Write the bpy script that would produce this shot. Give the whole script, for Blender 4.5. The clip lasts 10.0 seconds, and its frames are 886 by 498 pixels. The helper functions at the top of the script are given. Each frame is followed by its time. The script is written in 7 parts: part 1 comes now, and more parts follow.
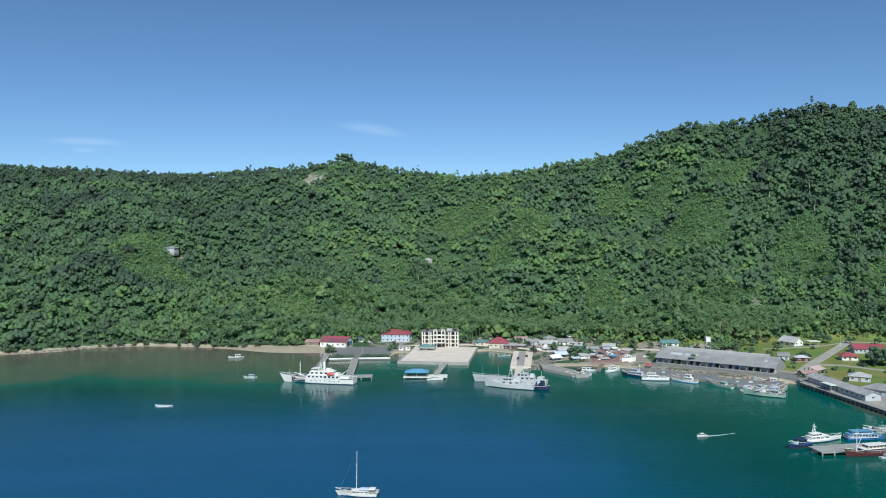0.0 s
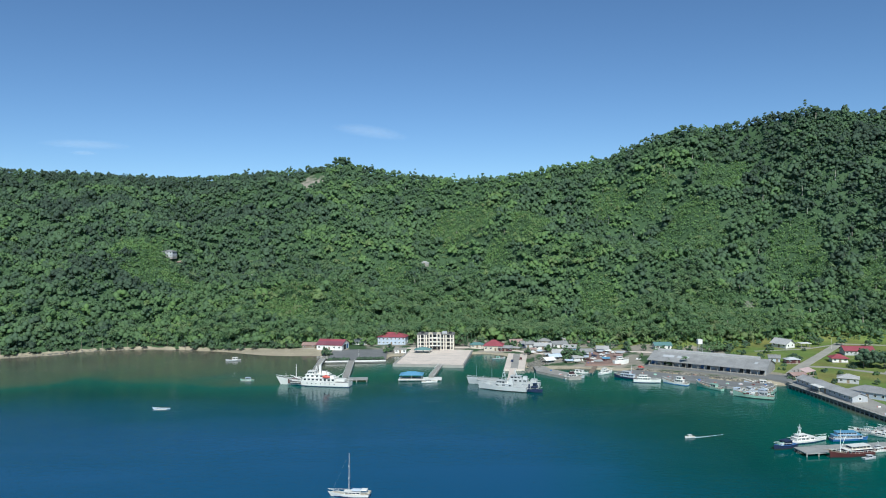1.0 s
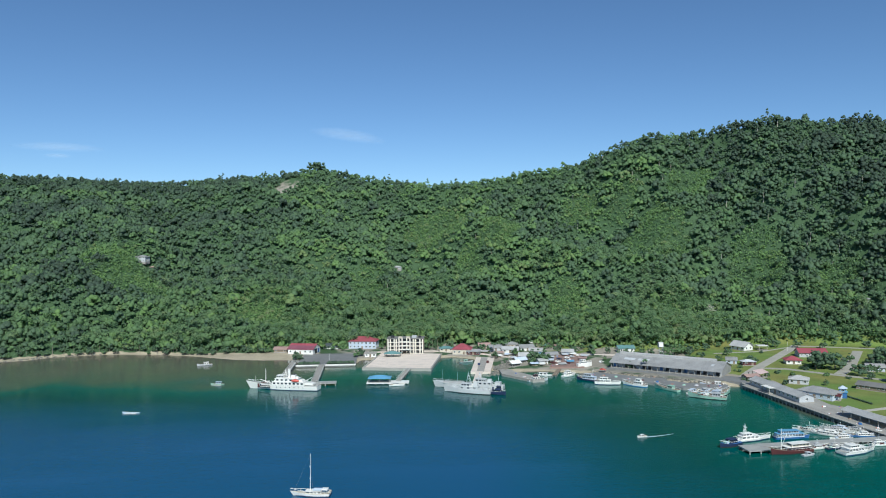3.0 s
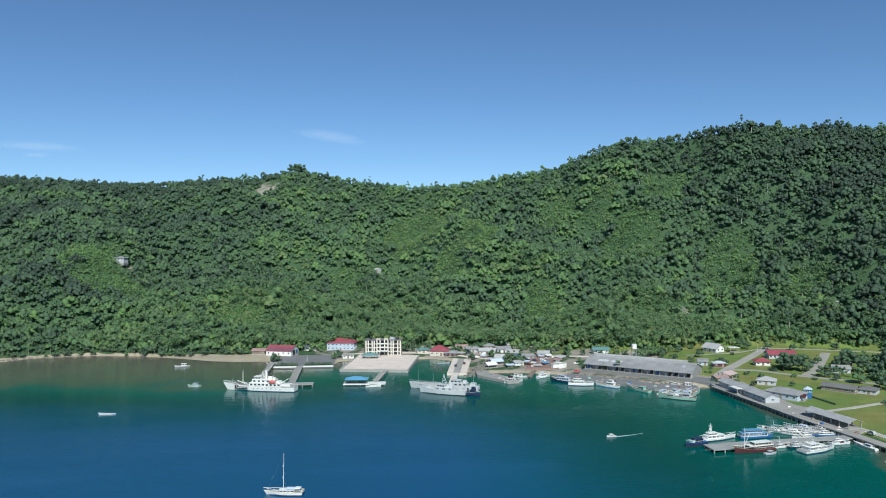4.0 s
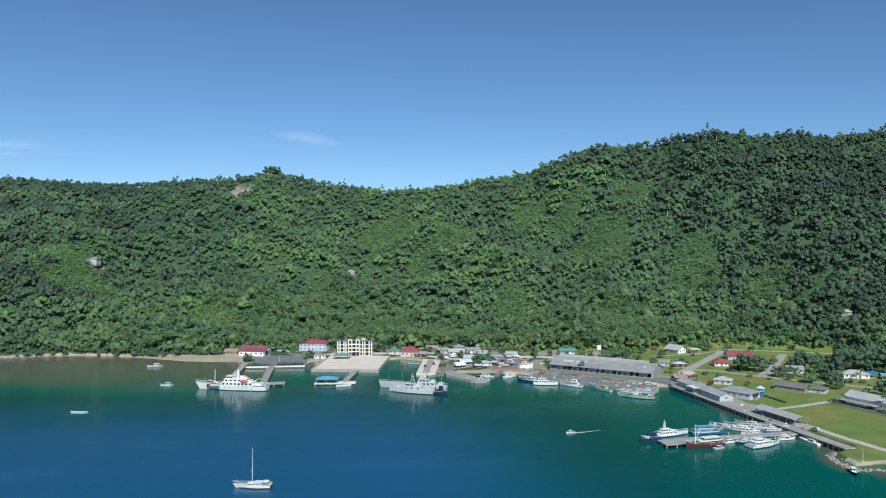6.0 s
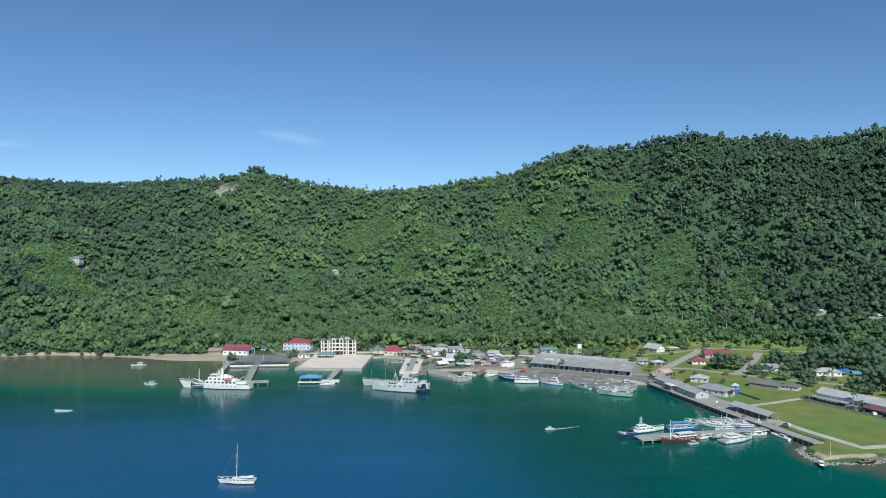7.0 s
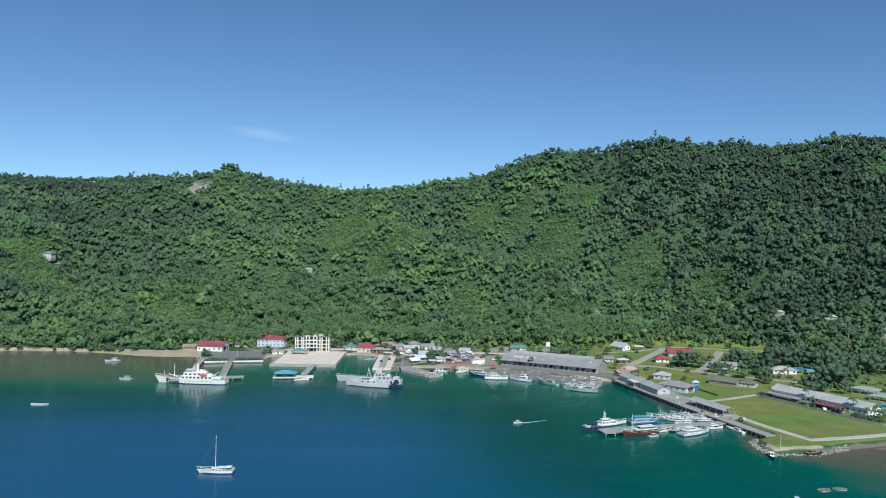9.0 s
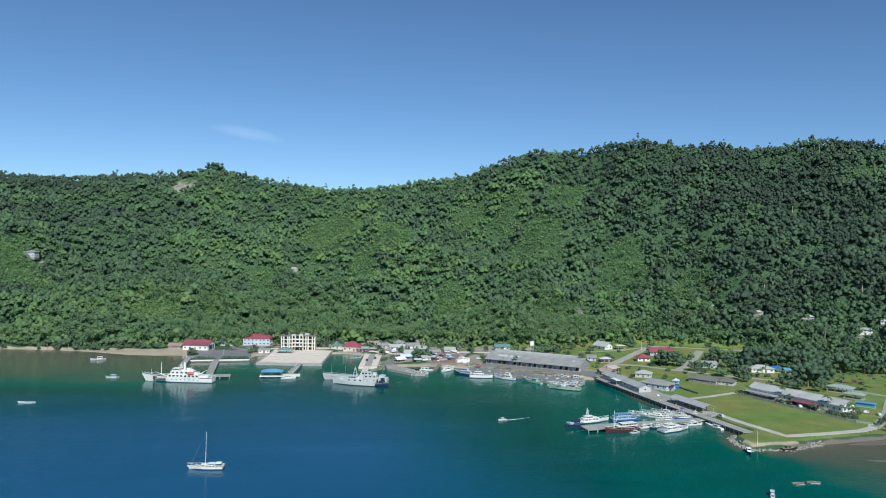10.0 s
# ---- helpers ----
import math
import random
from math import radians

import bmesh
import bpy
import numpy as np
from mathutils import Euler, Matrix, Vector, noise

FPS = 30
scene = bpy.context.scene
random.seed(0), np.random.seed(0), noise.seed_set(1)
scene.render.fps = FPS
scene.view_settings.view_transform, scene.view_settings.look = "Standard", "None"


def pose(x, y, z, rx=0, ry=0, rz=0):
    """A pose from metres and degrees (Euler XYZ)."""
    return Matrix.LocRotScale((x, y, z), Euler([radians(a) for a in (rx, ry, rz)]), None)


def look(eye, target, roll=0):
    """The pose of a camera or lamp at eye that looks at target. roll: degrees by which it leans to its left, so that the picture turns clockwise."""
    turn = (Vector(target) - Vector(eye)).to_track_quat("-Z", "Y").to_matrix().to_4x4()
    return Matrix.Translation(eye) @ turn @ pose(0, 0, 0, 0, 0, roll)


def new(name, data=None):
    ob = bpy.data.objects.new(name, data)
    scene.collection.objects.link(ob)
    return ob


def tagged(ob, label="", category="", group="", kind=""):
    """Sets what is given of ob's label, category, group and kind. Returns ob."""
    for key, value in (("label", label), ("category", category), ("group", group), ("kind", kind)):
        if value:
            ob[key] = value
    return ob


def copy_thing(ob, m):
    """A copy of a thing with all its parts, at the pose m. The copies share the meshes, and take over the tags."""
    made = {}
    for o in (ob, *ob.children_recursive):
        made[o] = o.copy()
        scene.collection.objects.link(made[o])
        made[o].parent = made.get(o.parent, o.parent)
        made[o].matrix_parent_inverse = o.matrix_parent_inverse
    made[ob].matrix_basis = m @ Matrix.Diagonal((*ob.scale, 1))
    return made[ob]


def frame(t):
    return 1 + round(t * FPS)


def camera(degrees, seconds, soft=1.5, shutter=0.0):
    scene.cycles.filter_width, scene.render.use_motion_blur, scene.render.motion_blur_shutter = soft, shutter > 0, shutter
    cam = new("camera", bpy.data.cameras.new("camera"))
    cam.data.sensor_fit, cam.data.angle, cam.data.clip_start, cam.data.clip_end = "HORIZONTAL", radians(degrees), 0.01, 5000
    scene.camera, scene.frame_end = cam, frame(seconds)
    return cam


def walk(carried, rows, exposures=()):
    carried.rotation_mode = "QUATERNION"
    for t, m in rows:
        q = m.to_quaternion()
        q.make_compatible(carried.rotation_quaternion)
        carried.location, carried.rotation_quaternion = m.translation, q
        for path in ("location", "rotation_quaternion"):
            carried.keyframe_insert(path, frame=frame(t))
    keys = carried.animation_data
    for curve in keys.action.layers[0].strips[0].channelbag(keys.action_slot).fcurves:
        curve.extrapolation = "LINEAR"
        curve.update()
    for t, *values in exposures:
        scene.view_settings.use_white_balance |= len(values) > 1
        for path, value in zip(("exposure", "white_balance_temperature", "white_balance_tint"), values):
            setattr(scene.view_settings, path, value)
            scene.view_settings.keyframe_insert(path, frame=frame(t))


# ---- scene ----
cam = camera(62.86, 10.0, soft=1.0)
PATH = [
    (0.0, pose(0.00, 0.00, 91.15, 88.940, 0.522, -0.000)),
    (0.5, pose(1.65, -2.92, 91.92, 89.020, 0.615, -0.013)),
    (1.0, pose(3.34, -5.81, 92.69, 89.083, 0.621, -0.054)),
    (1.5, pose(5.22, -8.71, 93.40, 89.157, 0.686, -0.101)),
    (2.0, pose(7.25, -11.69, 94.02, 89.209, 0.703, -0.150)),
    (2.5, pose(9.36, -14.74, 94.52, 89.252, 0.690, -0.635)),
    (3.8, pose(14.65, -22.93, 95.44, 89.419, 0.426, -3.000)),
    (4.0, pose(15.46, -24.19, 95.58, 89.445, 0.386, -3.029)),
    (4.5, pose(17.12, -27.37, 95.76, 89.526, 0.290, -3.128)),
    (5.0, pose(18.35, -30.66, 95.84, 89.566, 0.213, -3.782)),
    (5.5, pose(19.14, -34.02, 95.90, 89.613, 0.088, -4.344)),
    (7.0, pose(20.36, -44.42, 96.09, 89.635, -0.123, -6.057)),
    (7.5, pose(20.36, -47.85, 96.16, 89.609, -0.284, -6.885)),
    (8.0, pose(19.97, -51.19, 96.24, 89.571, -0.476, -7.795)),
    (8.5, pose(19.21, -54.40, 96.35, 89.581, -0.628, -8.249)),
    (9.0, pose(18.16, -57.53, 96.40, 89.592, -0.747, -8.230)),
    (9.5, pose(16.87, -60.63, 96.42, 89.613, -0.876, -8.876)),
    (10.0, pose(15.47, -63.70, 96.44, 89.616, -0.980, -9.530)),
]
walk(cam, PATH, exposures=[(0.0, 0.0, 5500, 2), (10.0, 0.0, 5500, 2)])

# ---- light ----
SUN_TO = Vector((0.12, -1.12, 1.0)).normalized()
world = bpy.data.worlds.new("sky")
scene.world = world
world.use_nodes = True
wn = world.node_tree
bg = wn.nodes["Background"]
sky = wn.nodes.new("ShaderNodeTexSky")
sky.sky_type = "NISHITA"
sky.sun_disc = False
sky.sun_elevation = math.asin(SUN_TO.z)
sky.sun_rotation = math.atan2(SUN_TO.x, SUN_TO.y)
sky.altitude = 100
sky.air_density, sky.dust_density, sky.ozone_density = 0.75, 0.0, 3.2
wn.links.new(sky.outputs[0], bg.inputs[0])
bg.inputs[1].default_value = 0.092
sun_lamp = bpy.data.lights.new("sun", "SUN")
sun_lamp.energy, sun_lamp.angle, sun_lamp.color = 5.0, radians(0.53), (1.0, 0.905, 0.77)
sun = new("sun", sun_lamp)
sun.matrix_world = look(SUN_TO * 900, (0, 0, 0))
scene.view_settings.exposure = 0.0

# ---- materials ----


def material(name, color, rough=0.7, metal=0.0, var=0.15, scale=1.0, bump=0.0, relief=0.2, spec=0.5):
    """A painted or mineral surface: colour varied at two scales, with fine relief."""
    m = bpy.data.materials.new(name)
    m.use_nodes = True
    nt = m.node_tree
    p = nt.nodes["Principled BSDF"]
    p.inputs["Roughness"].default_value = rough
    p.inputs["Metallic"].default_value = metal
    p.inputs["Specular IOR Level"].default_value = spec
    geo = nt.nodes.new("ShaderNodeNewGeometry")
    big = nt.nodes.new("ShaderNodeTexNoise")
    big.inputs["Scale"].default_value = scale * 0.25
    big.inputs["Detail"].default_value = 4
    fine = nt.nodes.new("ShaderNodeTexNoise")
    fine.inputs["Scale"].default_value = scale * 3.0
    fine.inputs["Detail"].default_value = 5
    for n in (big, fine):
        nt.links.new(geo.outputs["Position"], n.inputs["Vector"])
    add = nt.nodes.new("ShaderNodeMath")
    add.operation = "ADD"
    nt.links.new(big.outputs["Fac"], add.inputs[0])
    nt.links.new(fine.outputs["Fac"], add.inputs[1])
    info = nt.nodes.new("ShaderNodeObjectInfo")
    rnd = nt.nodes.new("ShaderNodeMapRange")
    rnd.inputs["To Min"].default_value, rnd.inputs["To Max"].default_value = -0.12, 0.12
    nt.links.new(info.outputs["Random"], rnd.inputs["Value"])
    add2 = nt.nodes.new("ShaderNodeMath")
    add2.operation = "ADD"
    nt.links.new(add.outputs[0], add2.inputs[0])
    nt.links.new(rnd.outputs[0], add2.inputs[1])
    ramp = nt.nodes.new("ShaderNodeMapRange")
    ramp.inputs["From Min"].default_value, ramp.inputs["From Max"].default_value = 0.6, 1.4
    ramp.inputs["To Min"].default_value, ramp.inputs["To Max"].default_value = 1 - var, 1 + var
    nt.links.new(add2.outputs[0], ramp.inputs["Value"])
    mul = nt.nodes.new("ShaderNodeVectorMath")
    mul.operation = "SCALE"
    mul.inputs[0].default_value = color
    nt.links.new(ramp.outputs[0], mul.inputs["Scale"])
    nt.links.new(mul.outputs[0], p.inputs["Base Color"])
    if bump:
        b = nt.nodes.new("ShaderNodeBump")
        b.inputs["Strength"].default_value = bump
        b.inputs["Distance"].default_value = relief
        nt.links.new(fine.outputs["Fac"], b.inputs["Height"])
        nt.links.new(b.outputs[0], p.inputs["Normal"])
    return m


def foliage(name, stops, rough=0.6):
    """Leaves: colour from each plant's tint (with painted shade in the eastern forest), broken up by leaf-sized
    mottling.
    """
    m = material(name, (1, 1, 1), rough=rough, var=0.22, scale=0.42, bump=1.0, relief=0.45, spec=0.3)
    nt = m.node_tree
    att = nt.nodes.new("ShaderNodeAttribute")
    att.attribute_name = "tint"
    ramp = nt.nodes.new("ShaderNodeValToRGB")
    el = ramp.color_ramp.elements
    for i, (pos, c) in enumerate(stops):
        e = el[i] if i < 2 else el.new(pos)
        e.position, e.color = pos, (*c, 1)
    nt.links.new(att.outputs["Fac"], ramp.inputs["Fac"])
    mul = next(n for n in nt.nodes if n.bl_idname == "ShaderNodeVectorMath")
    nt.links.new(ramp.outputs["Color"], mul.inputs[0])
    p = nt.nodes["Principled BSDF"]
    tr = nt.nodes.new("ShaderNodeBsdfTranslucent")
    nt.links.new(mul.outputs[0], tr.inputs["Color"])
    mix = nt.nodes.new("ShaderNodeMixShader")
    mix.inputs[0].default_value = 0.42
    nt.links.new(p.outputs[0], mix.inputs[1])
    nt.links.new(tr.outputs[0], mix.inputs[2])
    nt.links.new(mix.outputs[0], nt.nodes["Material Output"].inputs["Surface"])
    return m


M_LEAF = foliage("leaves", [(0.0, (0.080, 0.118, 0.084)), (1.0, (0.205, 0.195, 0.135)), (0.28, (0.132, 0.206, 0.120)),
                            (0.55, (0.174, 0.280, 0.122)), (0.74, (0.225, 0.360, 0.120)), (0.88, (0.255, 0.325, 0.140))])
M_PALM = foliage("palm_fronds", [(0.0, (0.090, 0.155, 0.084)), (1.0, (0.27, 0.345, 0.165)), (0.5, (0.170, 0.275, 0.125))])
M_BARK = material("bark", (0.22, 0.19, 0.15), var=0.3, scale=2)
M_PALE_BARK = material("pale_bark", (0.42, 0.39, 0.33), var=0.25, scale=2)
M_GROUND = material("ground", (1, 1, 1), var=0.3, scale=0.35, bump=0.4, spec=0.2)


def blend_ground(nt):
    """Forest floor, sand, lawn, mud and trodden earth, each where the ground carries it."""
    mul = next(n for n in nt.nodes if n.bl_idname == "ShaderNodeVectorMath")
    geo = next(n for n in nt.nodes if n.bl_idname == "ShaderNodeNewGeometry")
    rough = nt.nodes.new("ShaderNodeTexNoise")
    rough.inputs["Scale"].default_value = 0.12
    rough.inputs["Detail"].default_value = 6
    nt.links.new(geo.outputs["Position"], rough.inputs["Vector"])
    last = None
    for name, c in (("floor", (0.058, 0.100, 0.045)), ("sand", (0.37, 0.32, 0.23)), ("lawn", (0.140, 0.202, 0.050)), ("earth", (0.30, 0.27, 0.22)), ("mud", (0.17, 0.145, 0.12))):
        rgb = nt.nodes.new("ShaderNodeRGB")
        rgb.outputs[0].default_value = (*c, 1)
        tone = rgb.outputs[0]
        if last is None:
            last = tone
            continue
        if name == "lawn":
            worn = nt.nodes.new("ShaderNodeTexNoise")
            worn.inputs["Scale"].default_value = 0.028
            worn.inputs["Detail"].default_value = 5
            nt.links.new(geo.outputs["Position"], worn.inputs["Vector"])
            dry = nt.nodes.new("ShaderNodeMix")
            dry.data_type = "RGBA"
            dry.inputs[7].default_value = (0.200, 0.200, 0.062, 1)
            reach = nt.nodes.new("ShaderNodeMapRange")
            reach.inputs["From Min"].default_value, reach.inputs["From Max"].default_value = 0.42, 0.66
            nt.links.new(worn.outputs["Fac"], reach.inputs["Value"])
            nt.links.new(reach.outputs[0], dry.inputs[0])
            nt.links.new(tone, dry.inputs[6])
            tone = dry.outputs[2]
        att = nt.nodes.new("ShaderNodeAttribute")
        att.attribute_name = name
        add = nt.nodes.new("ShaderNodeMath")
        nt.links.new(att.outputs["Fac"], add.inputs[0])
        nt.links.new(rough.outputs["Fac"], add.inputs[1])
        edge = nt.nodes.new("ShaderNodeMapRange")
        edge.inputs["From Min"].default_value, edge.inputs["From Max"].default_value = 0.88, 1.12
        nt.links.new(add.outputs[0], edge.inputs["Value"])
        mix = nt.nodes.new("ShaderNodeMix")
        mix.data_type = "RGBA"
        nt.links.new(edge.outputs[0], mix.inputs[0])
        nt.links.new(last, mix.inputs[6])
        nt.links.new(tone, mix.inputs[7])
        last = mix.outputs[2]
    nt.links.new(last, mul.inputs[0])


blend_ground(M_GROUND.node_tree)
M_CONC = material("concrete", (0.34, 0.32, 0.285), var=0.22, scale=0.8, bump=0.15)
M_PLAZA = material("pale_paving", (0.70, 0.60, 0.51), var=0.16, scale=0.6, bump=0.1)
M_TARMAC = material("tarmac", (0.20, 0.20, 0.195), var=0.2, scale=0.6, bump=0.2)
M_ROAD = material("dusty_road", (0.36, 0.34, 0.29), var=0.2, scale=0.6, bump=0.2)
M_ROCK = material("rock", (0.19, 0.18, 0.15), var=0.35, scale=1.2, bump=0.5)
M_MUD = material("tidal_mud", (0.17, 0.145, 0.115), rough=0.5, var=0.2, scale=0.3)

# ---- ground ----
RIDGE_X = [-1500, -760, -620, -520, -440, -390, -330, -260, -205, -148, -90, -20, 30, 90, 150, 221, 260, 305, 335, 364, 400, 430, 465, 485, 500, 520, 545, 555, 580, 610, 640, 680, 1500]
RIDGE_Y = [900, 960, 985, 1010, 1030, 1040, 1055, 1075, 1090, 1093, 1070, 1030, 1010, 990, 975, 954, 930, 908, 884, 860, 827, 800, 785, 776, 770, 762, 753, 749, 740, 728, 716, 700, 600]
RIDGE_Z = [183.5, 183.5, 181.5, 179.2, 175.5, 171.8, 174.5, 181.5, 184.1, 196.8, 181.5, 169.5, 163.6, 166.4, 174.1, 180.1, 196.7, 214.5, 209.6, 211.4, 219.3, 218.8, 211.9, 213.2, 214.6, 209.7, 207.9, 208.9, 214.3, 219.8, 219.3, 213.7, 199.5]
FOOT_X = [-1500, -420, -350, -300, -250, -180, -100, 0, 60, 130, 200, 270, 330, 400, 450, 520, 1500]
FOOT_Y = [556, 566, 578, 606, 617, 599, 596, 622, 614, 596, 563, 578, 590, 560, 480, 430, 300]
BEND_X = [-1500, -300, -20, 120, 270, 1500]
BEND_P = [0.95, 0.95, 1.75, 1.4, 1.2, 1.1]
LAND = np.array([(-3000, 540), (-420, 560), (-350, 570), (-313, 585), (-298, 601), (-255, 611), (-215, 606), (-178, 592),
                 (-140, 572), (-117, 567), (-88, 566), (-80, 540), (-42, 540), (-38, 562), (-28, 562), (-24, 525), (12, 518), (24, 566),
                 (36, 569), (52, 558), (60, 510), (68, 493), (80, 500), (100, 500), (132, 486), (171, 450), (214, 434),
                 (224, 345), (237, 285), (222, 276), (221, 257), (242, 254), (268, 260), (309, 266), (345, 262), (420, 230), (3000, 150),
                 (3000, 6000), (-3000, 6000)], float)


def inside_distance(x, y, poly):
    """Signed distance to a polygon, positive inside, for arrays."""
    best = np.full(x.shape, 1e9)
    odd = np.zeros(x.shape, bool)
    for (ax, ay), (bx, by) in zip(poly, np.roll(poly, -1, 0)):
        dx, dy = bx - ax, by - ay
        t = np.clip(((x - ax) * dx + (y - ay) * dy) / (dx * dx + dy * dy), 0, 1)
        best = np.minimum(best, np.hypot(x - ax - t * dx, y - ay - t * dy))
        if ay != by:
            odd ^= ((ay > y) != (by > y)) & (x < dx * (y - ay) / (by - ay) + ax)
    return np.where(odd, best, -best)


def waves(x, y, seed, size):
    """Smooth noise from a few crossing waves, about -1 to 1."""
    r = np.random.RandomState(seed)
    out = 0 * x
    for k in range(7):
        a, ph, s = r.uniform(0, 6.28), r.uniform(0, 6.28), size * r.uniform(0.6, 1.6)
        out = out + np.sin((x * math.cos(a) + y * math.sin(a)) * 6.28 / s + ph)
    return out / 3.2


def flat_height(x, y):
    """The level shore land, rising gently inland on its eastern side."""
    return np.interp(x, [110, 150], [1.2, 2.0]) + np.clip(y - 430, 0, None) * np.interp(x, [130, 240], [0.0, 0.012]) + np.clip(y - 570, 0, None) * 0.02


def hill_share(x, y):
    """0 at the foot of the hill, 1 on its ridge."""
    f, r = np.interp(x, FOOT_X, FOOT_Y), np.interp(x, RIDGE_X, RIDGE_Y)
    return (y - f) / (r - f)


def height(x, y):
    x, y = np.asarray(x, float), np.asarray(y, float)
    d = inside_distance(x, y, LAND)
    gentle = np.clip((-60 - x) / 40, 0, 1)
    rise = 0.5 * (1 - gentle) + 0.09 * gentle
    flat = np.minimum(d * rise, flat_height(x, y))
    sea = np.maximum(d * (0.28 * (1 - gentle) + 0.06 * gentle), -14)
    base = np.where(d > 0, flat, sea)
    s = hill_share(x, y)
    zr = np.interp(x, RIDGE_X, RIDGE_Z)
    up = np.clip(s, 0, 1) ** np.interp(x, BEND_X, BEND_P)
    yr = np.interp(x, RIDGE_X, RIDGE_Y)
    spur = 15 * waves(x, y, 3, 170) + 7 * waves(x, y, 5, 75)
    hill = (zr - 4) * up + spur * np.clip(s * (1 - s) * 4, 0, 1) - np.clip(y - yr, 0, 500) * 0.28
    return np.where(s > 0, flat_height(x, y) + np.maximum(hill, -1), base)


def ground_z(x, y):
    return float(height(np.array([x]), np.array([y]))[0])


def mesh_from(name, verts, faces, mats, mat_index=None, tint=None, smooth=False):
    me = bpy.data.meshes.new(name)
    verts, faces = np.asarray(verts, np.float32), np.asarray(faces, np.int32)
    n, k = faces.shape
    me.vertices.add(len(verts))
    me.vertices.foreach_set("co", verts.ravel())
    me.loops.add(n * k)
    me.loops.foreach_set("vertex_index", faces.ravel())
    me.polygons.add(n)
    me.polygons.foreach_set("loop_start", np.arange(0, n * k, k, dtype=np.int32))
    for m in mats:
        me.materials.append(m)
    if mat_index is not None:
        me.polygons.foreach_set("material_index", np.asarray(mat_index, np.int32))
    if tint is not None:
        a = me.attributes.new("tint", "FLOAT", "POINT")
        a.data.foreach_set("value", np.asarray(tint, np.float32))
    me.update(calc_edges=True)
    if smooth:
        me.polygons.foreach_set("use_smooth", np.arange(n) < (n if smooth is True else smooth))
    return me


def sheet(xs, ys):
    gx, gy = np.meshgrid(xs, ys)
    nx, ny = len(xs), len(ys)
    i = (np.arange(ny - 1)[:, None] * nx + np.arange(nx - 1)[None]).ravel()
    return gx.ravel(), gy.ravel(), np.stack([i, i + 1, i + nx + 1, i + nx], 1)


xs = np.concatenate([np.linspace(-3000, -760, 15), np.arange(-740, -420, 10), np.arange(-420, 350, 3), np.arange(350, 700, 5), np.arange(700, 760, 10), np.linspace(760, 3000, 15)])
ys = np.concatenate([np.linspace(-600, 200, 5), np.arange(220, 640, 3), np.arange(640, 1000, 5), np.arange(1000, 1160, 10), np.linspace(1160, 3000, 12)])
gx, gy, gf = sheet(xs, ys)
gz = height(gx, gy)
HOMES = [(495, 505, 10, 12), (467, 546, 7, 7), (402, 604, 5, 6), (432, 572, 7, 6), (-18, 856, 7, 9), (-288, 773, 13, 8), (-205, 787, 6, 7)]
BARE = [(-190, 1044, 15, 32), (-174, 1052, 9, 18), (276, 640, 4, 5)]
share = hill_share(gx, gy)
scar = np.zeros(len(gx))
for ax, ay, rx, ry in BARE:
    scar = np.maximum(scar, np.clip(1.6 - np.hypot((gx - ax) / rx, (gy - ay) / ry), 0, 1))
shore = inside_distance(gx, gy, LAND)
ground = new("ground", mesh_from("ground", np.stack([gx, gy, gz - 0.6 * np.clip(share * 30 - 1, 0, 1)], 1), gf, [M_GROUND], smooth=True))
west = np.clip((-70 - gx) / 10, 0, 1)
town = np.clip((gx + 70) / 10, 0, 1) * np.clip((235 - gx) / 20, 0, 1)
COVER = {"sand": np.clip(1 - share * 60, 0, 1) * np.maximum(west * np.clip((2.0 - gz) / 0.4, 0, 1), np.clip((7 - shore) / 4, 0, 1) * np.clip((225 - gx) / 10, 0, 1)) + 0.8 * np.clip((266.5 - gy) / 1.5, 0, 1) * np.clip((gx - 221) / 2, 0, 1) * np.clip((252 - gx) / 4, 0, 1) * np.clip((shore - 0.5) / 2, 0, 1),
         "lawn": np.clip(1 - share * 12, 0, 1) * np.clip((shore - 2) / 4, 0, 1) * np.maximum(np.clip((gx - 200) / 30, 0, 1), np.clip((gx - 104) / 8, 0, 1) * np.clip((gy - 562) / 6, 0, 1)) * np.clip((gy - 258) / 4, 0, 1),
         "earth": np.clip(1 - share * 20, 0, 1) * town * np.clip(0.62 + 0.5 * waves(gx, gy, 61, 30), 0, 1) * np.clip(shore / 3, 0, 1) + 0.62 * scar,
         "mud": np.clip((gx - 236) / 8, 0, 1) * np.clip((3.5 - shore) / 2, 0, 1)}
for cover, weight in COVER.items():
    ground.data.attributes.new(cover, "FLOAT", "POINT").data.foreach_set("value", weight.astype(np.float32))
tagged(ground, "steep green hillside falling to a sandy shore", "ground", kind="structure")

# ---- sea ----


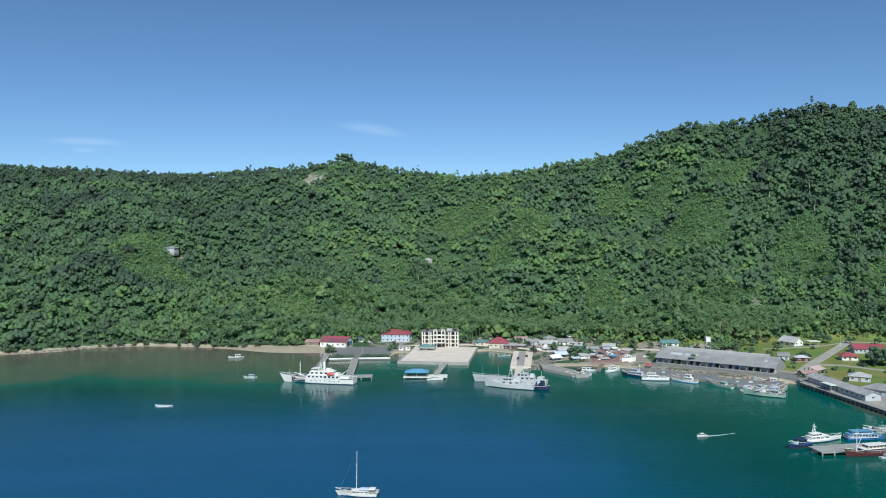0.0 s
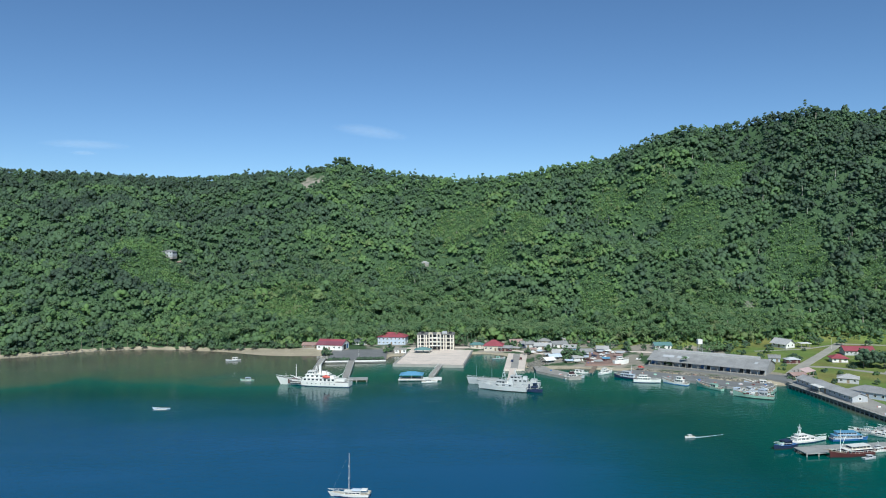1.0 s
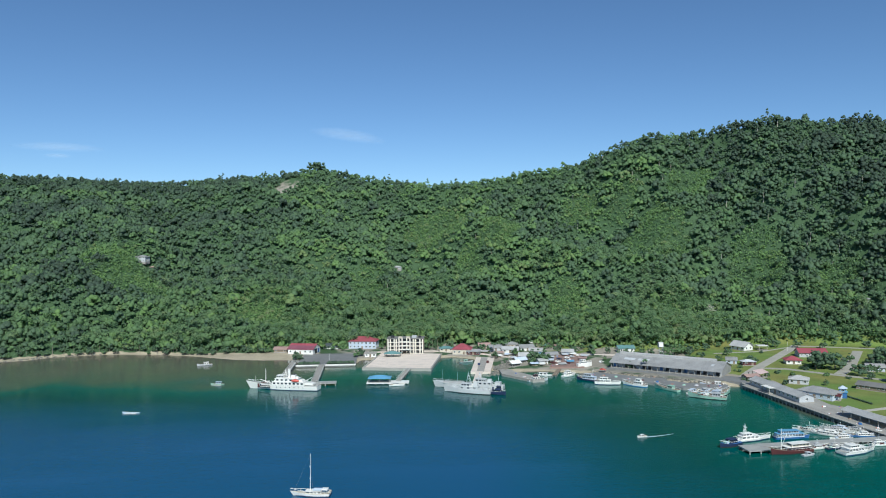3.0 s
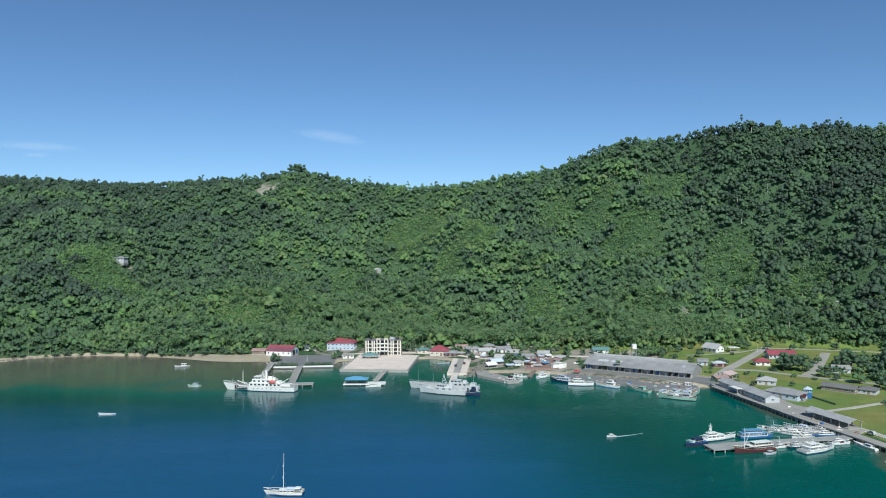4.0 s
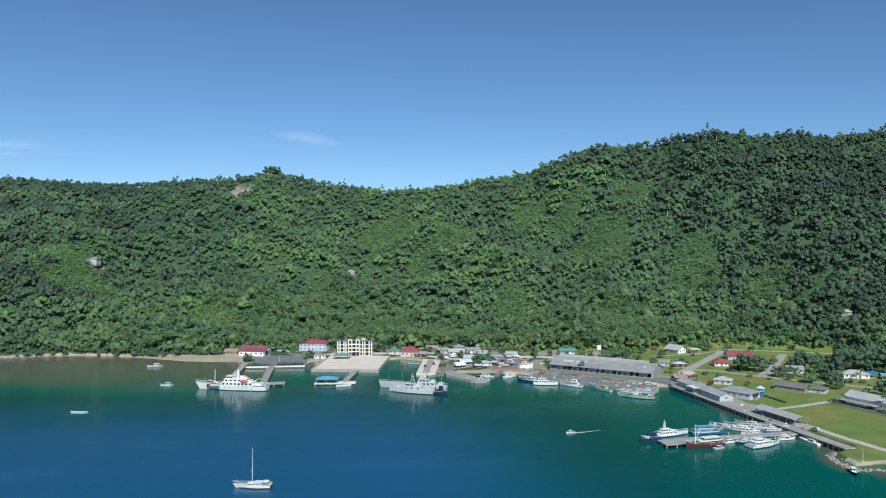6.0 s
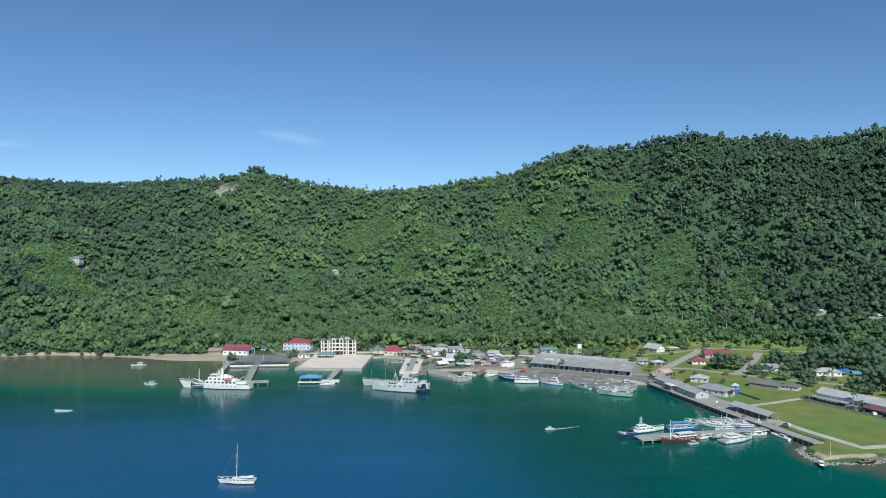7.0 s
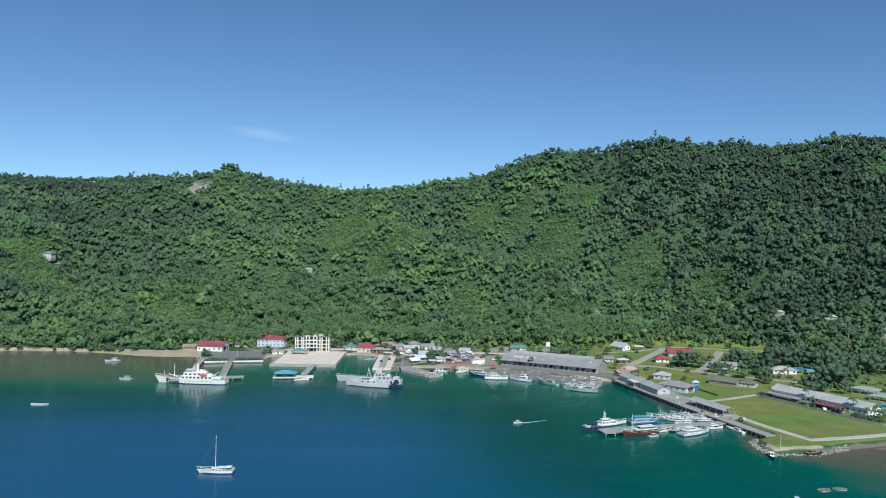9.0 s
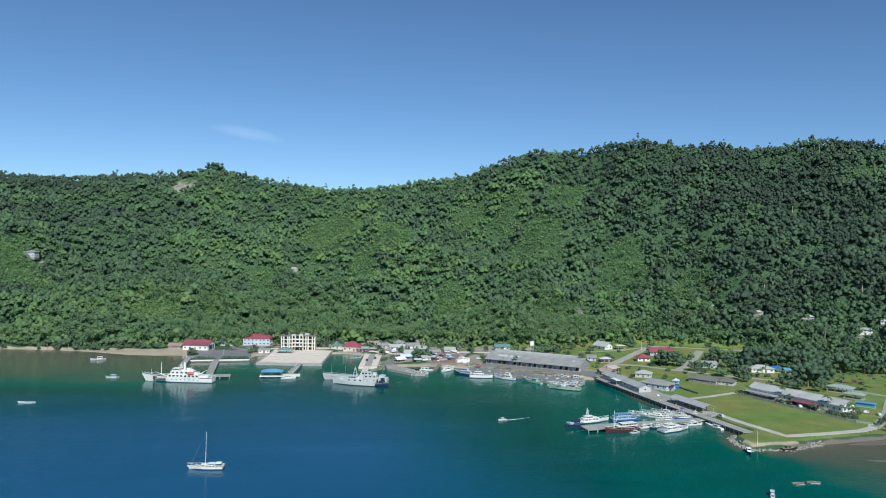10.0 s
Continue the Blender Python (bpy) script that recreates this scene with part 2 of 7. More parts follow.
def water_material():
    m = bpy.data.materials.new("sea_water")
    m.use_nodes = True
    nt = m.node_tree
    p = nt.nodes["Principled BSDF"]
    p.inputs["Roughness"].default_value = 0.07
    p.inputs["Specular IOR Level"].default_value = 0.38
    p.inputs["IOR"].default_value = 1.33
    att = nt.nodes.new("ShaderNodeAttribute")
    att.attribute_name = "tint"
    geo = nt.nodes.new("ShaderNodeNewGeometry")
    big = nt.nodes.new("ShaderNodeTexNoise")
    big.inputs["Scale"].default_value = 0.018
    big.inputs["Detail"].default_value = 4
    nt.links.new(geo.outputs["Position"], big.inputs["Vector"])
    wob = nt.nodes.new("ShaderNodeMath")
    wob.operation = "MULTIPLY_ADD"
    wob.inputs[1].default_value, wob.inputs[2].default_value = 0.22, -0.11
    nt.links.new(big.outputs["Fac"], wob.inputs[0])
    add = nt.nodes.new("ShaderNodeMath")
    nt.links.new(att.outputs["Fac"], add.inputs[0])
    nt.links.new(wob.outputs[0], add.inputs[1])
    ramp = nt.nodes.new("ShaderNodeValToRGB")
    stops = [(0.0, (0.122, 0.112, 0.084)), (1.0, (0.008, 0.070, 0.150)), (0.16, (0.066, 0.104, 0.074)), (0.26, (0.001, 0.098, 0.078)),
             (0.40, (0.001, 0.062, 0.060)), (0.70, (0.004, 0.070, 0.116))]
    el = ramp.color_ramp.elements
    for i, (pos, c) in enumerate(stops):
        e = el[i] if i < 2 else el.new(pos)
        e.position, e.color = pos, (*c, 1)
    nt.links.new(add.outputs[0], ramp.inputs["Fac"])
    nt.links.new(ramp.outputs["Color"], p.inputs["Base Color"])
    calm = nt.nodes.new("ShaderNodeTexNoise")
    calm.inputs["Scale"].default_value = 0.012
    calm.inputs["Detail"].default_value = 5
    stretch = nt.nodes.new("ShaderNodeMapping")
    stretch.inputs["Scale"].default_value = (0.7, 2.2, 1.0)
    stretch.inputs["Rotation"].default_value = (0, 0, 0.25)
    nt.links.new(geo.outputs["Position"], stretch.inputs["Vector"])
    nt.links.new(stretch.outputs[0], calm.inputs["Vector"])
    ruff = nt.nodes.new("ShaderNodeMapRange")
    ruff.inputs["From Min"].default_value, ruff.inputs["From Max"].default_value = 0.35, 0.65
    ruff.inputs["To Min"].default_value, ruff.inputs["To Max"].default_value = 0.25, 1.0
    nt.links.new(calm.outputs["Fac"], ruff.inputs["Value"])
    heights = None
    for sc, st in ((0.35, 0.9), (1.6, 0.5)):
        mp = nt.nodes.new("ShaderNodeMapping")
        mp.inputs["Scale"].default_value = (0.6, 1.0, 1.0)
        nt.links.new(geo.outputs["Position"], mp.inputs["Vector"])
        n = nt.nodes.new("ShaderNodeTexNoise")
        n.inputs["Scale"].default_value = sc
        n.inputs["Detail"].default_value = 3
        nt.links.new(mp.outputs[0], n.inputs["Vector"])
        b = nt.nodes.new("ShaderNodeBump")
        k = nt.nodes.new("ShaderNodeMath")
        k.operation = "MULTIPLY"
        k.inputs[1].default_value = st
        nt.links.new(ruff.outputs[0], k.inputs[0])
        nt.links.new(k.outputs[0], b.inputs["Strength"])
        b.inputs["Distance"].default_value = 0.16
        nt.links.new(n.outputs["Fac"], b.inputs["Height"])
        if heights:
            nt.links.new(heights.outputs[0], b.inputs["Normal"])
        heights = b
    nt.links.new(heights.outputs[0], p.inputs["Normal"])
    return m


M_WATER = water_material()
wx, wy, wf = sheet(np.concatenate([np.linspace(-4000, -420, 8), np.arange(-400, 420, 10), np.linspace(430, 4000, 8)]),
                   np.concatenate([np.linspace(-4000, 60, 8), np.arange(80, 640, 10)]))
wd = -inside_distance(wx, wy, LAND)
reach = np.interp(wx, [-300, -60, 40, 120, 200], [88, 180, 230, 360, 560])
start = np.interp(wx, [-80, -30, 215, 262], [0.17, 0.24, 0.27, 0.17])
shelf = np.interp(wx, [-420, -250, -100, -50, -20, 195, 222, 250, 300], [120, 125, 62, 25, 1, 1, 6, 36, 80])
sea = new("sea", mesh_from("sea", np.stack([wx, wy, 0 * wx], 1), wf, [M_WATER], tint=np.clip(start * np.clip(wd / shelf, 0, 1) + (np.clip(wd - shelf, 0, None) / reach) ** 1.45, 0, 1), smooth=True))
tagged(sea, "calm blue-green bay water, paler in the shallows", "water", kind="structure")

# ---- forest ----
ICO = [(0, 0, 1)] + [(0.894 * math.cos(a), 0.894 * math.sin(a), 0.447) for a in np.arange(5) * 1.2566] + \
      [(0.894 * math.cos(a), 0.894 * math.sin(a), -0.447) for a in np.arange(5) * 1.2566 + 0.6283] + [(0, 0, -1)]
ICO = np.array(ICO)
ICO_F = np.array([(0, 1 + i, 1 + (i + 1) % 5) for i in range(5)] + [(1 + i, 6 + i, 1 + (i + 1) % 5) for i in range(5)] +
                 [(1 + (i + 1) % 5, 6 + i, 6 + (i + 1) % 5) for i in range(5)] + [(11, 6 + (i + 1) % 5, 6 + i) for i in range(5)])


DOME, DOME_F = ICO[:11], ICO_F[:15]
OCT = np.array([(1, 0, 0.1), (0, 1, -0.1), (-1, 0, 0.1), (0, -1, -0.1), (0, 0, 1), (0, 0, -0.9)])
OCT_F = np.array([(0, 1, 4), (1, 2, 4), (2, 3, 4), (3, 0, 4), (1, 0, 5), (2, 1, 5), (3, 2, 5), (0, 3, 5)])


def clumps(centres, radii, squash, rng, base=ICO, base_f=ICO_F, rag=0.34):
    """Ragged leaf clumps as one vertex and face table."""
    n, m = len(centres), len(base)
    jit = rng.uniform(0.97 - rag, 0.97 + rag, (n, m, 1))
    v = base[None] * jit * radii[:, None, None]
    turn = rng.uniform(0, 6.28, n)
    c, s = np.cos(turn)[:, None], np.sin(turn)[:, None]
    v = np.stack([v[..., 0] * c - v[..., 1] * s, v[..., 0] * s + v[..., 1] * c, v[..., 2] * squash], -1) + centres[:, None]
    f = base_f[None] + (np.arange(n) * m)[:, None, None]
    return v.reshape(-1, 3), f.reshape(-1, 3)


def sprays(centre, radius, tint, count, rng, leaf=1.0):
    """Loose leaf sprays over the upper side of each clump: ragged triangles facing outwards."""
    n = len(centre)
    u = rng.uniform(-0.45, 1, (n, count))
    a = rng.uniform(0, 6.2832, (n, count))
    w = np.sqrt(1 - u ** 2)
    out = np.stack([w * np.cos(a), w * np.sin(a), u], -1)
    face = out + rng.normal(0, 0.42, out.shape)
    face /= np.linalg.norm(face, axis=-1, keepdims=True)
    side = np.cross(face, rng.normal(0, 1, face.shape))
    side /= np.linalg.norm(side, axis=-1, keepdims=True)
    other = np.cross(face, side)
    at = centre[:, None] + out * (radius[:, None, None] * rng.uniform(0.80, 1.14, (n, count, 1)))
    size = np.minimum(rng.uniform(0.28, 0.62, (n, count, 1)) * radius[:, None, None], rng.uniform(0.7, 1.25, (n, count, 1))) * leaf
    v = np.stack([at + side * size, at - side * size * 0.6 + other * size * 0.85, at - side * size * 0.5 - other * size * 0.8], 2)
    t = np.clip(np.repeat(tint, count) + rng.normal(0, 0.035, n * count), 0, 1)
    return v.reshape(-1, 3), np.arange(n * count * 3).reshape(-1, 3), np.repeat(t, 3)


GLADES = [(345, 700, 26, 30), (395, 640, 22, 20), (-142, 699, 26, 47), (-286, 735, 46, 18), (256, 624, 32, 32), (150, 683, 19, 31), (265, 761, 34, 45), (205, 871, 23, 26), (-97, 714, 15, 40), (33, 915, 49, 42), (103, 844, 27, 35), (252, 837, 23, 16), (320, 811, 27, 24), (-324, 764, 35, 30), (-53, 804, 26, 16), (60, 803, 20, 45)]


def build_forest():
    rng = np.random.RandomState(11)
    step = 6.5
    px, py = np.meshgrid(np.arange(-720, 740, step), np.arange(330, 1130, step))
    px = (px + rng.uniform(-0.5, 0.5, px.shape) * step).ravel()
    py = (py + rng.uniform(-0.5, 0.5, py.shape) * step).ravel()
    ex, ey = rng.uniform(290, 700, 5200), rng.uniform(400, 960, 5200)
    more = rng.uniform(0, 1, 5200) < np.clip((ex - 290) / 120, 0, 1)
    px, py = np.append(px, ex[more]), np.append(py, ey[more])
    s = hill_share(px, py)
    keep = (s > 0.01) & (s < 1.06) & (px > -0.62 * py - 40) & (px < 0.88 * py + 90)
    px, py, s = px[keep], py[keep], s[keep]
    scrub = waves(px, py, 21, 120) + 0.5 * waves(px, py, 22, 50)
    dry = np.clip((-200 - px) / 200, 0, 1) * np.clip(1.2 - np.abs(s - 0.5) * 2, 0, 1)
    patch = np.full(len(px), -9.0)
    for ax, ay, rx, ry in GLADES:
        patch = np.maximum(patch, 1 - np.hypot((px - ax) / rx, (py - ay) / ry) + 0.25 * waves(px, py, 23, 30))
    low = (scrub > 1.45) | (patch > 0)
    bare = np.full(len(px), -9.0)
    for ax, ay, rx, ry in BARE:
        bare = np.maximum(bare, 1 - np.hypot((px - ax) / rx, (py - ay) / ry))
    for ax, ay, rx, ry in HOMES:
        bare = np.maximum(bare, 1 - np.hypot((px - ax) / rx, (py - ay) / ry))
    # eastern slope turned from the sun: drives painted shade, also tree size
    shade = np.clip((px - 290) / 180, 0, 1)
    size = np.clip(rng.lognormal(-0.04, 0.33, len(px)), 0.45, 1.9) * np.where(patch > 0.1, 0.42, np.where(low, 0.62, 1.0))
    size = np.where((shade > 0.5) & (size < 0.6), 0.6, size)
    size = np.where(s > 0.9, np.minimum(size, 1.15), size)
    tall = (rng.uniform(0, 1, len(px)) > 0.95) & (size < 1.5)
    rad = 4.7 * size * np.where(tall, 1.15, 1) * (1 + 0.04 * shade)
    hgt = rng.uniform(4.8, 8.2, len(px)) * size * np.where(tall, 1.4, 1) * (1 + 0.30 * shade)
    # the shade term paints the eastern slope's shade into darker leaf colour
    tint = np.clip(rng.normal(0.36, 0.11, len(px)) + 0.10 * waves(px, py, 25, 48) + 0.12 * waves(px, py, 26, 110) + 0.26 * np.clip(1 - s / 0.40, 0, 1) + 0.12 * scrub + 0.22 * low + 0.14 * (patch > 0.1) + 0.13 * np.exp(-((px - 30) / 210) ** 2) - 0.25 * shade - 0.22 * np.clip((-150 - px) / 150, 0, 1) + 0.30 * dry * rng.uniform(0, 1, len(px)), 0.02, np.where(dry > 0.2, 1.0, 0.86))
    tint = np.where(tall, tint * 0.6, tint)
    gz = height(px, py)
    here = bare < 0
    px, py, gz, rad, hgt, tint, tall = (q[here] for q in (px, py, gz, rad, hgt, tint, tall))
    n, lobes, leaves = len(px), 8, 6
    s = s[here]
    lift = np.where(tall & (s < 0.85), rng.uniform(1.0, 3.5, n), 0.0)
    crest = (s > 0.93) & (rng.uniform(0, 1, n) < 0.22)
    lift = np.where(crest, rng.uniform(0.0, 3.0, n), lift)
    hgt = np.where(crest, hgt * rng.uniform(1.1, 1.5, n), hgt)
    rad = np.where(crest, rad * 0.8, rad)
    flat = np.where(crest, 1.0, rng.uniform(0.42, 0.80, n))[:, None]
    a = rng.uniform(0, 6.28, n)[:, None] + np.arange(lobes) * 2.4 + rng.uniform(-0.5, 0.5, (n, lobes))
    r = np.sqrt((np.arange(lobes) + 0.1) / lobes) * rng.uniform(0.60, 0.95, (n, lobes))
    cx = px[:, None] + rad[:, None] * r * np.cos(a)
    cy = py[:, None] + rad[:, None] * r * np.sin(a)
    cz = gz[:, None] + lift[:, None] + hgt[:, None] * (0.78 - flat * r ** 2 - 0.20 * r + rng.uniform(-0.10, 0.10, (n, lobes)))
    lr = rad[:, None] * rng.uniform(0.22, 0.43, (n, lobes)) * (1 - 0.12 * np.clip((px - 290) / 100, 0, 1))[:, None]
    centre = np.stack([cx, cy, cz], -1).reshape(-1, 3)
    lr = lr.ravel()
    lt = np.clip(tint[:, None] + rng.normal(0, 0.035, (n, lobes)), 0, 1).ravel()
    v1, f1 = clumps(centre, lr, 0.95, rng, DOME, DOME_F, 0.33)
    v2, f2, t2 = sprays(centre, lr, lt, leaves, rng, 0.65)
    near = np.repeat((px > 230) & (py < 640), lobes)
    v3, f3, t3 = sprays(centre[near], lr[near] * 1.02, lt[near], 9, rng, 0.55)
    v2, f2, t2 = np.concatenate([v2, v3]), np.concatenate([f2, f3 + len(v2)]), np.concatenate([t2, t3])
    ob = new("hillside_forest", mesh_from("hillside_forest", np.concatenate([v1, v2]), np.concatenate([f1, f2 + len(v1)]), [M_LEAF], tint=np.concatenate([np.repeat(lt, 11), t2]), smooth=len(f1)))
    tagged(ob, "dense mixed green tropical forest covering the hillside", "forest", kind="stuff")
    bole = tall & (px > -60) & (rng.uniform(0, 1, n) < 0.55)
    bx, by, bz, bh = px[bole], py[bole], gz[bole], hgt[bole] * 0.6 + lift[bole]
    ring = np.array([(math.cos(q), math.sin(q), 0) for q in np.arange(4) * 1.5708])
    bv = np.concatenate([ring[None] * 0.45 + np.stack([bx, by, bz - 0.5], 1)[:, None], ring[None] * 0.22 + np.stack([bx + rng.uniform(-0.7, 0.7, len(bx)), by, bz + bh], 1)[:, None]], 1).reshape(-1, 3)
    side = np.array([t for q in range(4) for t in ((q, (q + 1) % 4, 4 + (q + 1) % 4), (q, 4 + (q + 1) % 4, 4 + q))])
    bf = (side[None] + (np.arange(len(bx)) * 8)[:, None, None]).reshape(-1, 3)
    ob = new("forest_trunks", mesh_from("forest_trunks", bv, bf, [M_PALE_BARK]))
    tagged(ob, "pale bare trunks of tall trees above the forest", "tree trunks", kind="stuff")
    m = 52000
    qx, qy = rng.uniform(-720, 740, m * 2), rng.uniform(330, 1130, m * 2)
    qs = hill_share(qx, qy)
    ok = (qs > 0.004) & (qs < 1.0) & (qx > -0.62 * qy - 40) & (qx < 0.88 * qy + 90)
    qx, qy, qs = qx[ok][:m], qy[ok][:m], qs[ok][:m]
    for ax, ay, rx, ry in GLADES:
        a, r = rng.uniform(0, 6.2832, int(rx * ry * 0.55)), np.sqrt(rng.uniform(0, 1, int(rx * ry * 0.55)))
        qx, qy = np.append(qx, ax + rx * r * np.cos(a)), np.append(qy, ay + ry * r * np.sin(a))
    qs = hill_share(qx, qy)
    glade = np.full(len(qx), -9.0)
    for ax, ay, rx, ry in GLADES:
        glade = np.maximum(glade, 1 - np.hypot((qx - ax) / rx, (qy - ay) / ry) + 0.25 * waves(qx, qy, 23, 30))
    clear = np.full(len(qx), -9.0)
    for ax, ay, rx, ry in BARE:
        clear = np.maximum(clear, 1 - np.hypot((qx - ax) / rx, (qy - ay) / ry))
    ok = (clear < 0) & (qs > 0.004) & ((glade > 0) | (rng.uniform(0, 1, len(qx)) < 0.55))
    qx, qy, qs, glade = qx[ok], qy[ok], qs[ok], glade[ok]
    r = rng.uniform(1.3, 2.8, len(qx))
    t = np.clip(rng.normal(0.40, 0.07, len(qx)) + 0.1 * waves(qx, qy, 25, 48) + 0.24 * (glade > 0), 0.1, 0.80)
    v, f, t = sprays(np.stack([qx, qy, height(qx, qy) + r * 0.25], 1), r, t, 7, rng)
    ob = new("undergrowth", mesh_from("undergrowth", v, f, [M_LEAF], tint=t))
    tagged(ob, "bright green shrubs and undergrowth between the trees", "shrubs", kind="stuff")
    return n




def build_palms():
    """Coconut palms mixed into the lower slopes, as one mass."""
    rng = np.random.RandomState(19)
    n = 3600
    px, py = rng.normal(110, 230, n * 4), rng.uniform(400, 900, n * 4)
    s = hill_share(px, py)
    ok = (s > 0.0) & (s < 0.5) & (rng.uniform(0, 1, n * 4) < 1.1 - 2 * s) & (waves(px, py, 41, 150) > -0.45)
    px, py = px[ok][:n], py[ok][:n]
    gz = height(px, py)
    vs, fs, ts = [], [], []
    at = 0
    for x, y, z in zip(px, py, gz):
        h, ln = rng.uniform(9.5, 13.5), rng.uniform(3.6, 5.0)
        tint = np.clip(rng.normal(0.55, 0.18), 0, 1)
        k = 15
        a = np.arange(k) * 6.2832 / k + rng.uniform(0, 1)
        el = rng.uniform(-0.35, 1.0, k)
        for j in range(k):
            d = np.array([math.cos(a[j]), math.sin(a[j])])
            q = np.array([-d[1], d[0]]) * 0.42
            m = d * ln * 0.5 * math.cos(el[j])
            e = d * ln * 0.95 * math.cos(el[j] * 0.8)
            zm, ze = ln * 0.5 * math.sin(el[j]), ln * 0.85 * math.sin(el[j]) - 1.5
            vs += [(x, y, z + h), (x + m[0] + q[0], y + m[1] + q[1], z + h + zm - 0.25), (x + m[0], y + m[1], z + h + zm + 0.1), (x + m[0] - q[0], y + m[1] - q[1], z + h + zm - 0.25), (x + e[0], y + e[1], z + h + ze)]
            fs += [(at, at + 1, at + 2), (at, at + 2, at + 3), (at + 1, at + 4, at + 2), (at + 2, at + 4, at + 3)]
            ts += [tint] * 5
            at += 5
        for j in range(3 if rng.uniform() < 0.12 else 0):
            b0, b1 = j * 2.094, (j + 1) * 2.094
            vs += [(x + 0.28 * math.cos(b0), y + 0.28 * math.sin(b0), z), (x + 0.28 * math.cos(b1), y + 0.28 * math.sin(b1), z), (x + 0.15 * math.cos(b1), y + 0.15 * math.sin(b1), z + h), (x + 0.15 * math.cos(b0), y + 0.15 * math.sin(b0), z + h)]
            fs += [(at, at + 1, at + 2), (at, at + 2, at + 3)]
            ts += [0.3] * 4
            at += 4
    ob = new("palm_grove", mesh_from("palm_grove", vs, fs, [M_PALM], tint=ts))
    tagged(ob, "coconut palms scattered through the lower forest", "palms", kind="stuff")


build_forest()
build_palms()

# ---- building helpers ----
M_WHITE = material("white_paint", (0.79, 0.77, 0.72), rough=0.45, var=0.08, scale=0.8)
M_CREAM = material("cream_wall", (0.56, 0.50, 0.40), rough=0.8, var=0.14, scale=0.7)
M_GREYP = material("grey_ship_paint", (0.56, 0.57, 0.56), rough=0.5, var=0.1, scale=0.7)
M_NAVY = material("dark_blue_paint", (0.022, 0.035, 0.085), rough=0.45, var=0.25, scale=0.9)
M_BLUE = material("blue_paint", (0.05, 0.14, 0.34), rough=0.5, var=0.2, scale=0.7)
M_SKYBLUE = material("sky_blue_sheet", (0.13, 0.31, 0.48), rough=0.55, var=0.15, scale=0.6)
M_RED = material("red_roof_sheet", (0.29, 0.068, 0.085), rough=0.65, var=0.22, scale=0.5)
M_BRICK = material("brick_red_paint", (0.085, 0.026, 0.026), rough=0.5, var=0.2, scale=0.8)
M_TEAL = material("teal_roof_sheet", (0.13, 0.24, 0.23), rough=0.6, var=0.2, scale=0.6)
M_GREEN = material("pale_green_paint", (0.30, 0.46, 0.37), rough=0.5, var=0.22, scale=1.0)
M_ZINC = material("weathered_zinc_sheet", (0.30, 0.295, 0.285), rough=0.6, metal=0.1, var=0.34, scale=0.6)
M_ZINCLIGHT = material("pale_zinc_sheet", (0.46, 0.45, 0.43), rough=0.5, metal=0.1, var=0.26, scale=0.6)
M_OLDROOF = material("old_dark_roof", (0.17, 0.165, 0.155), rough=0.8, var=0.25, scale=0.6)
M_SAGE = material("sage_green_sheet", (0.30, 0.36, 0.33), rough=0.65, var=0.2, scale=0.6)
M_RUST = material("rusty_roof_sheet", (0.34, 0.23, 0.20), rough=0.8, var=0.25, scale=0.6)
M_WOOD = material("worn_timber", (0.24, 0.19, 0.14), rough=0.8, var=0.3, scale=1.5)
M_DECK = material("grey_decking", (0.33, 0.33, 0.31), rough=0.8, var=0.2, scale=1.0)
M_DARK = material("dark_opening", (0.025, 0.027, 0.03), rough=0.6, var=0.2)
M_GLASS = material("window_glass", (0.02, 0.03, 0.04), rough=0.08, var=0.1, spec=0.8)
M_ORANGE = material("orange_lifeboat_paint", (0.60, 0.13, 0.10), rough=0.45, var=0.08)
M_RUBBER = material("tyre_rubber", (0.02, 0.02, 0.02), rough=0.9, var=0.2)
M_STEEL = material("galvanised_steel", (0.45, 0.46, 0.46), rough=0.45, metal=0.5, var=0.15)
M_PLASTER = material("grey_wall", (0.46, 0.47, 0.48), rough=0.85, var=0.18, scale=0.7)
M_BLUEWALL = material("pale_blue_wall", (0.48, 0.54, 0.62), rough=0.8, var=0.15, scale=0.7)
M_PINK = material("faded_pink_sheet", (0.50, 0.37, 0.35), rough=0.7, var=0.18, scale=0.6)
M_MAROON = material("maroon_roof_sheet", (0.21, 0.075, 0.10), rough=0.65, var=0.25, scale=0.6)
M_PALEWALL = material("pale_render", (0.70, 0.65, 0.56), rough=0.8, var=0.14, scale=0.7)
M_YARD = material("red_earth_yard", (0.25, 0.165, 0.135), rough=0.9, var=0.25, scale=0.5)


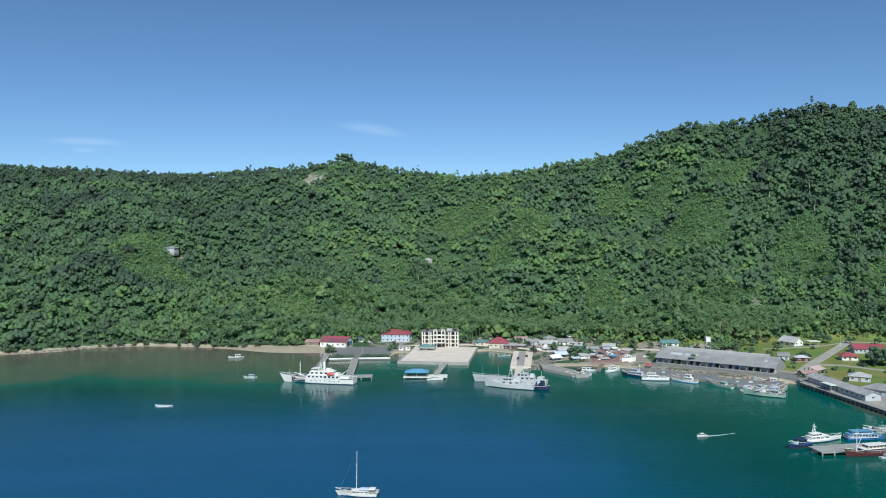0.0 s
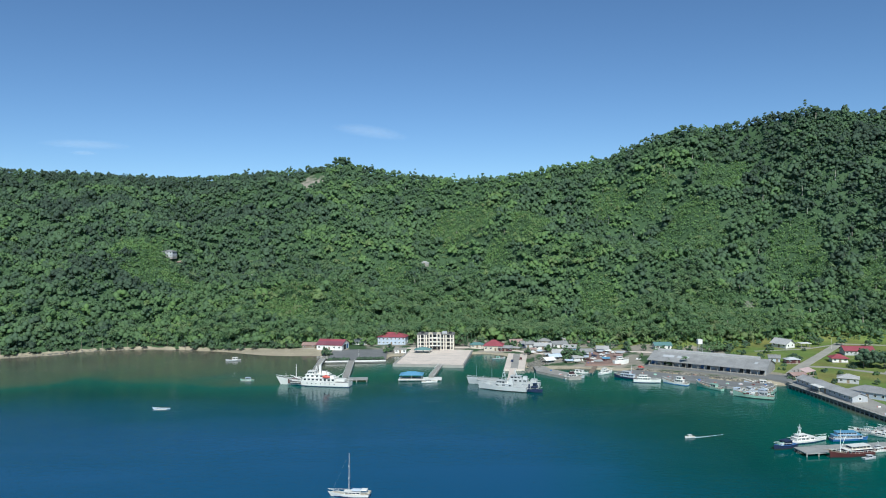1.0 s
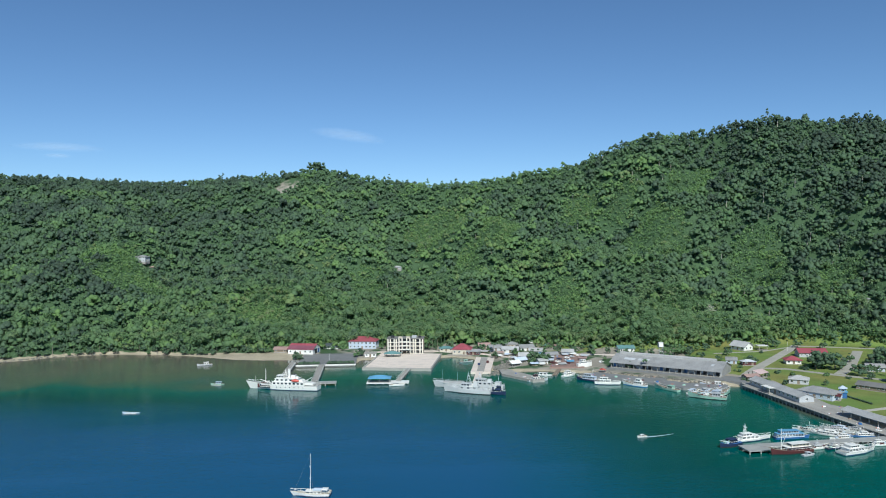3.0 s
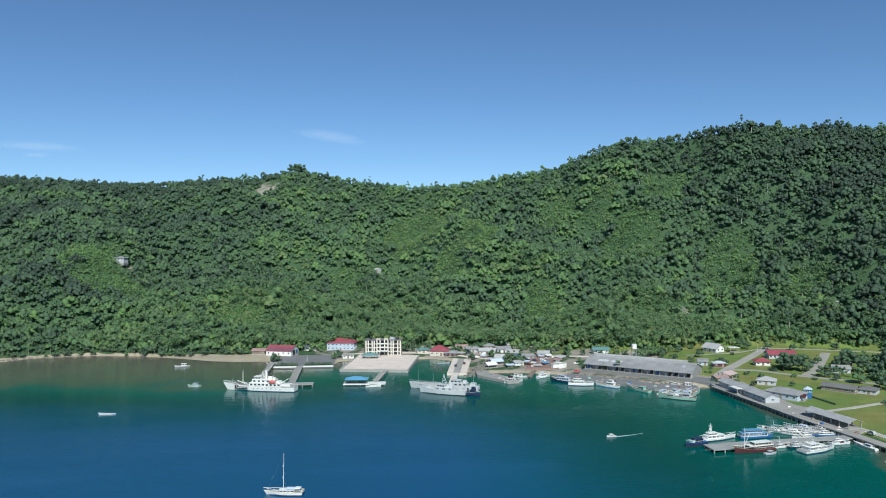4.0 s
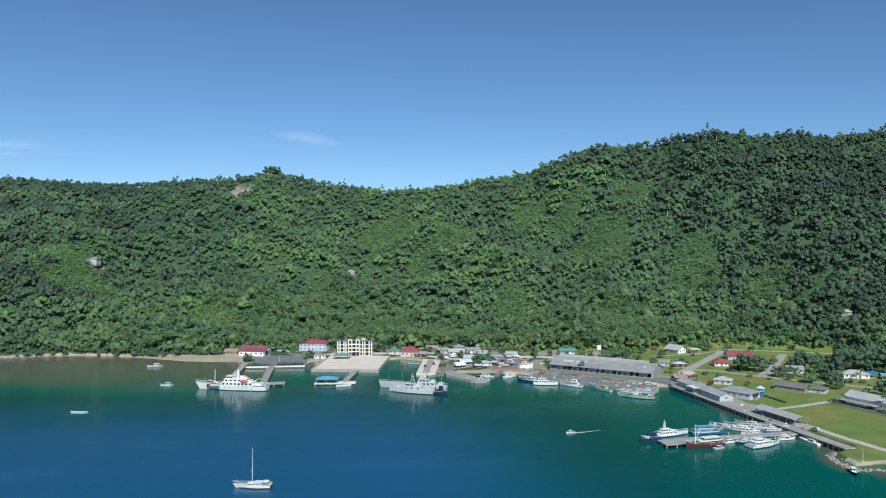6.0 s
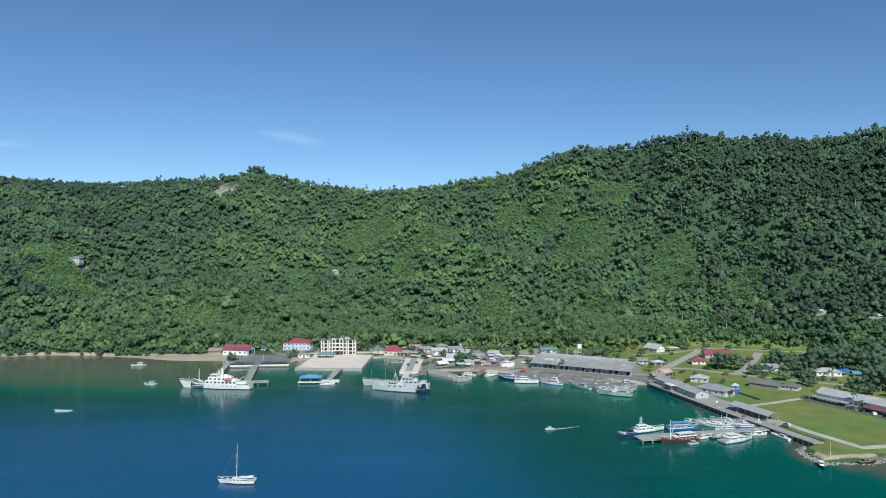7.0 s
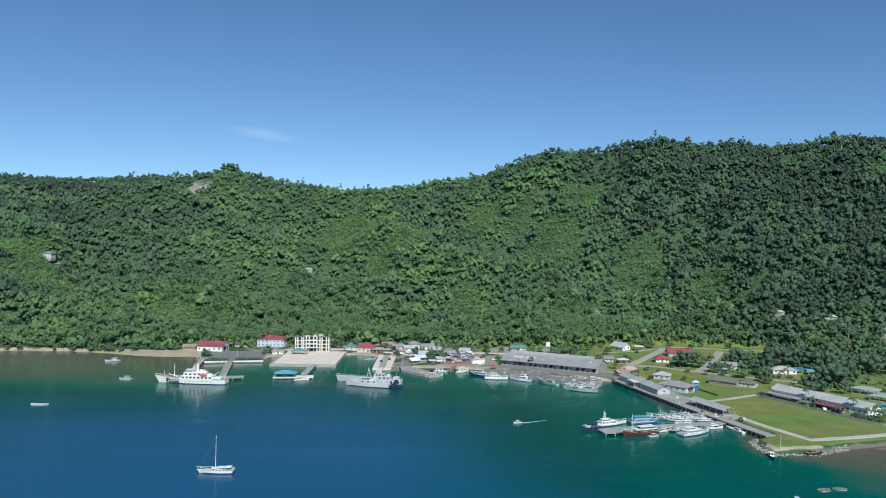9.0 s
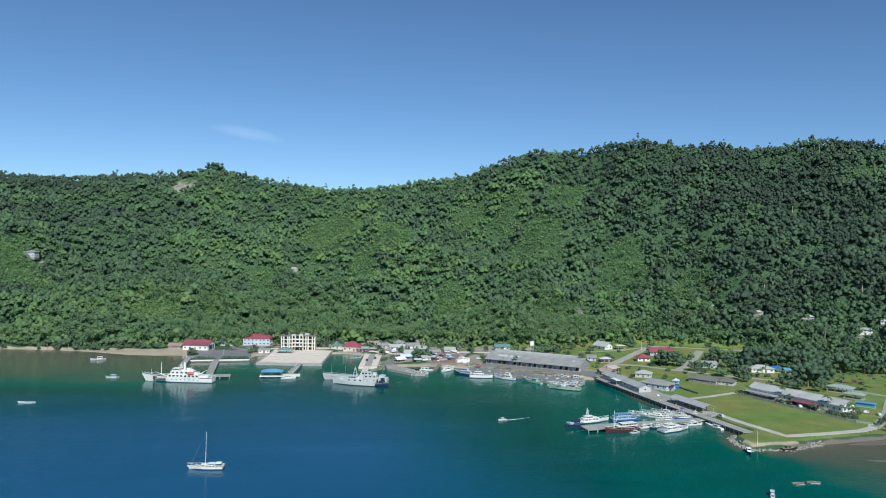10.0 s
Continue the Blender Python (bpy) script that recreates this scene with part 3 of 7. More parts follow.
class Shape:
    """Vertices and faces of one part."""

    def __init__(self):
        self.v, self.f = [], []

    def add(self, verts, faces):
        n = len(self.v)
        self.v += [tuple(p) for p in verts]
        self.f += [tuple(n + i for i in f) for f in faces]
        return self

    def box(self, x0, y0, z0, x1, y1, z1):
        return self.prism([(x0, y0), (x1, y0), (x1, y1), (x0, y1)], z0, z1)

    def prism(self, outline, z0, z1):
        n = len(outline)
        area = sum(a[0] * b[1] - b[0] * a[1] for a, b in zip(outline, outline[1:] + outline[:1]))
        if area < 0:
            outline = outline[::-1]
        v = [(x, y, z0) for x, y in outline] + [(x, y, z1) for x, y in outline]
        f = [tuple(range(n))[::-1], tuple(range(n, 2 * n))] + [(i, (i + 1) % n, n + (i + 1) % n, n + i) for i in range(n)]
        return self.add(v, f)

    def along(self, profile, x0, x1):
        """A profile of (y, z), drawn out from x0 to x1."""
        n = len(profile)
        v = [(x0, y, z) for y, z in profile] + [(x1, y, z) for y, z in profile]
        return self.add(v, [tuple(range(n))[::-1], tuple(range(n, 2 * n))] + [(i, (i + 1) % n, n + (i + 1) % n, n + i) for i in range(n)])

    def loft(self, rings, closed=True, caps=True):
        n = len(rings[0])
        v = [p for r in rings for p in r]
        f = []
        for k in range(len(rings) - 1):
            for i in range(n if closed else n - 1):
                j = (i + 1) % n
                f.append((k * n + i, k * n + j, (k + 1) * n + j, (k + 1) * n + i))
        if caps:
            f += [tuple(range(n))[::-1], tuple(range((len(rings) - 1) * n, len(rings) * n))]
        return self.add(v, f)

    def tube(self, a, b, r0, r1=None, n=6):
        a, b = Vector(a), Vector(b)
        q = (b - a).to_track_quat("Z", "Y")
        r1 = r0 if r1 is None else r1
        ring = lambda c, r: [c + q @ Vector((r * math.cos(k * 6.2832 / n), r * math.sin(k * 6.2832 / n), 0)) for k in range(n)]
        return self.loft([ring(a, r0), ring(b, r1)])

    def mesh(self, name, mat):
        me = bpy.data.meshes.new(name)
        me.from_pydata(self.v, [], self.f)
        bm = bmesh.new()
        bm.from_mesh(me)
        bmesh.ops.recalc_face_normals(bm, faces=bm.faces)
        bm.to_mesh(me)
        bm.free()
        me.materials.append(mat)
        return me


def part(name, shape, mat, parent=None, label=""):
    ob = new(name, shape.mesh(name, mat))
    ob.parent = parent
    return tagged(ob, label)


def same_part(name, ob, parent, m):
    """One more of a part that shares its mesh."""
    o = new(name, ob.data)
    o.parent = parent
    o.matrix_local = m
    return o


def thing(name, label, category, x, y, z=None, rot=0.0, group="", kind=""):
    e = new(name)
    e.empty_display_size = 0.5
    e.matrix_world = pose(x, y, ground_z(x, y) if z is None else z, 0, 0, rot)
    return tagged(e, label, category, group, kind)


def slab(name, label, category, outline, top, bottom, mat, kind="structure"):
    ob = part(name, Shape().prism(outline, bottom, top), mat)
    return tagged(ob, label, category, kind=kind)


def ribbon(name, label, line, width, mat, lift=0.12, step=6.0):
    """A road or path draped over the ground along a line."""
    pts = [Vector((*p, 0)) for p in line]
    fine = []
    for a, b in zip(pts, pts[1:]):
        n = max(1, int((b - a).length / step))
        fine += [a.lerp(b, i / n) for i in range(n)]
    fine.append(pts[-1])
    sh = Shape()
    rings = []
    for i, p in enumerate(fine):
        d = (fine[min(i + 1, len(fine) - 1)] - fine[max(i - 1, 0)]).normalized()
        s = Vector((-d.y, d.x, 0)) * width / 2
        l, r = p + s, p - s
        zl = max(ground_z(l.x, l.y), ground_z(r.x, r.y), ground_z(p.x, p.y)) + lift
        rings.append([(l.x, l.y, zl), (r.x, r.y, zl), (r.x, r.y, zl - 0.6), (l.x, l.y, zl - 0.6)])
    return tagged(part(name, sh.loft(rings), mat), label, "road", kind="structure")


def facing(side, w, d):
    """The transform from a wall's own frame (x along, y out) to the house's frame."""
    return {"front": pose(0, -d / 2, 0), "back": pose(0, d / 2, 0, 0, 0, 180),
            "right": pose(w / 2, 0, 0, 0, 0, 90), "left": pose(-w / 2, 0, 0, 0, 0, -90)}[side]


def window(parent, m, ww, wh, frame_mat, first=None):
    """A framed pane standing a little proud of its wall."""
    if first is None:
        fr = Shape()
        t = 0.12
        fr.box(-ww / 2, -0.10, 0, ww / 2, 0.02, t).box(-ww / 2, -0.10, wh - t, ww / 2, 0.02, wh)
        fr.box(-ww / 2, -0.10, t, -ww / 2 + t, 0.02, wh - t).box(ww / 2 - t, -0.10, t, ww / 2, 0.02, wh - t)
        fr.box(-0.04, -0.08, t, 0.04, 0.02, wh - t)
        w = part("window", fr, frame_mat, parent)
        w.matrix_local = m
        part("pane", Shape().box(-ww / 2 + t, -0.05, t, ww / 2 - t, 0.02, wh - t), M_GLASS, w, "dark glass pane")
        return w
    w = same_part("window", first, parent, m)
    same_part("pane", first.children[0], w, Matrix())
    return w


FOOTPRINTS = []


def house(name, label, category, x, y, w, d, rot, wall_h, rise, roof="gable", walls=None, sheet_mat=None, over=0.7,
          rows=1, front=4, side=2, door=True, plinth=0.3, group="", z=None, frame_mat=None, open_sides=False):
    """A building with its long side along x: walls, roof, windows and doors as parts."""
    walls, sheet_mat, frame_mat = walls or M_WHITE, sheet_mat or M_ZINC, frame_mat or M_WHITE
    h = thing(name, label, category, x, y, z, rot, group)
    FOOTPRINTS.append((x, y, max(w, d) / 2 + 1.5))
    top = plinth + wall_h
    part("plinth", Shape().box(-w / 2 - 0.2, -d / 2 - 0.2, -1.2, w / 2 + 0.2, d / 2 + 0.2, plinth), M_CONC, h, "concrete plinth")
    if open_sides:
        n = max(2, int(w / 5) + 1)
        post = None
        for i in range(n):
            for s in (-1, 1):
                m = pose(-w / 2 + 0.3 + (w - 0.6) * i / (n - 1), s * (d / 2 - 0.3), plinth)
                if post is None:
                    post = part("post", Shape().box(-0.18, -0.18, 0, 0.18, 0.18, wall_h), M_CONC, h, "concrete post")
                    post.matrix_local = m
                else:
                    same_part("post", post, h, m)
    else:
        t = 0.25
        ws = Shape().box(-w / 2, -d / 2, plinth, w / 2, -d / 2 + t, top).box(-w / 2, d / 2 - t, plinth, w / 2, d / 2, top)
        ws.box(-w / 2, -d / 2 + t, plinth, -w / 2 + t, d / 2 - t, top).box(w / 2 - t, -d / 2 + t, plinth, w / 2, d / 2 - t, top)
        if roof == "gable":
            for s in (-1, 1):
                ws.along([(-d / 2, top), (d / 2, top), (0, top + rise * 0.97)], s * w / 2 - s * t, s * w / 2)
        part("wall", ws, walls, h)
        first = None
        wh = min(1.5, wall_h / rows * 0.45)
        for r in range(rows):
            zz = plinth + wall_h / rows * r + wall_h / rows * 0.33
            for sd, n, length in (("front", front, w), ("back", front, w), ("left", side, d), ("right", side, d)):
                for i in range(n):
                    u = (i + 0.5) / n * length - length / 2
                    if door and sd == "front" and r == 0 and i == n // 2:
                        continue
                    win = window(h, facing(sd, w, d) @ pose(u, 0, zz), min(1.6, length / max(n, 1) * 0.55), wh, frame_mat, first)
                    first = first or win
        if door:
            u = (front // 2 + 0.5) / max(front, 1) * w - w / 2
            dr = part("door", Shape().box(u - 0.75, -d / 2 - 0.08, plinth, u + 0.75, -d / 2 + 0.05, plinth + min(2.3, wall_h * 0.8)), M_WOOD, h, "brown timber door")
            part("handle", Shape().box(u + 0.5, -d / 2 - 0.14, plinth + 1.0, u + 0.62, -d / 2 - 0.07, plinth + 1.12), M_STEEL, dr)
    o = over
    th = 0.16
    slope = rise / (d / 2)
    if roof == "gable":
        e = top - o * slope
        rf = Shape().along([(-d / 2 - o, e), (0, top + rise), (d / 2 + o, e), (d / 2 + o, e + th), (0, top + rise + th), (-d / 2 - o, e + th)], -w / 2 - o, w / 2 + o)
        r = part("roof", rf, sheet_mat, h)
        part("ridge_cap", Shape().along([(-0.4, top + rise + th - 0.1), (0.4, top + rise + th - 0.1), (0, top + rise + th + 0.12)], -w / 2 - o, w / 2 + o), sheet_mat, r)
    elif roof == "hip":
        k = max(w / 2 - d / 2, 0.2)
        b = [(-w / 2 - o, -d / 2 - o), (w / 2 + o, -d / 2 - o), (w / 2 + o, d / 2 + o), (-w / 2 - o, d / 2 + o)]
        e = top - 0.15
        v = [(*p, e) for p in b] + [(*p, e + th) for p in b] + [(-k, 0, top + rise), (k, 0, top + rise)]
        f = [(3, 2, 1, 0), (0, 1, 5, 4), (1, 2, 6, 5), (2, 3, 7, 6), (3, 0, 4, 7), (4, 5, 9, 8), (5, 6, 9), (6, 7, 8, 9), (7, 4, 8)]
        r = part("roof", Shape().add(v, f), sheet_mat, h)
        part("ridge_cap", Shape().box(-k - 0.2, -0.22, top + rise - 0.08, k + 0.2, 0.22, top + rise + 0.14), sheet_mat, r)
    else:
        r = part("roof", Shape().box(-w / 2 - o, -d / 2 - o, top, w / 2 + o, d / 2 + o, top + 0.3), sheet_mat, h)
    return h
M_STONE = material("pale_stone", (0.30, 0.28, 0.24), var=0.4, scale=1.5, bump=0.4)
M_PALECONC = material("pale_concrete", (0.47, 0.44, 0.38), var=0.2, scale=0.7, bump=0.15)

# ---- shore works ----
quay_1 = slab("quay_1", "grey tarmac quay yard with a white sea wall", "quay", [(-84, 531), (-40, 533), (-42, 586), (-87, 588)], 1.6, -4, M_TARMAC)
part("sea_wall", Shape().prism([(-84.6, 530.4), (-39.6, 532.4), (-39.6, 533.2), (-84.6, 531.2)], 0.9, 1.9), M_WHITE, quay_1, "white painted sea wall")
plaza = slab("plaza", "pale paved waterfront plaza with raised kerb", "plaza", [(-33, 516), (17, 507), (27, 577), (-23, 586)], 1.7, -4, M_PLAZA)
kerb_line = [(-33.4, 515.5), (17.4, 506.5), (27.4, 577), (26.2, 577), (16.6, 507.9), (-31.6, 516.6), (-23.6, 574), (-24.8, 574)]
part("kerb", Shape().prism(kerb_line, -4, 2.0), M_CONC, plaza, "concrete kerb wall")
for i in range(6):
    a = Vector((-33, 516, 0)).lerp(Vector((-23, 586, 0)), (i + 0.5) / 6)
    b = Vector((17, 507, 0)).lerp(Vector((27, 577, 0)), (i + 0.5) / 6)
    d = (b - a).normalized()
    n = Vector((-d.y, d.x, 0)) * 0.14
    a, b = a + d * 3, b - d * 3
    part("paving_joint", Shape().prism([tuple((p)[:2]) for p in (a - n, b - n, b + n, a + n)], 1.6, 1.712), M_CONC, plaza)
slipway = slab("slipway", "pale concrete landing ramp running into the water", "slipway", [(45, 493), (59, 492), (68, 553), (54, 559)], 1.7, -4, M_PLAZA)
part("lane", Shape().prism([(49.2, 493), (54.4, 492.6), (62.6, 554), (57.8, 556)], 1.6, 1.76), M_CONC, slipway, "worn concrete lane")


def piled_deck(name, label, a, b, width, top, gap, mat, category="jetty", rails=True, beams=True):
    """A straight deck on piles from a to b."""
    a, b = Vector((*a, 0)), Vector((*b, 0))
    length = (b - a).length
    t = thing(name, label, category, a.x, a.y, 0, math.degrees(math.atan2(b.y - a.y, b.x - a.x)))
    part("deck", Shape().box(0, -width / 2, top - 0.45, length, width / 2, top), mat, t)
    pile = None
    n = max(2, int(length / gap))
    for i in range(n + 1):
        for s in (-1, 1):
            m = pose(0.5 + (length - 1) * i / n, s * (width / 2 - 0.4), 0)
            if pile is None:
                pile = part("pile", Shape().tube((0, 0, -5), (0, 0, top - 0.45), 0.32, n=8), M_CONC, t, "weathered concrete pile")
                pile.matrix_local = m
            else:
                same_part("pile", pile, t, m)
    if rails:
        for s in (-1, 1):
            y = s * (width / 2 - 0.1)
            part("rail", Shape().box(0.2, y - 0.05, top + 0.95, length - 0.2, y + 0.05, top + 1.05), M_WHITE, t, "white painted rail")
            k = max(2, int(length / 4))
            for i in range(k + 1):
                u = 0.3 + (length - 0.6) * i / k
                part("rail_post", Shape().box(u - 0.06, y - 0.06, top, u + 0.06, y + 0.06, top + 0.95), M_WHITE, t)
    return t


piled_deck("jetty", "narrow concrete jetty with white rails", (-65, 532), (-60.5, 462), 4.6, 1.9, 6, M_CONC)
piled_deck("jetty", "thin concrete catwalk jetty beside the quay", (-88, 546), (-84.5, 470), 3.6, 1.9, 6, M_CONC)
piled_deck("dock", "grey mooring dock on concrete piles", (-86, 461), (-46, 463), 8, 1.9, 6, M_DECK, rails=False)
piled_deck("jetty", "short concrete gangway jetty from the plaza", (1.2, 511), (-5, 466), 3.4, 1.9, 6, M_CONC)
pontoon = piled_deck("pontoon", "white landing pontoon on the water", (-26, 465), (2, 464), 9, 1.2, 5, M_WHITE, rails=False)
piled_deck("pier", "narrow concrete pier at the ramp's end", (51.5, 494), (46, 456), 4.4, 1.8, 6, M_PLAZA, rails=False)
pier_3 = slab("pier_3", "grey stone breakwater pier with a flat top", "pier", [(66, 484), (84, 459), (92, 460), (90, 471), (76, 492), (74, 502), (66, 500)], 1.7, -5, M_CONC)
quay_2 = slab("quay_2", "low grey concrete fishing quay", "quay", [(119, 478), (126, 469), (161, 442), (173, 427), (200, 424), (204, 434), (182, 441), (160, 462), (132, 484)], 1.7, -5, M_TARMAC)
part("ramp", Shape().prism([(160, 456), (168, 449), (186, 470), (176, 478)], -1, 2.0), M_TARMAC, quay_2, "sloping access ramp")
apron = slab("apron_1", "concrete apron before the fish market shed", "apron", [(141, 491), (202, 446), (207, 441), (216, 433), (222, 452), (212, 458), (150, 504)], 2.75, -3, M_TARMAC)
wall_slope = Shape()
for (ax, ay), (bx, by) in (((141, 491), (172, 468.2)), ((172, 468.2), (204, 444.6))):
    nx, ny = -0.59 * 10, -0.8 * 10
    wall_slope.loft([[(ax, ay, 2.7), (ax + nx, ay + ny, 0.6), (ax + nx, ay + ny, -3), (ax, ay, -3)], [(bx, by, 2.7), (bx + nx, by + ny, 0.6), (bx + nx, by + ny, -3), (bx, by, -3)]])
tagged(part("sea_wall", wall_slope, M_ROCK), "sloping dark stone sea wall below the market shed", "wall", kind="structure")
slab("yard", "red earth boatyard beside the harbour", "yard", [(103, 503), (128, 502), (141, 556), (118, 558)], 2.3, -1, M_YARD)
slab("apron_2", "worn concrete apron along the jetty sheds", "apron", [(212, 434), (236, 440), (234, 372), (243, 358), (239, 316), (231, 311), (222, 345)], 2.66, -1, M_CONC)
long_jetty = piled_deck("long_jetty", "long concrete harbour jetty standing on dark piles", (212.5, 428), (222.5, 345), 6, 2.6, 3.4, M_CONC, rails=False)
long_jetty_b = piled_deck("long_jetty", "long concrete harbour jetty standing on dark piles", (222.5, 345), (233.5, 277), 6, 2.6, 3.4, M_CONC, rails=False)
piled_deck("floating_pier", "grey pier with boats moored along both sides", (229, 309.3), (161, 300.8), 5.5, 1.7, 5, M_DECK, rails=False)
piled_deck("landing_stage", "square grey head of the boat pier", (152.5, 297.2), (164, 298.6), 9, 1.66, 4, M_DECK, category="pier", rails=False)
piled_deck("mini_pier", "short timber landing pier", (109.5, 500), (101.5, 477), 3, 1.6, 5, M_WOOD, rails=False)

ROAD_LABEL = "pale dusty asphalt road between lawns"
ribbon("road_1", ROAD_LABEL, [(218, 447), (232, 466), (246, 484), (272, 515), (301, 550), (322, 576)], 7, M_ROAD)
ribbon("road_2", ROAD_LABEL, [(246, 484), (264, 479), (287, 455), (330, 420), (362, 392), (382, 352), (337, 304), (311, 281)], 5, M_ROAD, 0.16)
ribbon("road_3", "pale concrete road beside the mown field", [(238, 327), (243, 296), (249.5, 269.2), (273, 271.2), (297, 274.8), (308, 280), (316, 289)], 4.6, M_PALECONC, 0.2)
ribbon("path_1", "pale concrete footpath across the grass", [(241, 357), (262, 364), (286, 374), (296, 380)], 3.4, M_PALECONC, 0.14)
ribbon("road_4", ROAD_LABEL, [(290, 458), (310, 480), (338, 520), (356, 546)], 7, M_ROAD, 0.14)
ribbon("path_2", "thin pale path along the upper lawn", [(240, 545), (283, 552), (316, 571)], 2.4, M_ROAD, 0.14)
ribbon("path_3", "pale lane behind the red-roofed school", [(321, 574), (343, 568), (389, 550), (430, 534)], 4, M_ROAD, 0.16)
slab("yard_2", "dark tarmac parking yard between the roads", "yard", [(317, 480), (331, 474), (352, 503), (347, 514)], 2.98, 1.5, M_TARMAC)
ribbon("road_5", "pale dirt waterfront road below the trees", [(-46, 590), (20, 592), (60, 574), (84, 555), (104, 562), (140, 560), (180, 545)], 5, M_PLAZA, 0.14)


def rocks(name, label, line, spread, count, size, seed, mat=M_ROCK):
    rng = np.random.RandomState(seed)
    seg = np.array(line, float)
    u = rng.uniform(0, len(seg) - 1.001, count)
    i = u.astype(int)
    p = seg[i] + (seg[i + 1] - seg[i]) * (u - i)[:, None] + rng.normal(0, spread, (count, 2))
    r = size * rng.uniform(0.5, 1.4, count)
    z = np.maximum(height(p[:, 0], p[:, 1]), -0.2) + 0.15 * r
    v, f = clumps(np.column_stack([p, z]), r, 0.7, rng)
    return tagged(new(name, mesh_from(name, v, f, [mat])), label, "rocks", kind="stuff")


rocks("boulders", "tumbled grey boulders along the reclaimed tip", [(226, 279), (221, 272), (219, 262), (221, 254), (242, 252), (264, 260)], 1.0, 420, 0.6, 4, M_STONE)
rocks("boulders", "rough dark stones on the sea wall slope", [(131, 487), (168, 460), (186, 446), (203, 435)], 1.6, 420, 0.5, 5)
rocks("boulders", "grey stones beside the landing ramp", [(60, 492), (66, 500), (72, 515), (78, 535), (88, 553)], 3.0, 300, 0.9, 6)
rocks("boulders", "bare pale outcrop of rock on the wooded slope", [(271, 634), (276, 641), (280, 637)], 2.2, 18, 0.9, 8, M_STONE)
rocks("boulders", "scattered stones on the sandy beach", [(-345, 572), (-318, 586), (-298, 603), (-260, 613)], 2.0, 120, 0.7, 7)

def mud_bank(outline, label):
    """A low tidal bank, a hand's height above the water at its crown."""
    cx, cy = sum(p[0] for p in outline) / len(outline), sum(p[1] for p in outline) / len(outline)
    rings = [[(cx + (x - cx) * k, cy + (y - cy) * k, h) for x, y in outline] for k, h in ((1.0, -0.05), (0.8, 0.04), (0.4, 0.09))]
    tagged(part("mud_bank", Shape().loft(rings), M_MUD), label, "mud bank", kind="structure")


mud_bank([(272, 258), (284, 255), (300, 256), (318, 252), (330, 256), (326, 264), (306, 265), (288, 263)], "wet brown tidal mud below the sea wall")
mud_bank([(262, 233.5), (268, 230), (280, 227), (300, 222), (320, 220), (318, 226), (298, 228), (280, 231.5), (268, 233.5)], "thin pale sandbar showing above the shallows")

# fence along the field
fence = thing("fence", "low grey concrete boundary fence beside the field", "fence", 0, 0, 0)
fence_line = [(284, 369), (291, 345), (299, 318), (308, 292), (313, 286)]
panel = 0
for (ax, ay), (bx, by) in zip(fence_line, fence_line[1:]):
    length = math.hypot(bx - ax, by - ay)
    n = int(length / 5)
    for i in range(n):
        u = i / n
        px, py = ax + (bx - ax) * u, ay + (by - ay) * u
        m = pose(px, py, ground_z(px, py), 0, 0, math.degrees(math.atan2(by - ay, bx - ax)))
        po = part("post", Shape().box(-0.15, -0.15, -0.3, 0.15, 0.15, 1.5), M_CONC, fence)
        po.matrix_local = m
        pa = part("panel", Shape().box(0.15, -0.06, 0.05, length / n - 0.15, 0.06, 1.2), M_CONC, fence)
        pa.matrix_local = m

# ---- buildings by the waterfront ----
wh = house("warehouse", "white warehouse with a low red metal roof", "warehouse", -88, 592, 22, 16, -14, 4.2, 3.4, walls=M_WHITE, sheet_mat=M_RED, front=5, side=0)
part("roller_door", Shape().box(10.95, -4.4, 0.3, 11.1, 1.2, 4.2), M_DARK, wh, "open dark loading door")
part("roller_door", Shape().box(10.95, 2.4, 0.3, 11.1, 6.0, 4.0), M_BLUE, wh, "blue loading door")
part("roof_sheet", Shape().along([(-8.5, 4.50), (-3.2, 6.72), (-3.2, 6.84), (-8.5, 4.62)], -11.4, 11.4), M_MAROON, wh, "faded maroon roof sheets")
house("harbour_office", "two-storey white and blue office with red hipped roof", "building", -40, 616, 24, 13, -8, 6.4, 3.4, "hip", M_BLUEWALL, M_RED, rows=2, front=7, side=3)
house("hut", "dark weathered beach hut with rusty sheet roof", "hut", -108, 598, 11, 8, -6, 2.4, 1.6, walls=M_WOOD, sheet_mat=M_RUST, front=3)
house("store", "long white store with pale metal roof", "store", -68, 617, 14, 8, -4, 3, 1.6, walls=M_WHITE, sheet_mat=M_ZINCLIGHT, front=4)
house("guard_house", "small white guard house beside the plaza", "house", -31, 570, 9, 6, 0, 2.8, 0.4, "flat", M_WHITE, M_CONC, front=3)
house("pavilion", "open pavilion with a teal hipped roof", "pavilion", -13, 566, 12, 8, -8, 3, 1.6, "hip", M_WHITE, M_TEAL, open_sides=True)
house("red_roof_house", "yellow house with steep red hipped roof", "house", 44, 578, 15, 12, -10, 4, 4, "hip", M_CREAM, M_RED, front=4)
house("porch_house", "low shop with grey metal porch roof", "house", 53, 573, 10, 8, -10, 2.8, 1.3, walls=M_BRICK, sheet_mat=M_ZINC, front=3)
house("hut", "green-roofed beach hut under the trees", "hut", 31, 590, 11, 6, 0, 2.6, 1.5, "hip", M_CREAM, M_TEAL, front=3)


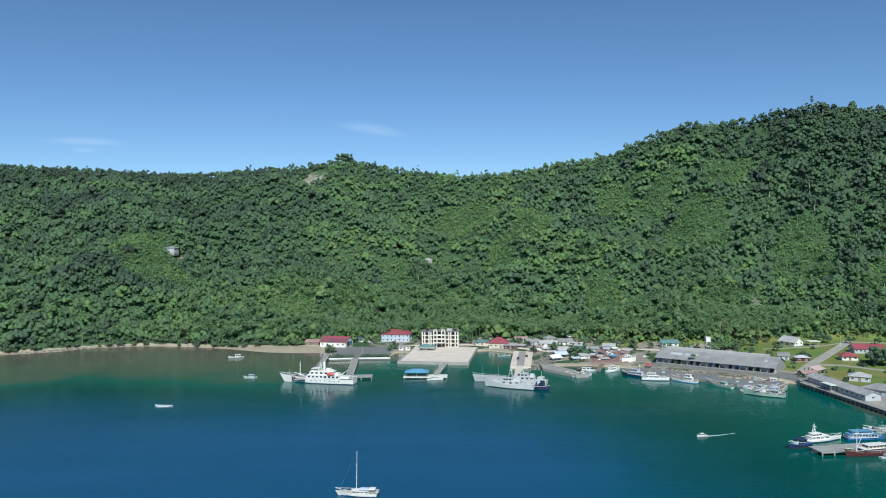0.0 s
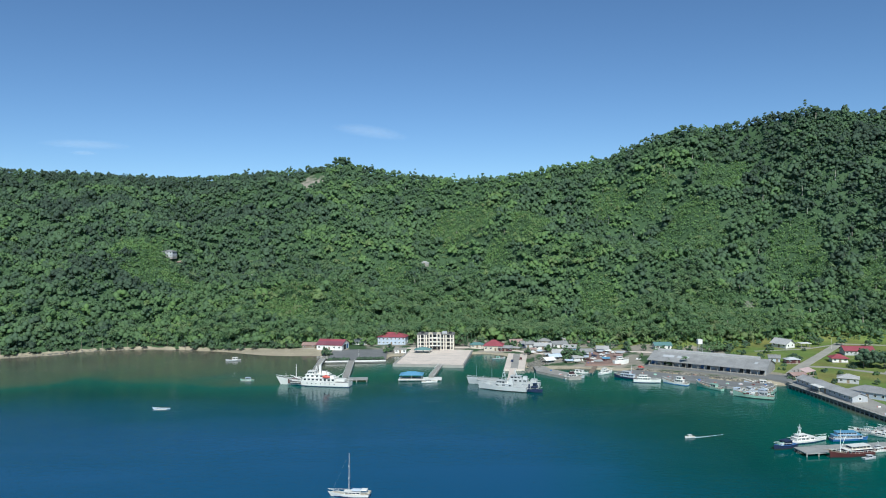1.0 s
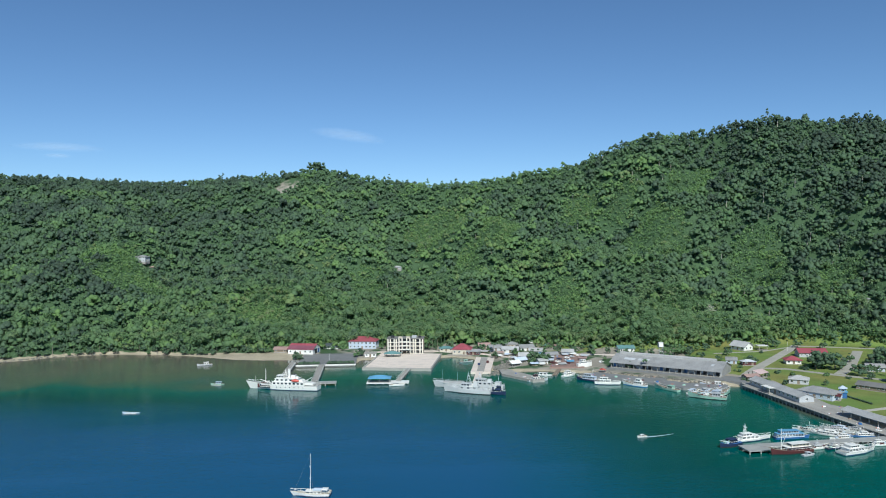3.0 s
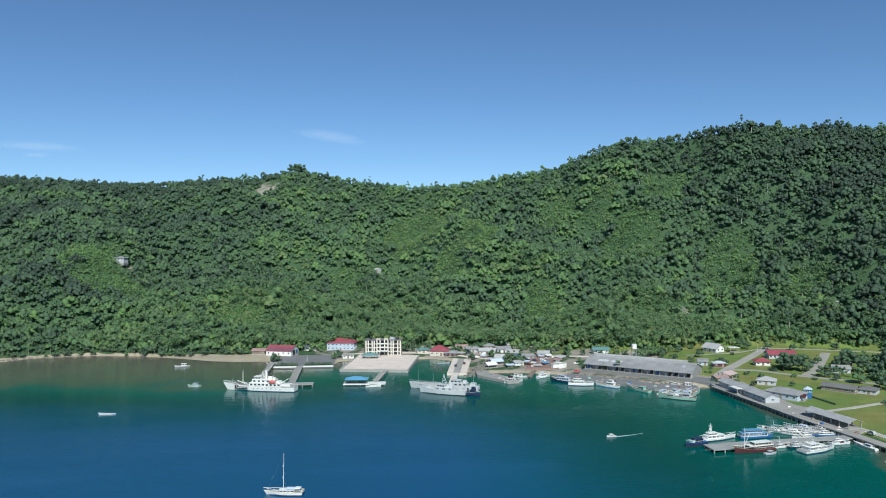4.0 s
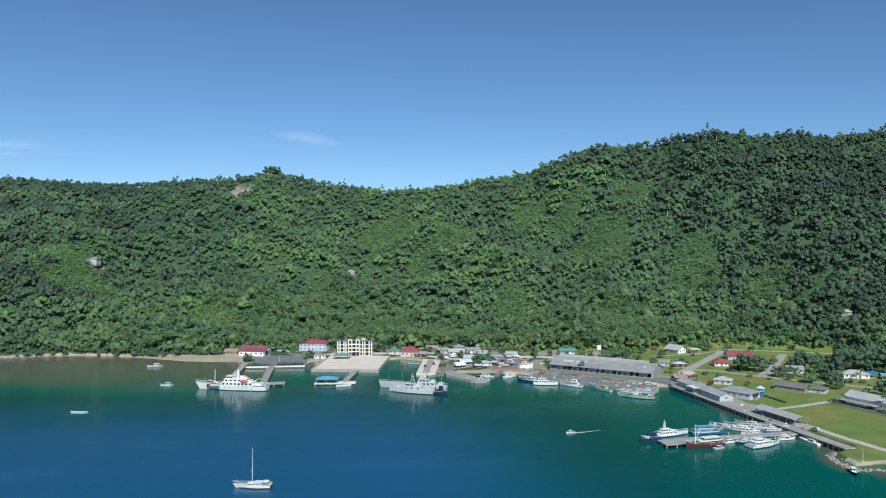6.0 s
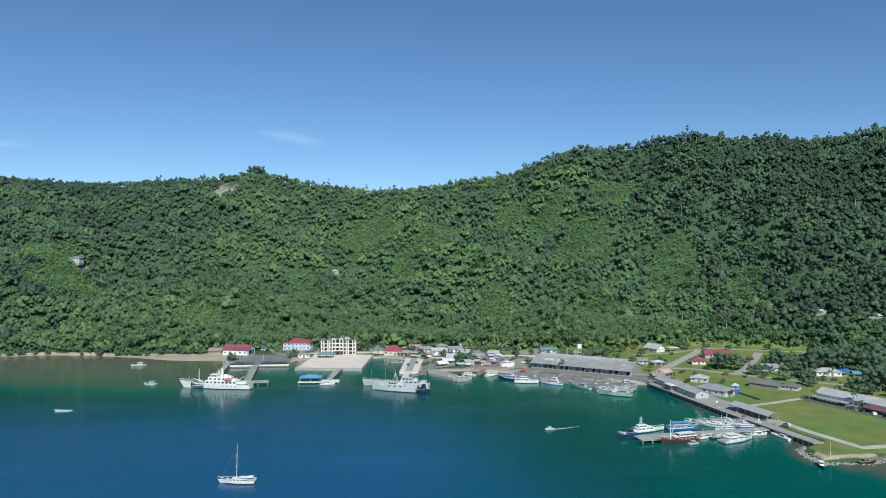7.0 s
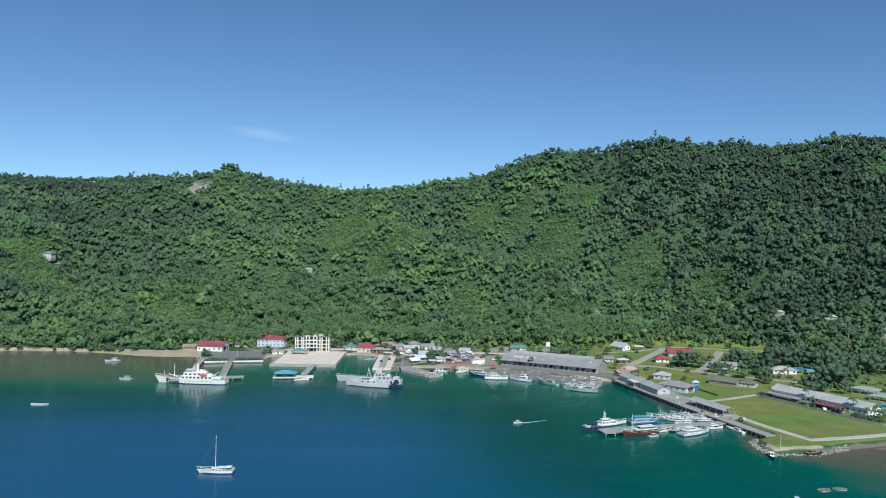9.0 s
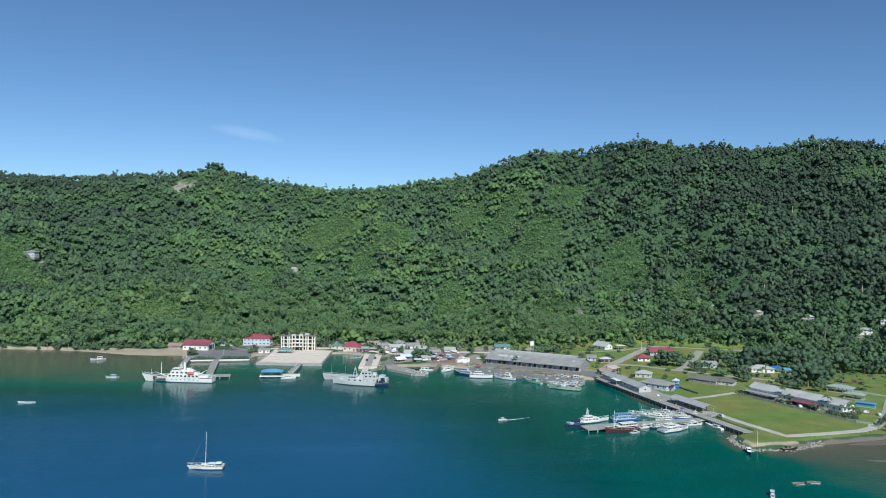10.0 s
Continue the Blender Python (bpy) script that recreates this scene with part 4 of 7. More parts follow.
def apartment_block():
    """A cream concrete block: two wings and a middle, with balconies in deep frames."""
    b = thing("apartment_block", "four-storey cream concrete block with deep balconies", "building", -3, 581, None, -4)
    w, d, st, n = 29.5, 12, 3.1, 4
    top = st * n
    part("back_wall", Shape().box(-w / 2, 2.4, -1, w / 2, d, top), M_PLASTER, b)
    for i in range(n):
        s = part("slab", Shape().box(-w / 2, -0.2, i * st - 0.15, w / 2, 2.4, i * st + 0.1), M_PALEWALL, b)
    for k, x in enumerate((-14.3, -12.4, -9.2, -7.4, -5.2, -2.6, 1.2, 3.8, 6.6, 8.6, 12.2, 14.3)):
        hgt = top + (0.6 if 3 < k < 8 else 0.1)
        part("column", Shape().box(x - 0.45, -1.0, -1, x + 0.45, 0.2, hgt), M_PALEWALL, b, "cream concrete column")
    for i in range(1, n):
        for x0, x1 in ((-4.8, -2.9), (-2.3, 1.0), (1.6, 3.4)):
            part("balcony_wall", Shape().box(x0, -0.8, i * st + 0.2, x1, -0.6, i * st + 1.1), M_WHITE, b)
    first = None
    for i in range(n):
        for x in (-13.8, -10.8, -7.2, -3.9, -0.8, 2.5, 6.0, 10, 13.6):
            win = window(b, pose(x, 2.4, i * st + 0.3), 2.7, 2.6, M_WOOD, first)
            first = first or win
    for i in range(n):
        for s in (-1, 1):
            for y in (4, 8):
                window(b, pose(s * w / 2, y, i * st + 1, 0, 0, 90 * s), 2.1, 2.3, M_WHITE, first)
    part("roof", Shape().box(-w / 2 - 0.6, -1.2, top, -6, d + 0.5, top + 0.5).box(6, -1.2, top, w / 2 + 0.6, d + 0.5, top + 0.5), M_OLDROOF, b, "dark flat roof slab")
    part("roof_cap", Shape().box(-6, -0.6, top + 0.1, 6, d, top + 0.5), M_OLDROOF, b)
    part("parapet", Shape().box(-5.6, -1.1, top + 0.5, -2.4, 0.5, top + 1.9).box(1.0, -1.1, top + 0.5, 4.0, 0.5, top + 1.9), M_CREAM, b)
    part("stair_tower", Shape().box(5.2, 3, top + 0.5, 9, 8, top + 2.0), M_PLASTER, b)
    part("water_tank", Shape().box(-12, 3, top + 0.5, -9.5, 5.5, top + 2.2), M_DARK, b, "dark roof water tank")
    part("water_tank", Shape().box(10.5, 3, top + 0.5, 13, 5.5, top + 2.0), M_DARK, b, "dark roof water tank")
    part("entrance_canopy", Shape().box(-2.4, -4, 3.0, 4, -0.8, 3.3).box(-2.2, -3.9, -0.5, -1.8, -3.5, 3).box(3.4, -3.9, -0.5, 3.8, -3.5, 3), M_DARK, b, "dark entrance canopy")


apartment_block()

# cluster of small houses behind the landing ramp
CLUSTER = [(72, 590, 11, 8, 8, "gable", M_PLASTER, M_ZINC), (84, 580, 13, 9, -12, "gable", M_WHITE, M_ZINCLIGHT), (98, 588, 12, 9, 10, "gable", M_WHITE, M_ZINC),
           (88, 604, 10, 8, 0, "hip", M_CREAM, M_ZINC), (109, 612, 9, 8, 6, "hip", M_CREAM, M_ZINCLIGHT), (119, 612, 9, 8, -4, "hip", M_WHITE, M_ZINC),
           (64, 600, 10, 7, 4, "gable", M_CREAM, M_RUST), (104, 570, 10, 8, -16, "gable", M_PLASTER, M_ZINCLIGHT)]
for x, y, w, d, r, kind, wm, rm in CLUSTER:
    house("cottage", "small plain cottage with a metal sheet roof", "house", x, y, w, d, r, 2.9, 1.8, kind, wm, rm, front=3, group="cottages behind the ramp")
house("boat_shelter", "white tarpaulin-roofed boat shelter", "shelter", 79, 517, 8, 6, 30, 2.2, 1.5, "gable", M_WHITE, M_WHITE, open_sides=True)
house("boat_shelter", "pale blue tarpaulin boat shelter", "shelter", 85, 530, 9, 6, 20, 2.4, 1.6, "gable", M_WHITE, M_BLUEWALL, open_sides=True)
house("workshop", "white workshop with bright metal roof", "workshop", 92, 545, 11, 9, -10, 3.2, 1.8, "gable", M_WHITE, M_ZINCLIGHT, front=3)
house("hut", "small white hut at the boatyard", "hut", 101, 524, 7, 6, 15, 2.4, 1.2, "gable", M_WHITE, M_ZINCLIGHT, front=2)
house("hut", "grey boatyard hut with blue sheeting", "hut", 113, 552, 9, 7, 5, 2.6, 1.5, "gable", M_PLASTER, M_ZINC, front=2)
house("hut", "pale blue boatyard store", "hut", 128, 562, 9, 7, -8, 2.8, 1.5, "gable", M_BLUEWALL, M_ZINCLIGHT, front=2)


def fish_market():
    """The long grey shed: one broad roof with a raised ridge vent."""
    a, b = Vector((145.5, 496, 0)), Vector((206.5, 451, 0))
    length = (b - a).length
    deg = math.degrees(math.atan2(b.y - a.y, b.x - a.x))
    mid = (a + b) / 2
    back = Vector((-(b - a).y, (b - a).x, 0)).normalized()
    half, z0 = 14, 2.8
    c = mid + back * half
    s = thing("fish_market_shed", "long grey market shed with a weathered zinc roof", "shed", c.x, c.y, z0, deg)
    w, ev, rg = length, 3.9, 8.4
    part("plinth", Shape().box(-w / 2, -half, -2, w / 2, half, 0.25), M_CONC, s)
    part("back_wall", Shape().box(-w / 2, half - 0.3, 0.25, w / 2, half, ev), M_PLASTER, s)
    for sx in (-1, 1):
        part("end_wall", Shape().along([(-half + 4, 0.25), (half - 0.3, 0.25), (half - 0.3, ev), (0, rg - 0.1), (-half + 4, ev + 1.2)], sx * w / 2 - sx * 0.3, sx * w / 2), M_ZINC, s)
    part("inner_wall", Shape().box(-w / 2 + 0.3, -half + 4, 0.25, w / 2 - 0.3, -half + 4.3, ev + 1.1), M_PLASTER, s)
    n = 19
    for i in range(n):
        x = -w / 2 + 0.4 + (w - 0.8) * i / (n - 1)
        part("post", Shape().box(x - 0.22, -half + 0.2, 0.25, x + 0.22, -half + 0.64, ev), M_CONC, s)
    for i in range(n - 1):
        x = -w / 2 + 0.4 + (w - 0.8) * (i + 0.5) / (n - 1)
        if i % 3 != 1:
            part("shutter", Shape().box(x - 1.4, -half + 3.9, 0.3, x + 1.4, -half + 4, 2.9), M_BLUE if i % 4 == 0 else M_DARK, s)
    sl = (rg - ev) / half
    o = 1.2
    th = 0.18
    prof = [(-half - o, ev - o * sl), (0, rg), (half + o, ev - o * sl), (half + o, ev - o * sl + th), (0, rg + th), (-half - o, ev - o * sl + th)]
    r = part("roof", Shape().along(prof, -w / 2 - 0.8, w / 2 + 0.8), M_ZINC, s)
    v = part("ridge_vent", Shape().along([(-1.6, rg - 0.6), (1.6, rg - 0.6), (1.6, rg + 0.9), (0, rg + 1.5), (-1.6, rg + 0.9)], -w / 2 + 2, w / 2 - 6), M_ZINCLIGHT, s, "raised ridge vent")
    sheets = 22
    for i in range(sheets):
        x = -w / 2 - 0.8 + (w + 1.6) * (i + 1) / (sheets + 1)
        part("sheet_seam", Shape().along([(-half - o, ev - o * sl + th - 0.02), (-1.7, rg + th - 1.6 * sl - 0.02), (-1.7, rg + th - 1.6 * sl + 0.06), (-half - o, ev - o * sl + th + 0.06)], x - 0.07, x + 0.07), M_ZINC, r)
    for x0, x1, y0, y1 in ((-30, -22, -9, -6), (-20, -12, -9, -6), (30, 32, -8, -5)):
        z = lambda yy: rg + yy * sl + th
        sh = Shape().loft([[(x0, y0, z(y0) + 0.03), (x1, y0, z(y0) + 0.03), (x1, y0, z(y0) + 0.1), (x0, y0, z(y0) + 0.1)],
                           [(x0, y1, z(y1) + 0.03), (x1, y1, z(y1) + 0.03), (x1, y1, z(y1) + 0.1), (x0, y1, z(y1) + 0.1)]])
        part("roof_patch", sh, M_PLASTER, r, "darker replaced roof sheets")


fish_market()


def water_tower(x, y):
    t = thing("water_tower", "white water tank on a tall steel frame", "water tower", x, y)
    for i, (sx, sy) in enumerate(((-1, -1), (1, -1), (1, 1), (-1, 1))):
        part("leg", Shape().tube((sx * 1.7, sy * 1.7, -0.5), (sx * 1.3, sy * 1.3, 10), 0.18), M_STEEL, t)
    for z in (3.2, 6.6):
        for sx, sy, ex, ey in ((-1, -1, 1, -1), (1, -1, 1, 1), (1, 1, -1, 1), (-1, 1, -1, -1)):
            k = 1.7 - 0.04 * z
            part("brace", Shape().tube((sx * k, sy * k, z), (ex * k, ey * k, z), 0.09), M_STEEL, t)
    part("platform", Shape().box(-1.9, -1.9, 10, 1.9, 1.9, 10.25), M_STEEL, t)
    tank = part("tank", Shape().box(-1.6, -1.6, 10.25, 1.6, 1.6, 13.2), M_WHITE, t, "white box tank")
    part("lid", Shape().box(-1.75, -1.75, 13.2, 1.75, 1.75, 13.4), M_WHITE, tank)


water_tower(191, 524)
house("office", "low office with a teal roof behind the shed", "building", 176, 566, 13, 8, 0, 3.2, 1.8, "gable", M_WHITE, M_TEAL, front=3)
house("hut", "grey-roofed hut beside the market shed", "hut", 236, 503, 7, 6, -20, 2.8, 1.6, "gable", M_BLUEWALL, M_ZINC, front=2)
house("hut", "dark low hut at the road junction", "hut", 245, 496, 9, 6, -5, 2.6, 1.2, "hip", M_BRICK, M_PLASTER, front=2)
house("villa", "white villa with a broad grey gable roof", "house", 270, 562, 13, 10, -62, 3.4, 3.0, "gable", M_WHITE, M_ZINCLIGHT, front=3, over=1.2)
house("carport", "white flat-roofed carport beside the villa", "carport", 285, 559, 7, 6, 0, 3.2, 0.2, "flat", M_WHITE, M_WHITE, open_sides=True)
house("cottage", "white cottage with a red hipped roof", "house", 279, 499, 10, 8, -12, 2.8, 2.4, "hip", M_WHITE, M_RED, front=3, over=1.0)
house("school", "long building with a red metal roof", "building", 308, 527, 20, 11, -10, 3.2, 2.6, "gable", M_PLASTER, M_RED, front=7, side=3)

# ---- jetty sheds and town ----
house("jetty_shed", "long grey shed on the jetty with white gables", "shed", 221.6, 402.5, 52, 8.6, -85.5, 3.1, 1.7, "gable", M_PLASTER, M_ZINCLIGHT, front=12, side=1, z=2.66)
house("lean_to", "small white lean-to roof on the jetty shed", "shelter", 216.5, 405, 8, 5, -85.5, 3.0, 0.2, "flat", M_WHITE, M_WHITE, open_sides=True, z=2.66)
house("jetty_shed", "open market shed with a pale zinc roof", "shed", 232.4, 333, 29, 8, -79, 3.0, 1.4, "gable", M_WHITE, M_ZINCLIGHT, open_sides=True, z=2.66)
house("shelter", "shelter with a faded pink sheet roof", "shelter", 232, 453, 10, 8, 35, 3.2, 1.4, "gable", M_WOOD, M_PINK, open_sides=True)
house("shelter", "rusty low shed by the road", "shed", 224, 446, 9, 6, 10, 2.4, 1.0, "gable", M_WOOD, M_RUST, front=2)
house("hut", "grey hut with a wide pyramid roof", "hut", 249, 433, 11, 9, -30, 2.8, 2.0, "hip", M_PLASTER, M_ZINCLIGHT, front=3)
house("port_office", "port office with pale blue-grey roof", "building", 240, 393, 20, 12, -55, 3.4, 2.4, "hip", M_BLUEWALL, M_ZINC, front=5)
house("porch", "lean-to with a dark red roof", "porch", 243.5, 385.8, 8, 4, -40, 2.6, 0.8, "gable", M_WHITE, M_BRICK, open_sides=True)


def kiosk_tower(x, y):
    t = thing("kiosk_tower", "bright blue two-storey kiosk with a pale roof", "kiosk", x, y, None, -30)
    part("body", Shape().box(-2.1, -2.1, -0.5, 2.1, 2.1, 3.4), M_BLUE, t, "blue painted walls")
    part("upper_room", Shape().box(-1.7, -1.7, 3.4, 1.7, 1.7, 5.4), M_SKYBLUE, t)
    part("balcony", Shape().box(-2.5, -2.5, 3.3, 2.5, 2.5, 3.55), M_SKYBLUE, t)
    first = None
    for k in range(4):
        win = window(t, pose(0, 0, 3.9, 0, 0, 90 * k) @ pose(0, -1.7, 0), 2.0, 1.1, M_WHITE, first)
        first = first or win
    b = [(-2.4, -2.4, 5.4), (2.4, -2.4, 5.4), (2.4, 2.4, 5.4), (-2.4, 2.4, 5.4), (0, 0, 7.0)]
    part("roof", Shape().add(b, [(3, 2, 1, 0), (0, 1, 4), (1, 2, 4), (2, 3, 4), (3, 0, 4)]), M_BLUEWALL, t, "pale blue pyramid roof")


kiosk_tower(252.5, 391)
house("row_house", "long low row of grey-roofed rooms", "building", 283.5, 409, 19, 9, -52, 2.5, 1.6, "gable", M_WOOD, M_OLDROOF, front=7)
house("row_house", "low house with a wide grey roof", "building", 296, 401, 10, 10, -45, 2.5, 1.8, "hip", M_PLASTER, M_OLDROOF, front=4)
house("dormitory", "long white block with pale metal roof", "building", 304.4, 358, 31, 12, -70.7, 4.2, 2.6, "gable", M_WHITE, M_ZINCLIGHT, front=9, side=3)
house("dormitory", "long white block with pale roof and gabled end", "building", 314.9, 327.6, 31.5, 12, -70.7, 4.4, 2.6, "gable", M_WHITE, M_ZINCLIGHT, front=9, side=3)
house("lean_to", "low grey verandah along the white block", "shelter", 294.6, 358, 22, 4, -70.7, 2.4, 0.5, "gable", M_WHITE, M_ZINC, open_sides=True)
house("lean_to", "verandah roof of faded maroon sheets", "shelter", 304.6, 330, 16, 4.5, -70.7, 2.4, 0.6, "gable", M_WHITE, M_MAROON, open_sides=True)
house("pavilion", "open hall with pale green stepped roof", "pavilion", 360, 370, 15, 8, -55, 3.2, 1.6, "hip", M_WHITE, M_SAGE, open_sides=True)
house("pavilion", "small annex with pale green roof", "pavilion", 354, 350, 11, 6, -55, 2.8, 1.2, "hip", M_WHITE, M_SAGE, open_sides=True)
house("hall", "white hall with a low pale roof", "hall", 351, 446, 17, 10, -14, 3.0, 2.2, "hip", M_WHITE, M_ZINCLIGHT, front=4)
house("stall", "market stall under bright blue sheeting", "stall", 362, 445, 9, 7, 10, 3.0, 1.2, "gable", M_WHITE, M_BLUE, open_sides=True)
house("stall", "stall under a sky-blue tarpaulin", "stall", 371, 439, 9, 6, -15, 2.6, 1.0, "gable", M_WHITE, M_SKYBLUE, open_sides=True)
house("cottage", "cottage with a pale grey roof among trees", "house", 413, 450, 15, 9, -25, 3.0, 2.2, "gable", M_CREAM, M_ZINCLIGHT, front=4)
house("cottage", "cottage with an old brown roof among trees", "house", 424, 472, 15, 10, -25, 3.4, 3.0, "hip", M_CREAM, M_OLDROOF, front=4)
house("store", "long store with sky-blue wall panels", "store", 343, 327, 10, 4, -48, 2.2, 0.2, "flat", M_SKYBLUE, M_SKYBLUE, front=0, side=0, door=False)
house("house", "pale blue cottage under tall trees", "house", 320, 468, 11, 8, -20, 2.8, 1.8, "gable", M_BLUEWALL, M_ZINC, front=3)


def hillside_house(x, y, w, d, hgt, rot, label, wm, rm, lift=4.5):
    z = ground_z(x, y)
    h = house("hillside_house", label, "house", x, y, w, d, rot, hgt, 1.6, "hip", wm, rm, front=3, z=z + lift, rows=2 if hgt > 4 else 1)
    part("plinth", Shape().box(-w / 2, -d / 2, -lift - 2, w / 2, d / 2, 0), M_CONC, h, "tall concrete base among the trees")


hillside_house(-18, 860, 9, 6, 1.9, 0, "small pale house high among the trees", M_PLASTER, M_ZINCLIGHT, 1.0)
hillside_house(496, 513, 12, 9, 4.6, -30, "white two-storey house above the town trees", M_WHITE, M_ZINCLIGHT, 1.6)
hillside_house(467, 551, 11, 5, 1.8, -20, "long low pale hut on the eastern slope", M_PLASTER, M_ZINCLIGHT, 0.4)
hillside_house(432, 577, 10, 5, 1.6, -20, "low pale-roofed hut among the eastern trees", M_CREAM, M_ZINCLIGHT, 0.4)
hillside_house(516, 512, 8, 6, 2.4, -30, "small white hut above the town trees", M_WHITE, M_ZINCLIGHT, 2.2)
hillside_house(402, 609, 6, 4, 2.0, -15, "tiny white hut on the eastern slope", M_WHITE, M_ZINCLIGHT, 1.0)
hillside_house(-291, 776, 12, 9, 5.4, -10, "two-storey white house on the wooded slope", M_PLASTER, M_ZINC, 0.4)
hillside_house(-279, 778, 8, 7, 2.8, -10, "hillside hut with an orange-red wall", M_BRICK, M_RUST, 1.2)
hillside_house(-205, 790, 9, 6, 2.6, 5, "pale hut half hidden by the forest", M_WHITE, M_ZINCLIGHT, 1.0)

# ---- vessels ----


def hull_rings(L, B, fb, bow_rise, keel=-0.7, stern=0.86, pts=11, sharp=1.6, z_lo=None, z_hi=None, grow=0.0):
    """Cross-sections of a hull, stern at -L/2 and bow at +L/2: (half width, sheer) along its length."""
    out = []
    for i in range(pts):
        u = i / (pts - 1)
        full = stern + (1 - stern) * min(u / 0.35, 1) if u < 0.35 else max(0.03, 1 - ((u - 0.35) / 0.65) ** (sharp + 0.9))
        half = B / 2 * full
        sheer = fb + bow_rise * max(0, (u - 0.35) / 0.65) ** 2 + 0.12 * fb * max(0, 0.3 - u)
        low = half * (0.86 if u < 0.6 else 0.86 - 0.5 * (u - 0.6) / 0.4)
        x = -L / 2 + L * u
        out.append((x, half + grow, low + grow, sheer, keel))
    return out


def hull_mesh(secs, L, bow_rake):
    rings = []
    for x, h, lo, sh, k in secs:
        u = (x + L / 2) / L
        r = bow_rake * max(0, (u - 0.7) / 0.3)
        rings.append([(x + r, h, sh), (x + r * 0.35, lo + (h - lo) * 0.3, 0.25), (x, lo * 0.55, k), (x, -lo * 0.55, k), (x + r * 0.35, -(lo + (h - lo) * 0.3), 0.25), (x + r, -h, sh)])
    return Shape().loft(rings, closed=True)


def rail_line(secs, L, bow_rake, hgt, mat, parent, inset=0.15):
    pts = []
    for x, h, lo, sh, k in secs:
        u = (x + L / 2) / L
        pts.append((x + bow_rake * max(0, (u - 0.7) / 0.3), max(h - inset, 0.02), sh))
    for s in (-1, 1):
        rail = part("rail", Shape().loft([[(a[0], s * a[1] + u, a[2] + hgt + v) for u, v in ((-0.05, -0.05), (0.05, -0.05), (0.05, 0.05), (-0.05, 0.05))] for a in pts]), mat, parent)
        if L > 12.5:
            for a in pts[:-1]:
                part("stanchion", Shape().tube((a[0], s * a[1], a[2] - 0.05), (a[0], s * a[1], a[2] + hgt), 0.04, n=4), mat, rail)


def vessel(name, label, category, x, y, heading, L, B, fb=1.4, bow_rise=1.2, hull_mat=None, deck_mat=None, tiers=(), masts=(), extras=(),
           band=None, rails=True, rake=None, group="", sharp=1.6, stern=0.86, roof_mat=None):
    """A boat floating at the waterline; tiers are (x0, x1, width, height, windows, material), stacked by their own base height."""
    hull_mat, deck_mat = hull_mat or M_WHITE, deck_mat or M_DECK
    rake = L * 0.045 if rake is None else rake
    t = thing(name, label, category, x, y, 0.0, heading, group)
    secs = hull_rings(L, B, fb, bow_rise, keel=-0.25 * B * 0.5, sharp=sharp, stern=stern)
    hull = part("hull", hull_mesh(secs, L, rake), hull_mat, t)
    deck = Shape()
    low = [[(a + rake * max(0, ((a + L / 2) / L - 0.7) / 0.3), s * max(h - 0.12, 0.02), sh + 0.03) for s in (1, -1)] for a, h, lo, sh, k in secs]
    deck.loft([[p[0], p[1], (p[1][0], p[1][1], p[1][2] - 0.1), (p[0][0], p[0][1], p[0][2] - 0.1)] for p in low])
    part("deck", deck, deck_mat, t, "worn grey deck")
    if band is not None:
        bs = hull_rings(L * 1.002, B, fb, bow_rise, keel=-0.3, sharp=sharp, stern=stern, grow=0.05)
        rings = []
        for a, h, lo, sh, k in bs:
            m = lo + (h - lo) * 0.3
            rings.append([(a, m + 0.03, 0.42), (a, m + 0.02, -0.2), (a, -m - 0.02, -0.2), (a, -m - 0.03, 0.42)])
        part("boot_stripe", Shape().loft(rings), band, t, "dark stripe at the waterline")
    for k, tier in enumerate(tiers):
        x0, x1, w, z0, h, nwin, mat = tier
        f = min(0.8, h * 0.3)
        sh = Shape().loft([[(x0, -w / 2, z0), (x1, -w / 2, z0), (x1, w / 2, z0), (x0, w / 2, z0)],
                           [(x0 + 0.15, -w / 2 + 0.1, z0 + h), (x1 - f, -w / 2 + 0.1, z0 + h), (x1 - f, w / 2 - 0.1, z0 + h), (x0 + 0.15, w / 2 - 0.1, z0 + h)]])
        c = part("cabin", sh, mat, t)
        part("cabin_roof", Shape().box(x0 - 0.2, -w / 2 - 0.15, z0 + h, x1 - f + 0.4, w / 2 + 0.15, z0 + h + 0.14), roof_mat or mat, c)
        for i in range(nwin):
            u = x0 + (x1 - x0 - f) * (i + 0.5) / nwin
            ww = min(1.5, (x1 - x0) / nwin * 0.7)
            for s in (-1, 1):
                ya, yb = sorted((s * (w / 2 - 0.08), s * (w / 2 + 0.03)))
                part("window", Shape().box(u - ww / 2, ya, z0 + h * 0.36, u + ww / 2, yb, z0 + h * 0.84), M_GLASS, c)
        if nwin:
            part("windscreen", Shape().loft([[(x1 - f * 0.42, -w * 0.4, z0 + h * 0.45), (x1 - f * 0.42 + 0.08, -w * 0.4, z0 + h * 0.45), (x1 - f * 0.85 + 0.08, -w * 0.4, z0 + h * 0.85), (x1 - f * 0.85, -w * 0.4, z0 + h * 0.85)],
                                             [(x1 - f * 0.42, w * 0.4, z0 + h * 0.45), (x1 - f * 0.42 + 0.08, w * 0.4, z0 + h * 0.45), (x1 - f * 0.85 + 0.08, w * 0.4, z0 + h * 0.85), (x1 - f * 0.85, w * 0.4, z0 + h * 0.85)]]), M_GLASS, c)
    for mx, z0, h, r, arms, mat in masts:
        ms = part("mast", Shape().tube((mx, 0, z0), (mx - 0.02 * h, 0, z0 + h), r, r * 0.5), mat, t)
        for zz, half in arms:
            part("yard", Shape().box(mx - 0.12, -half, z0 + zz, mx + 0.08, half, z0 + zz + 0.12), mat, ms)
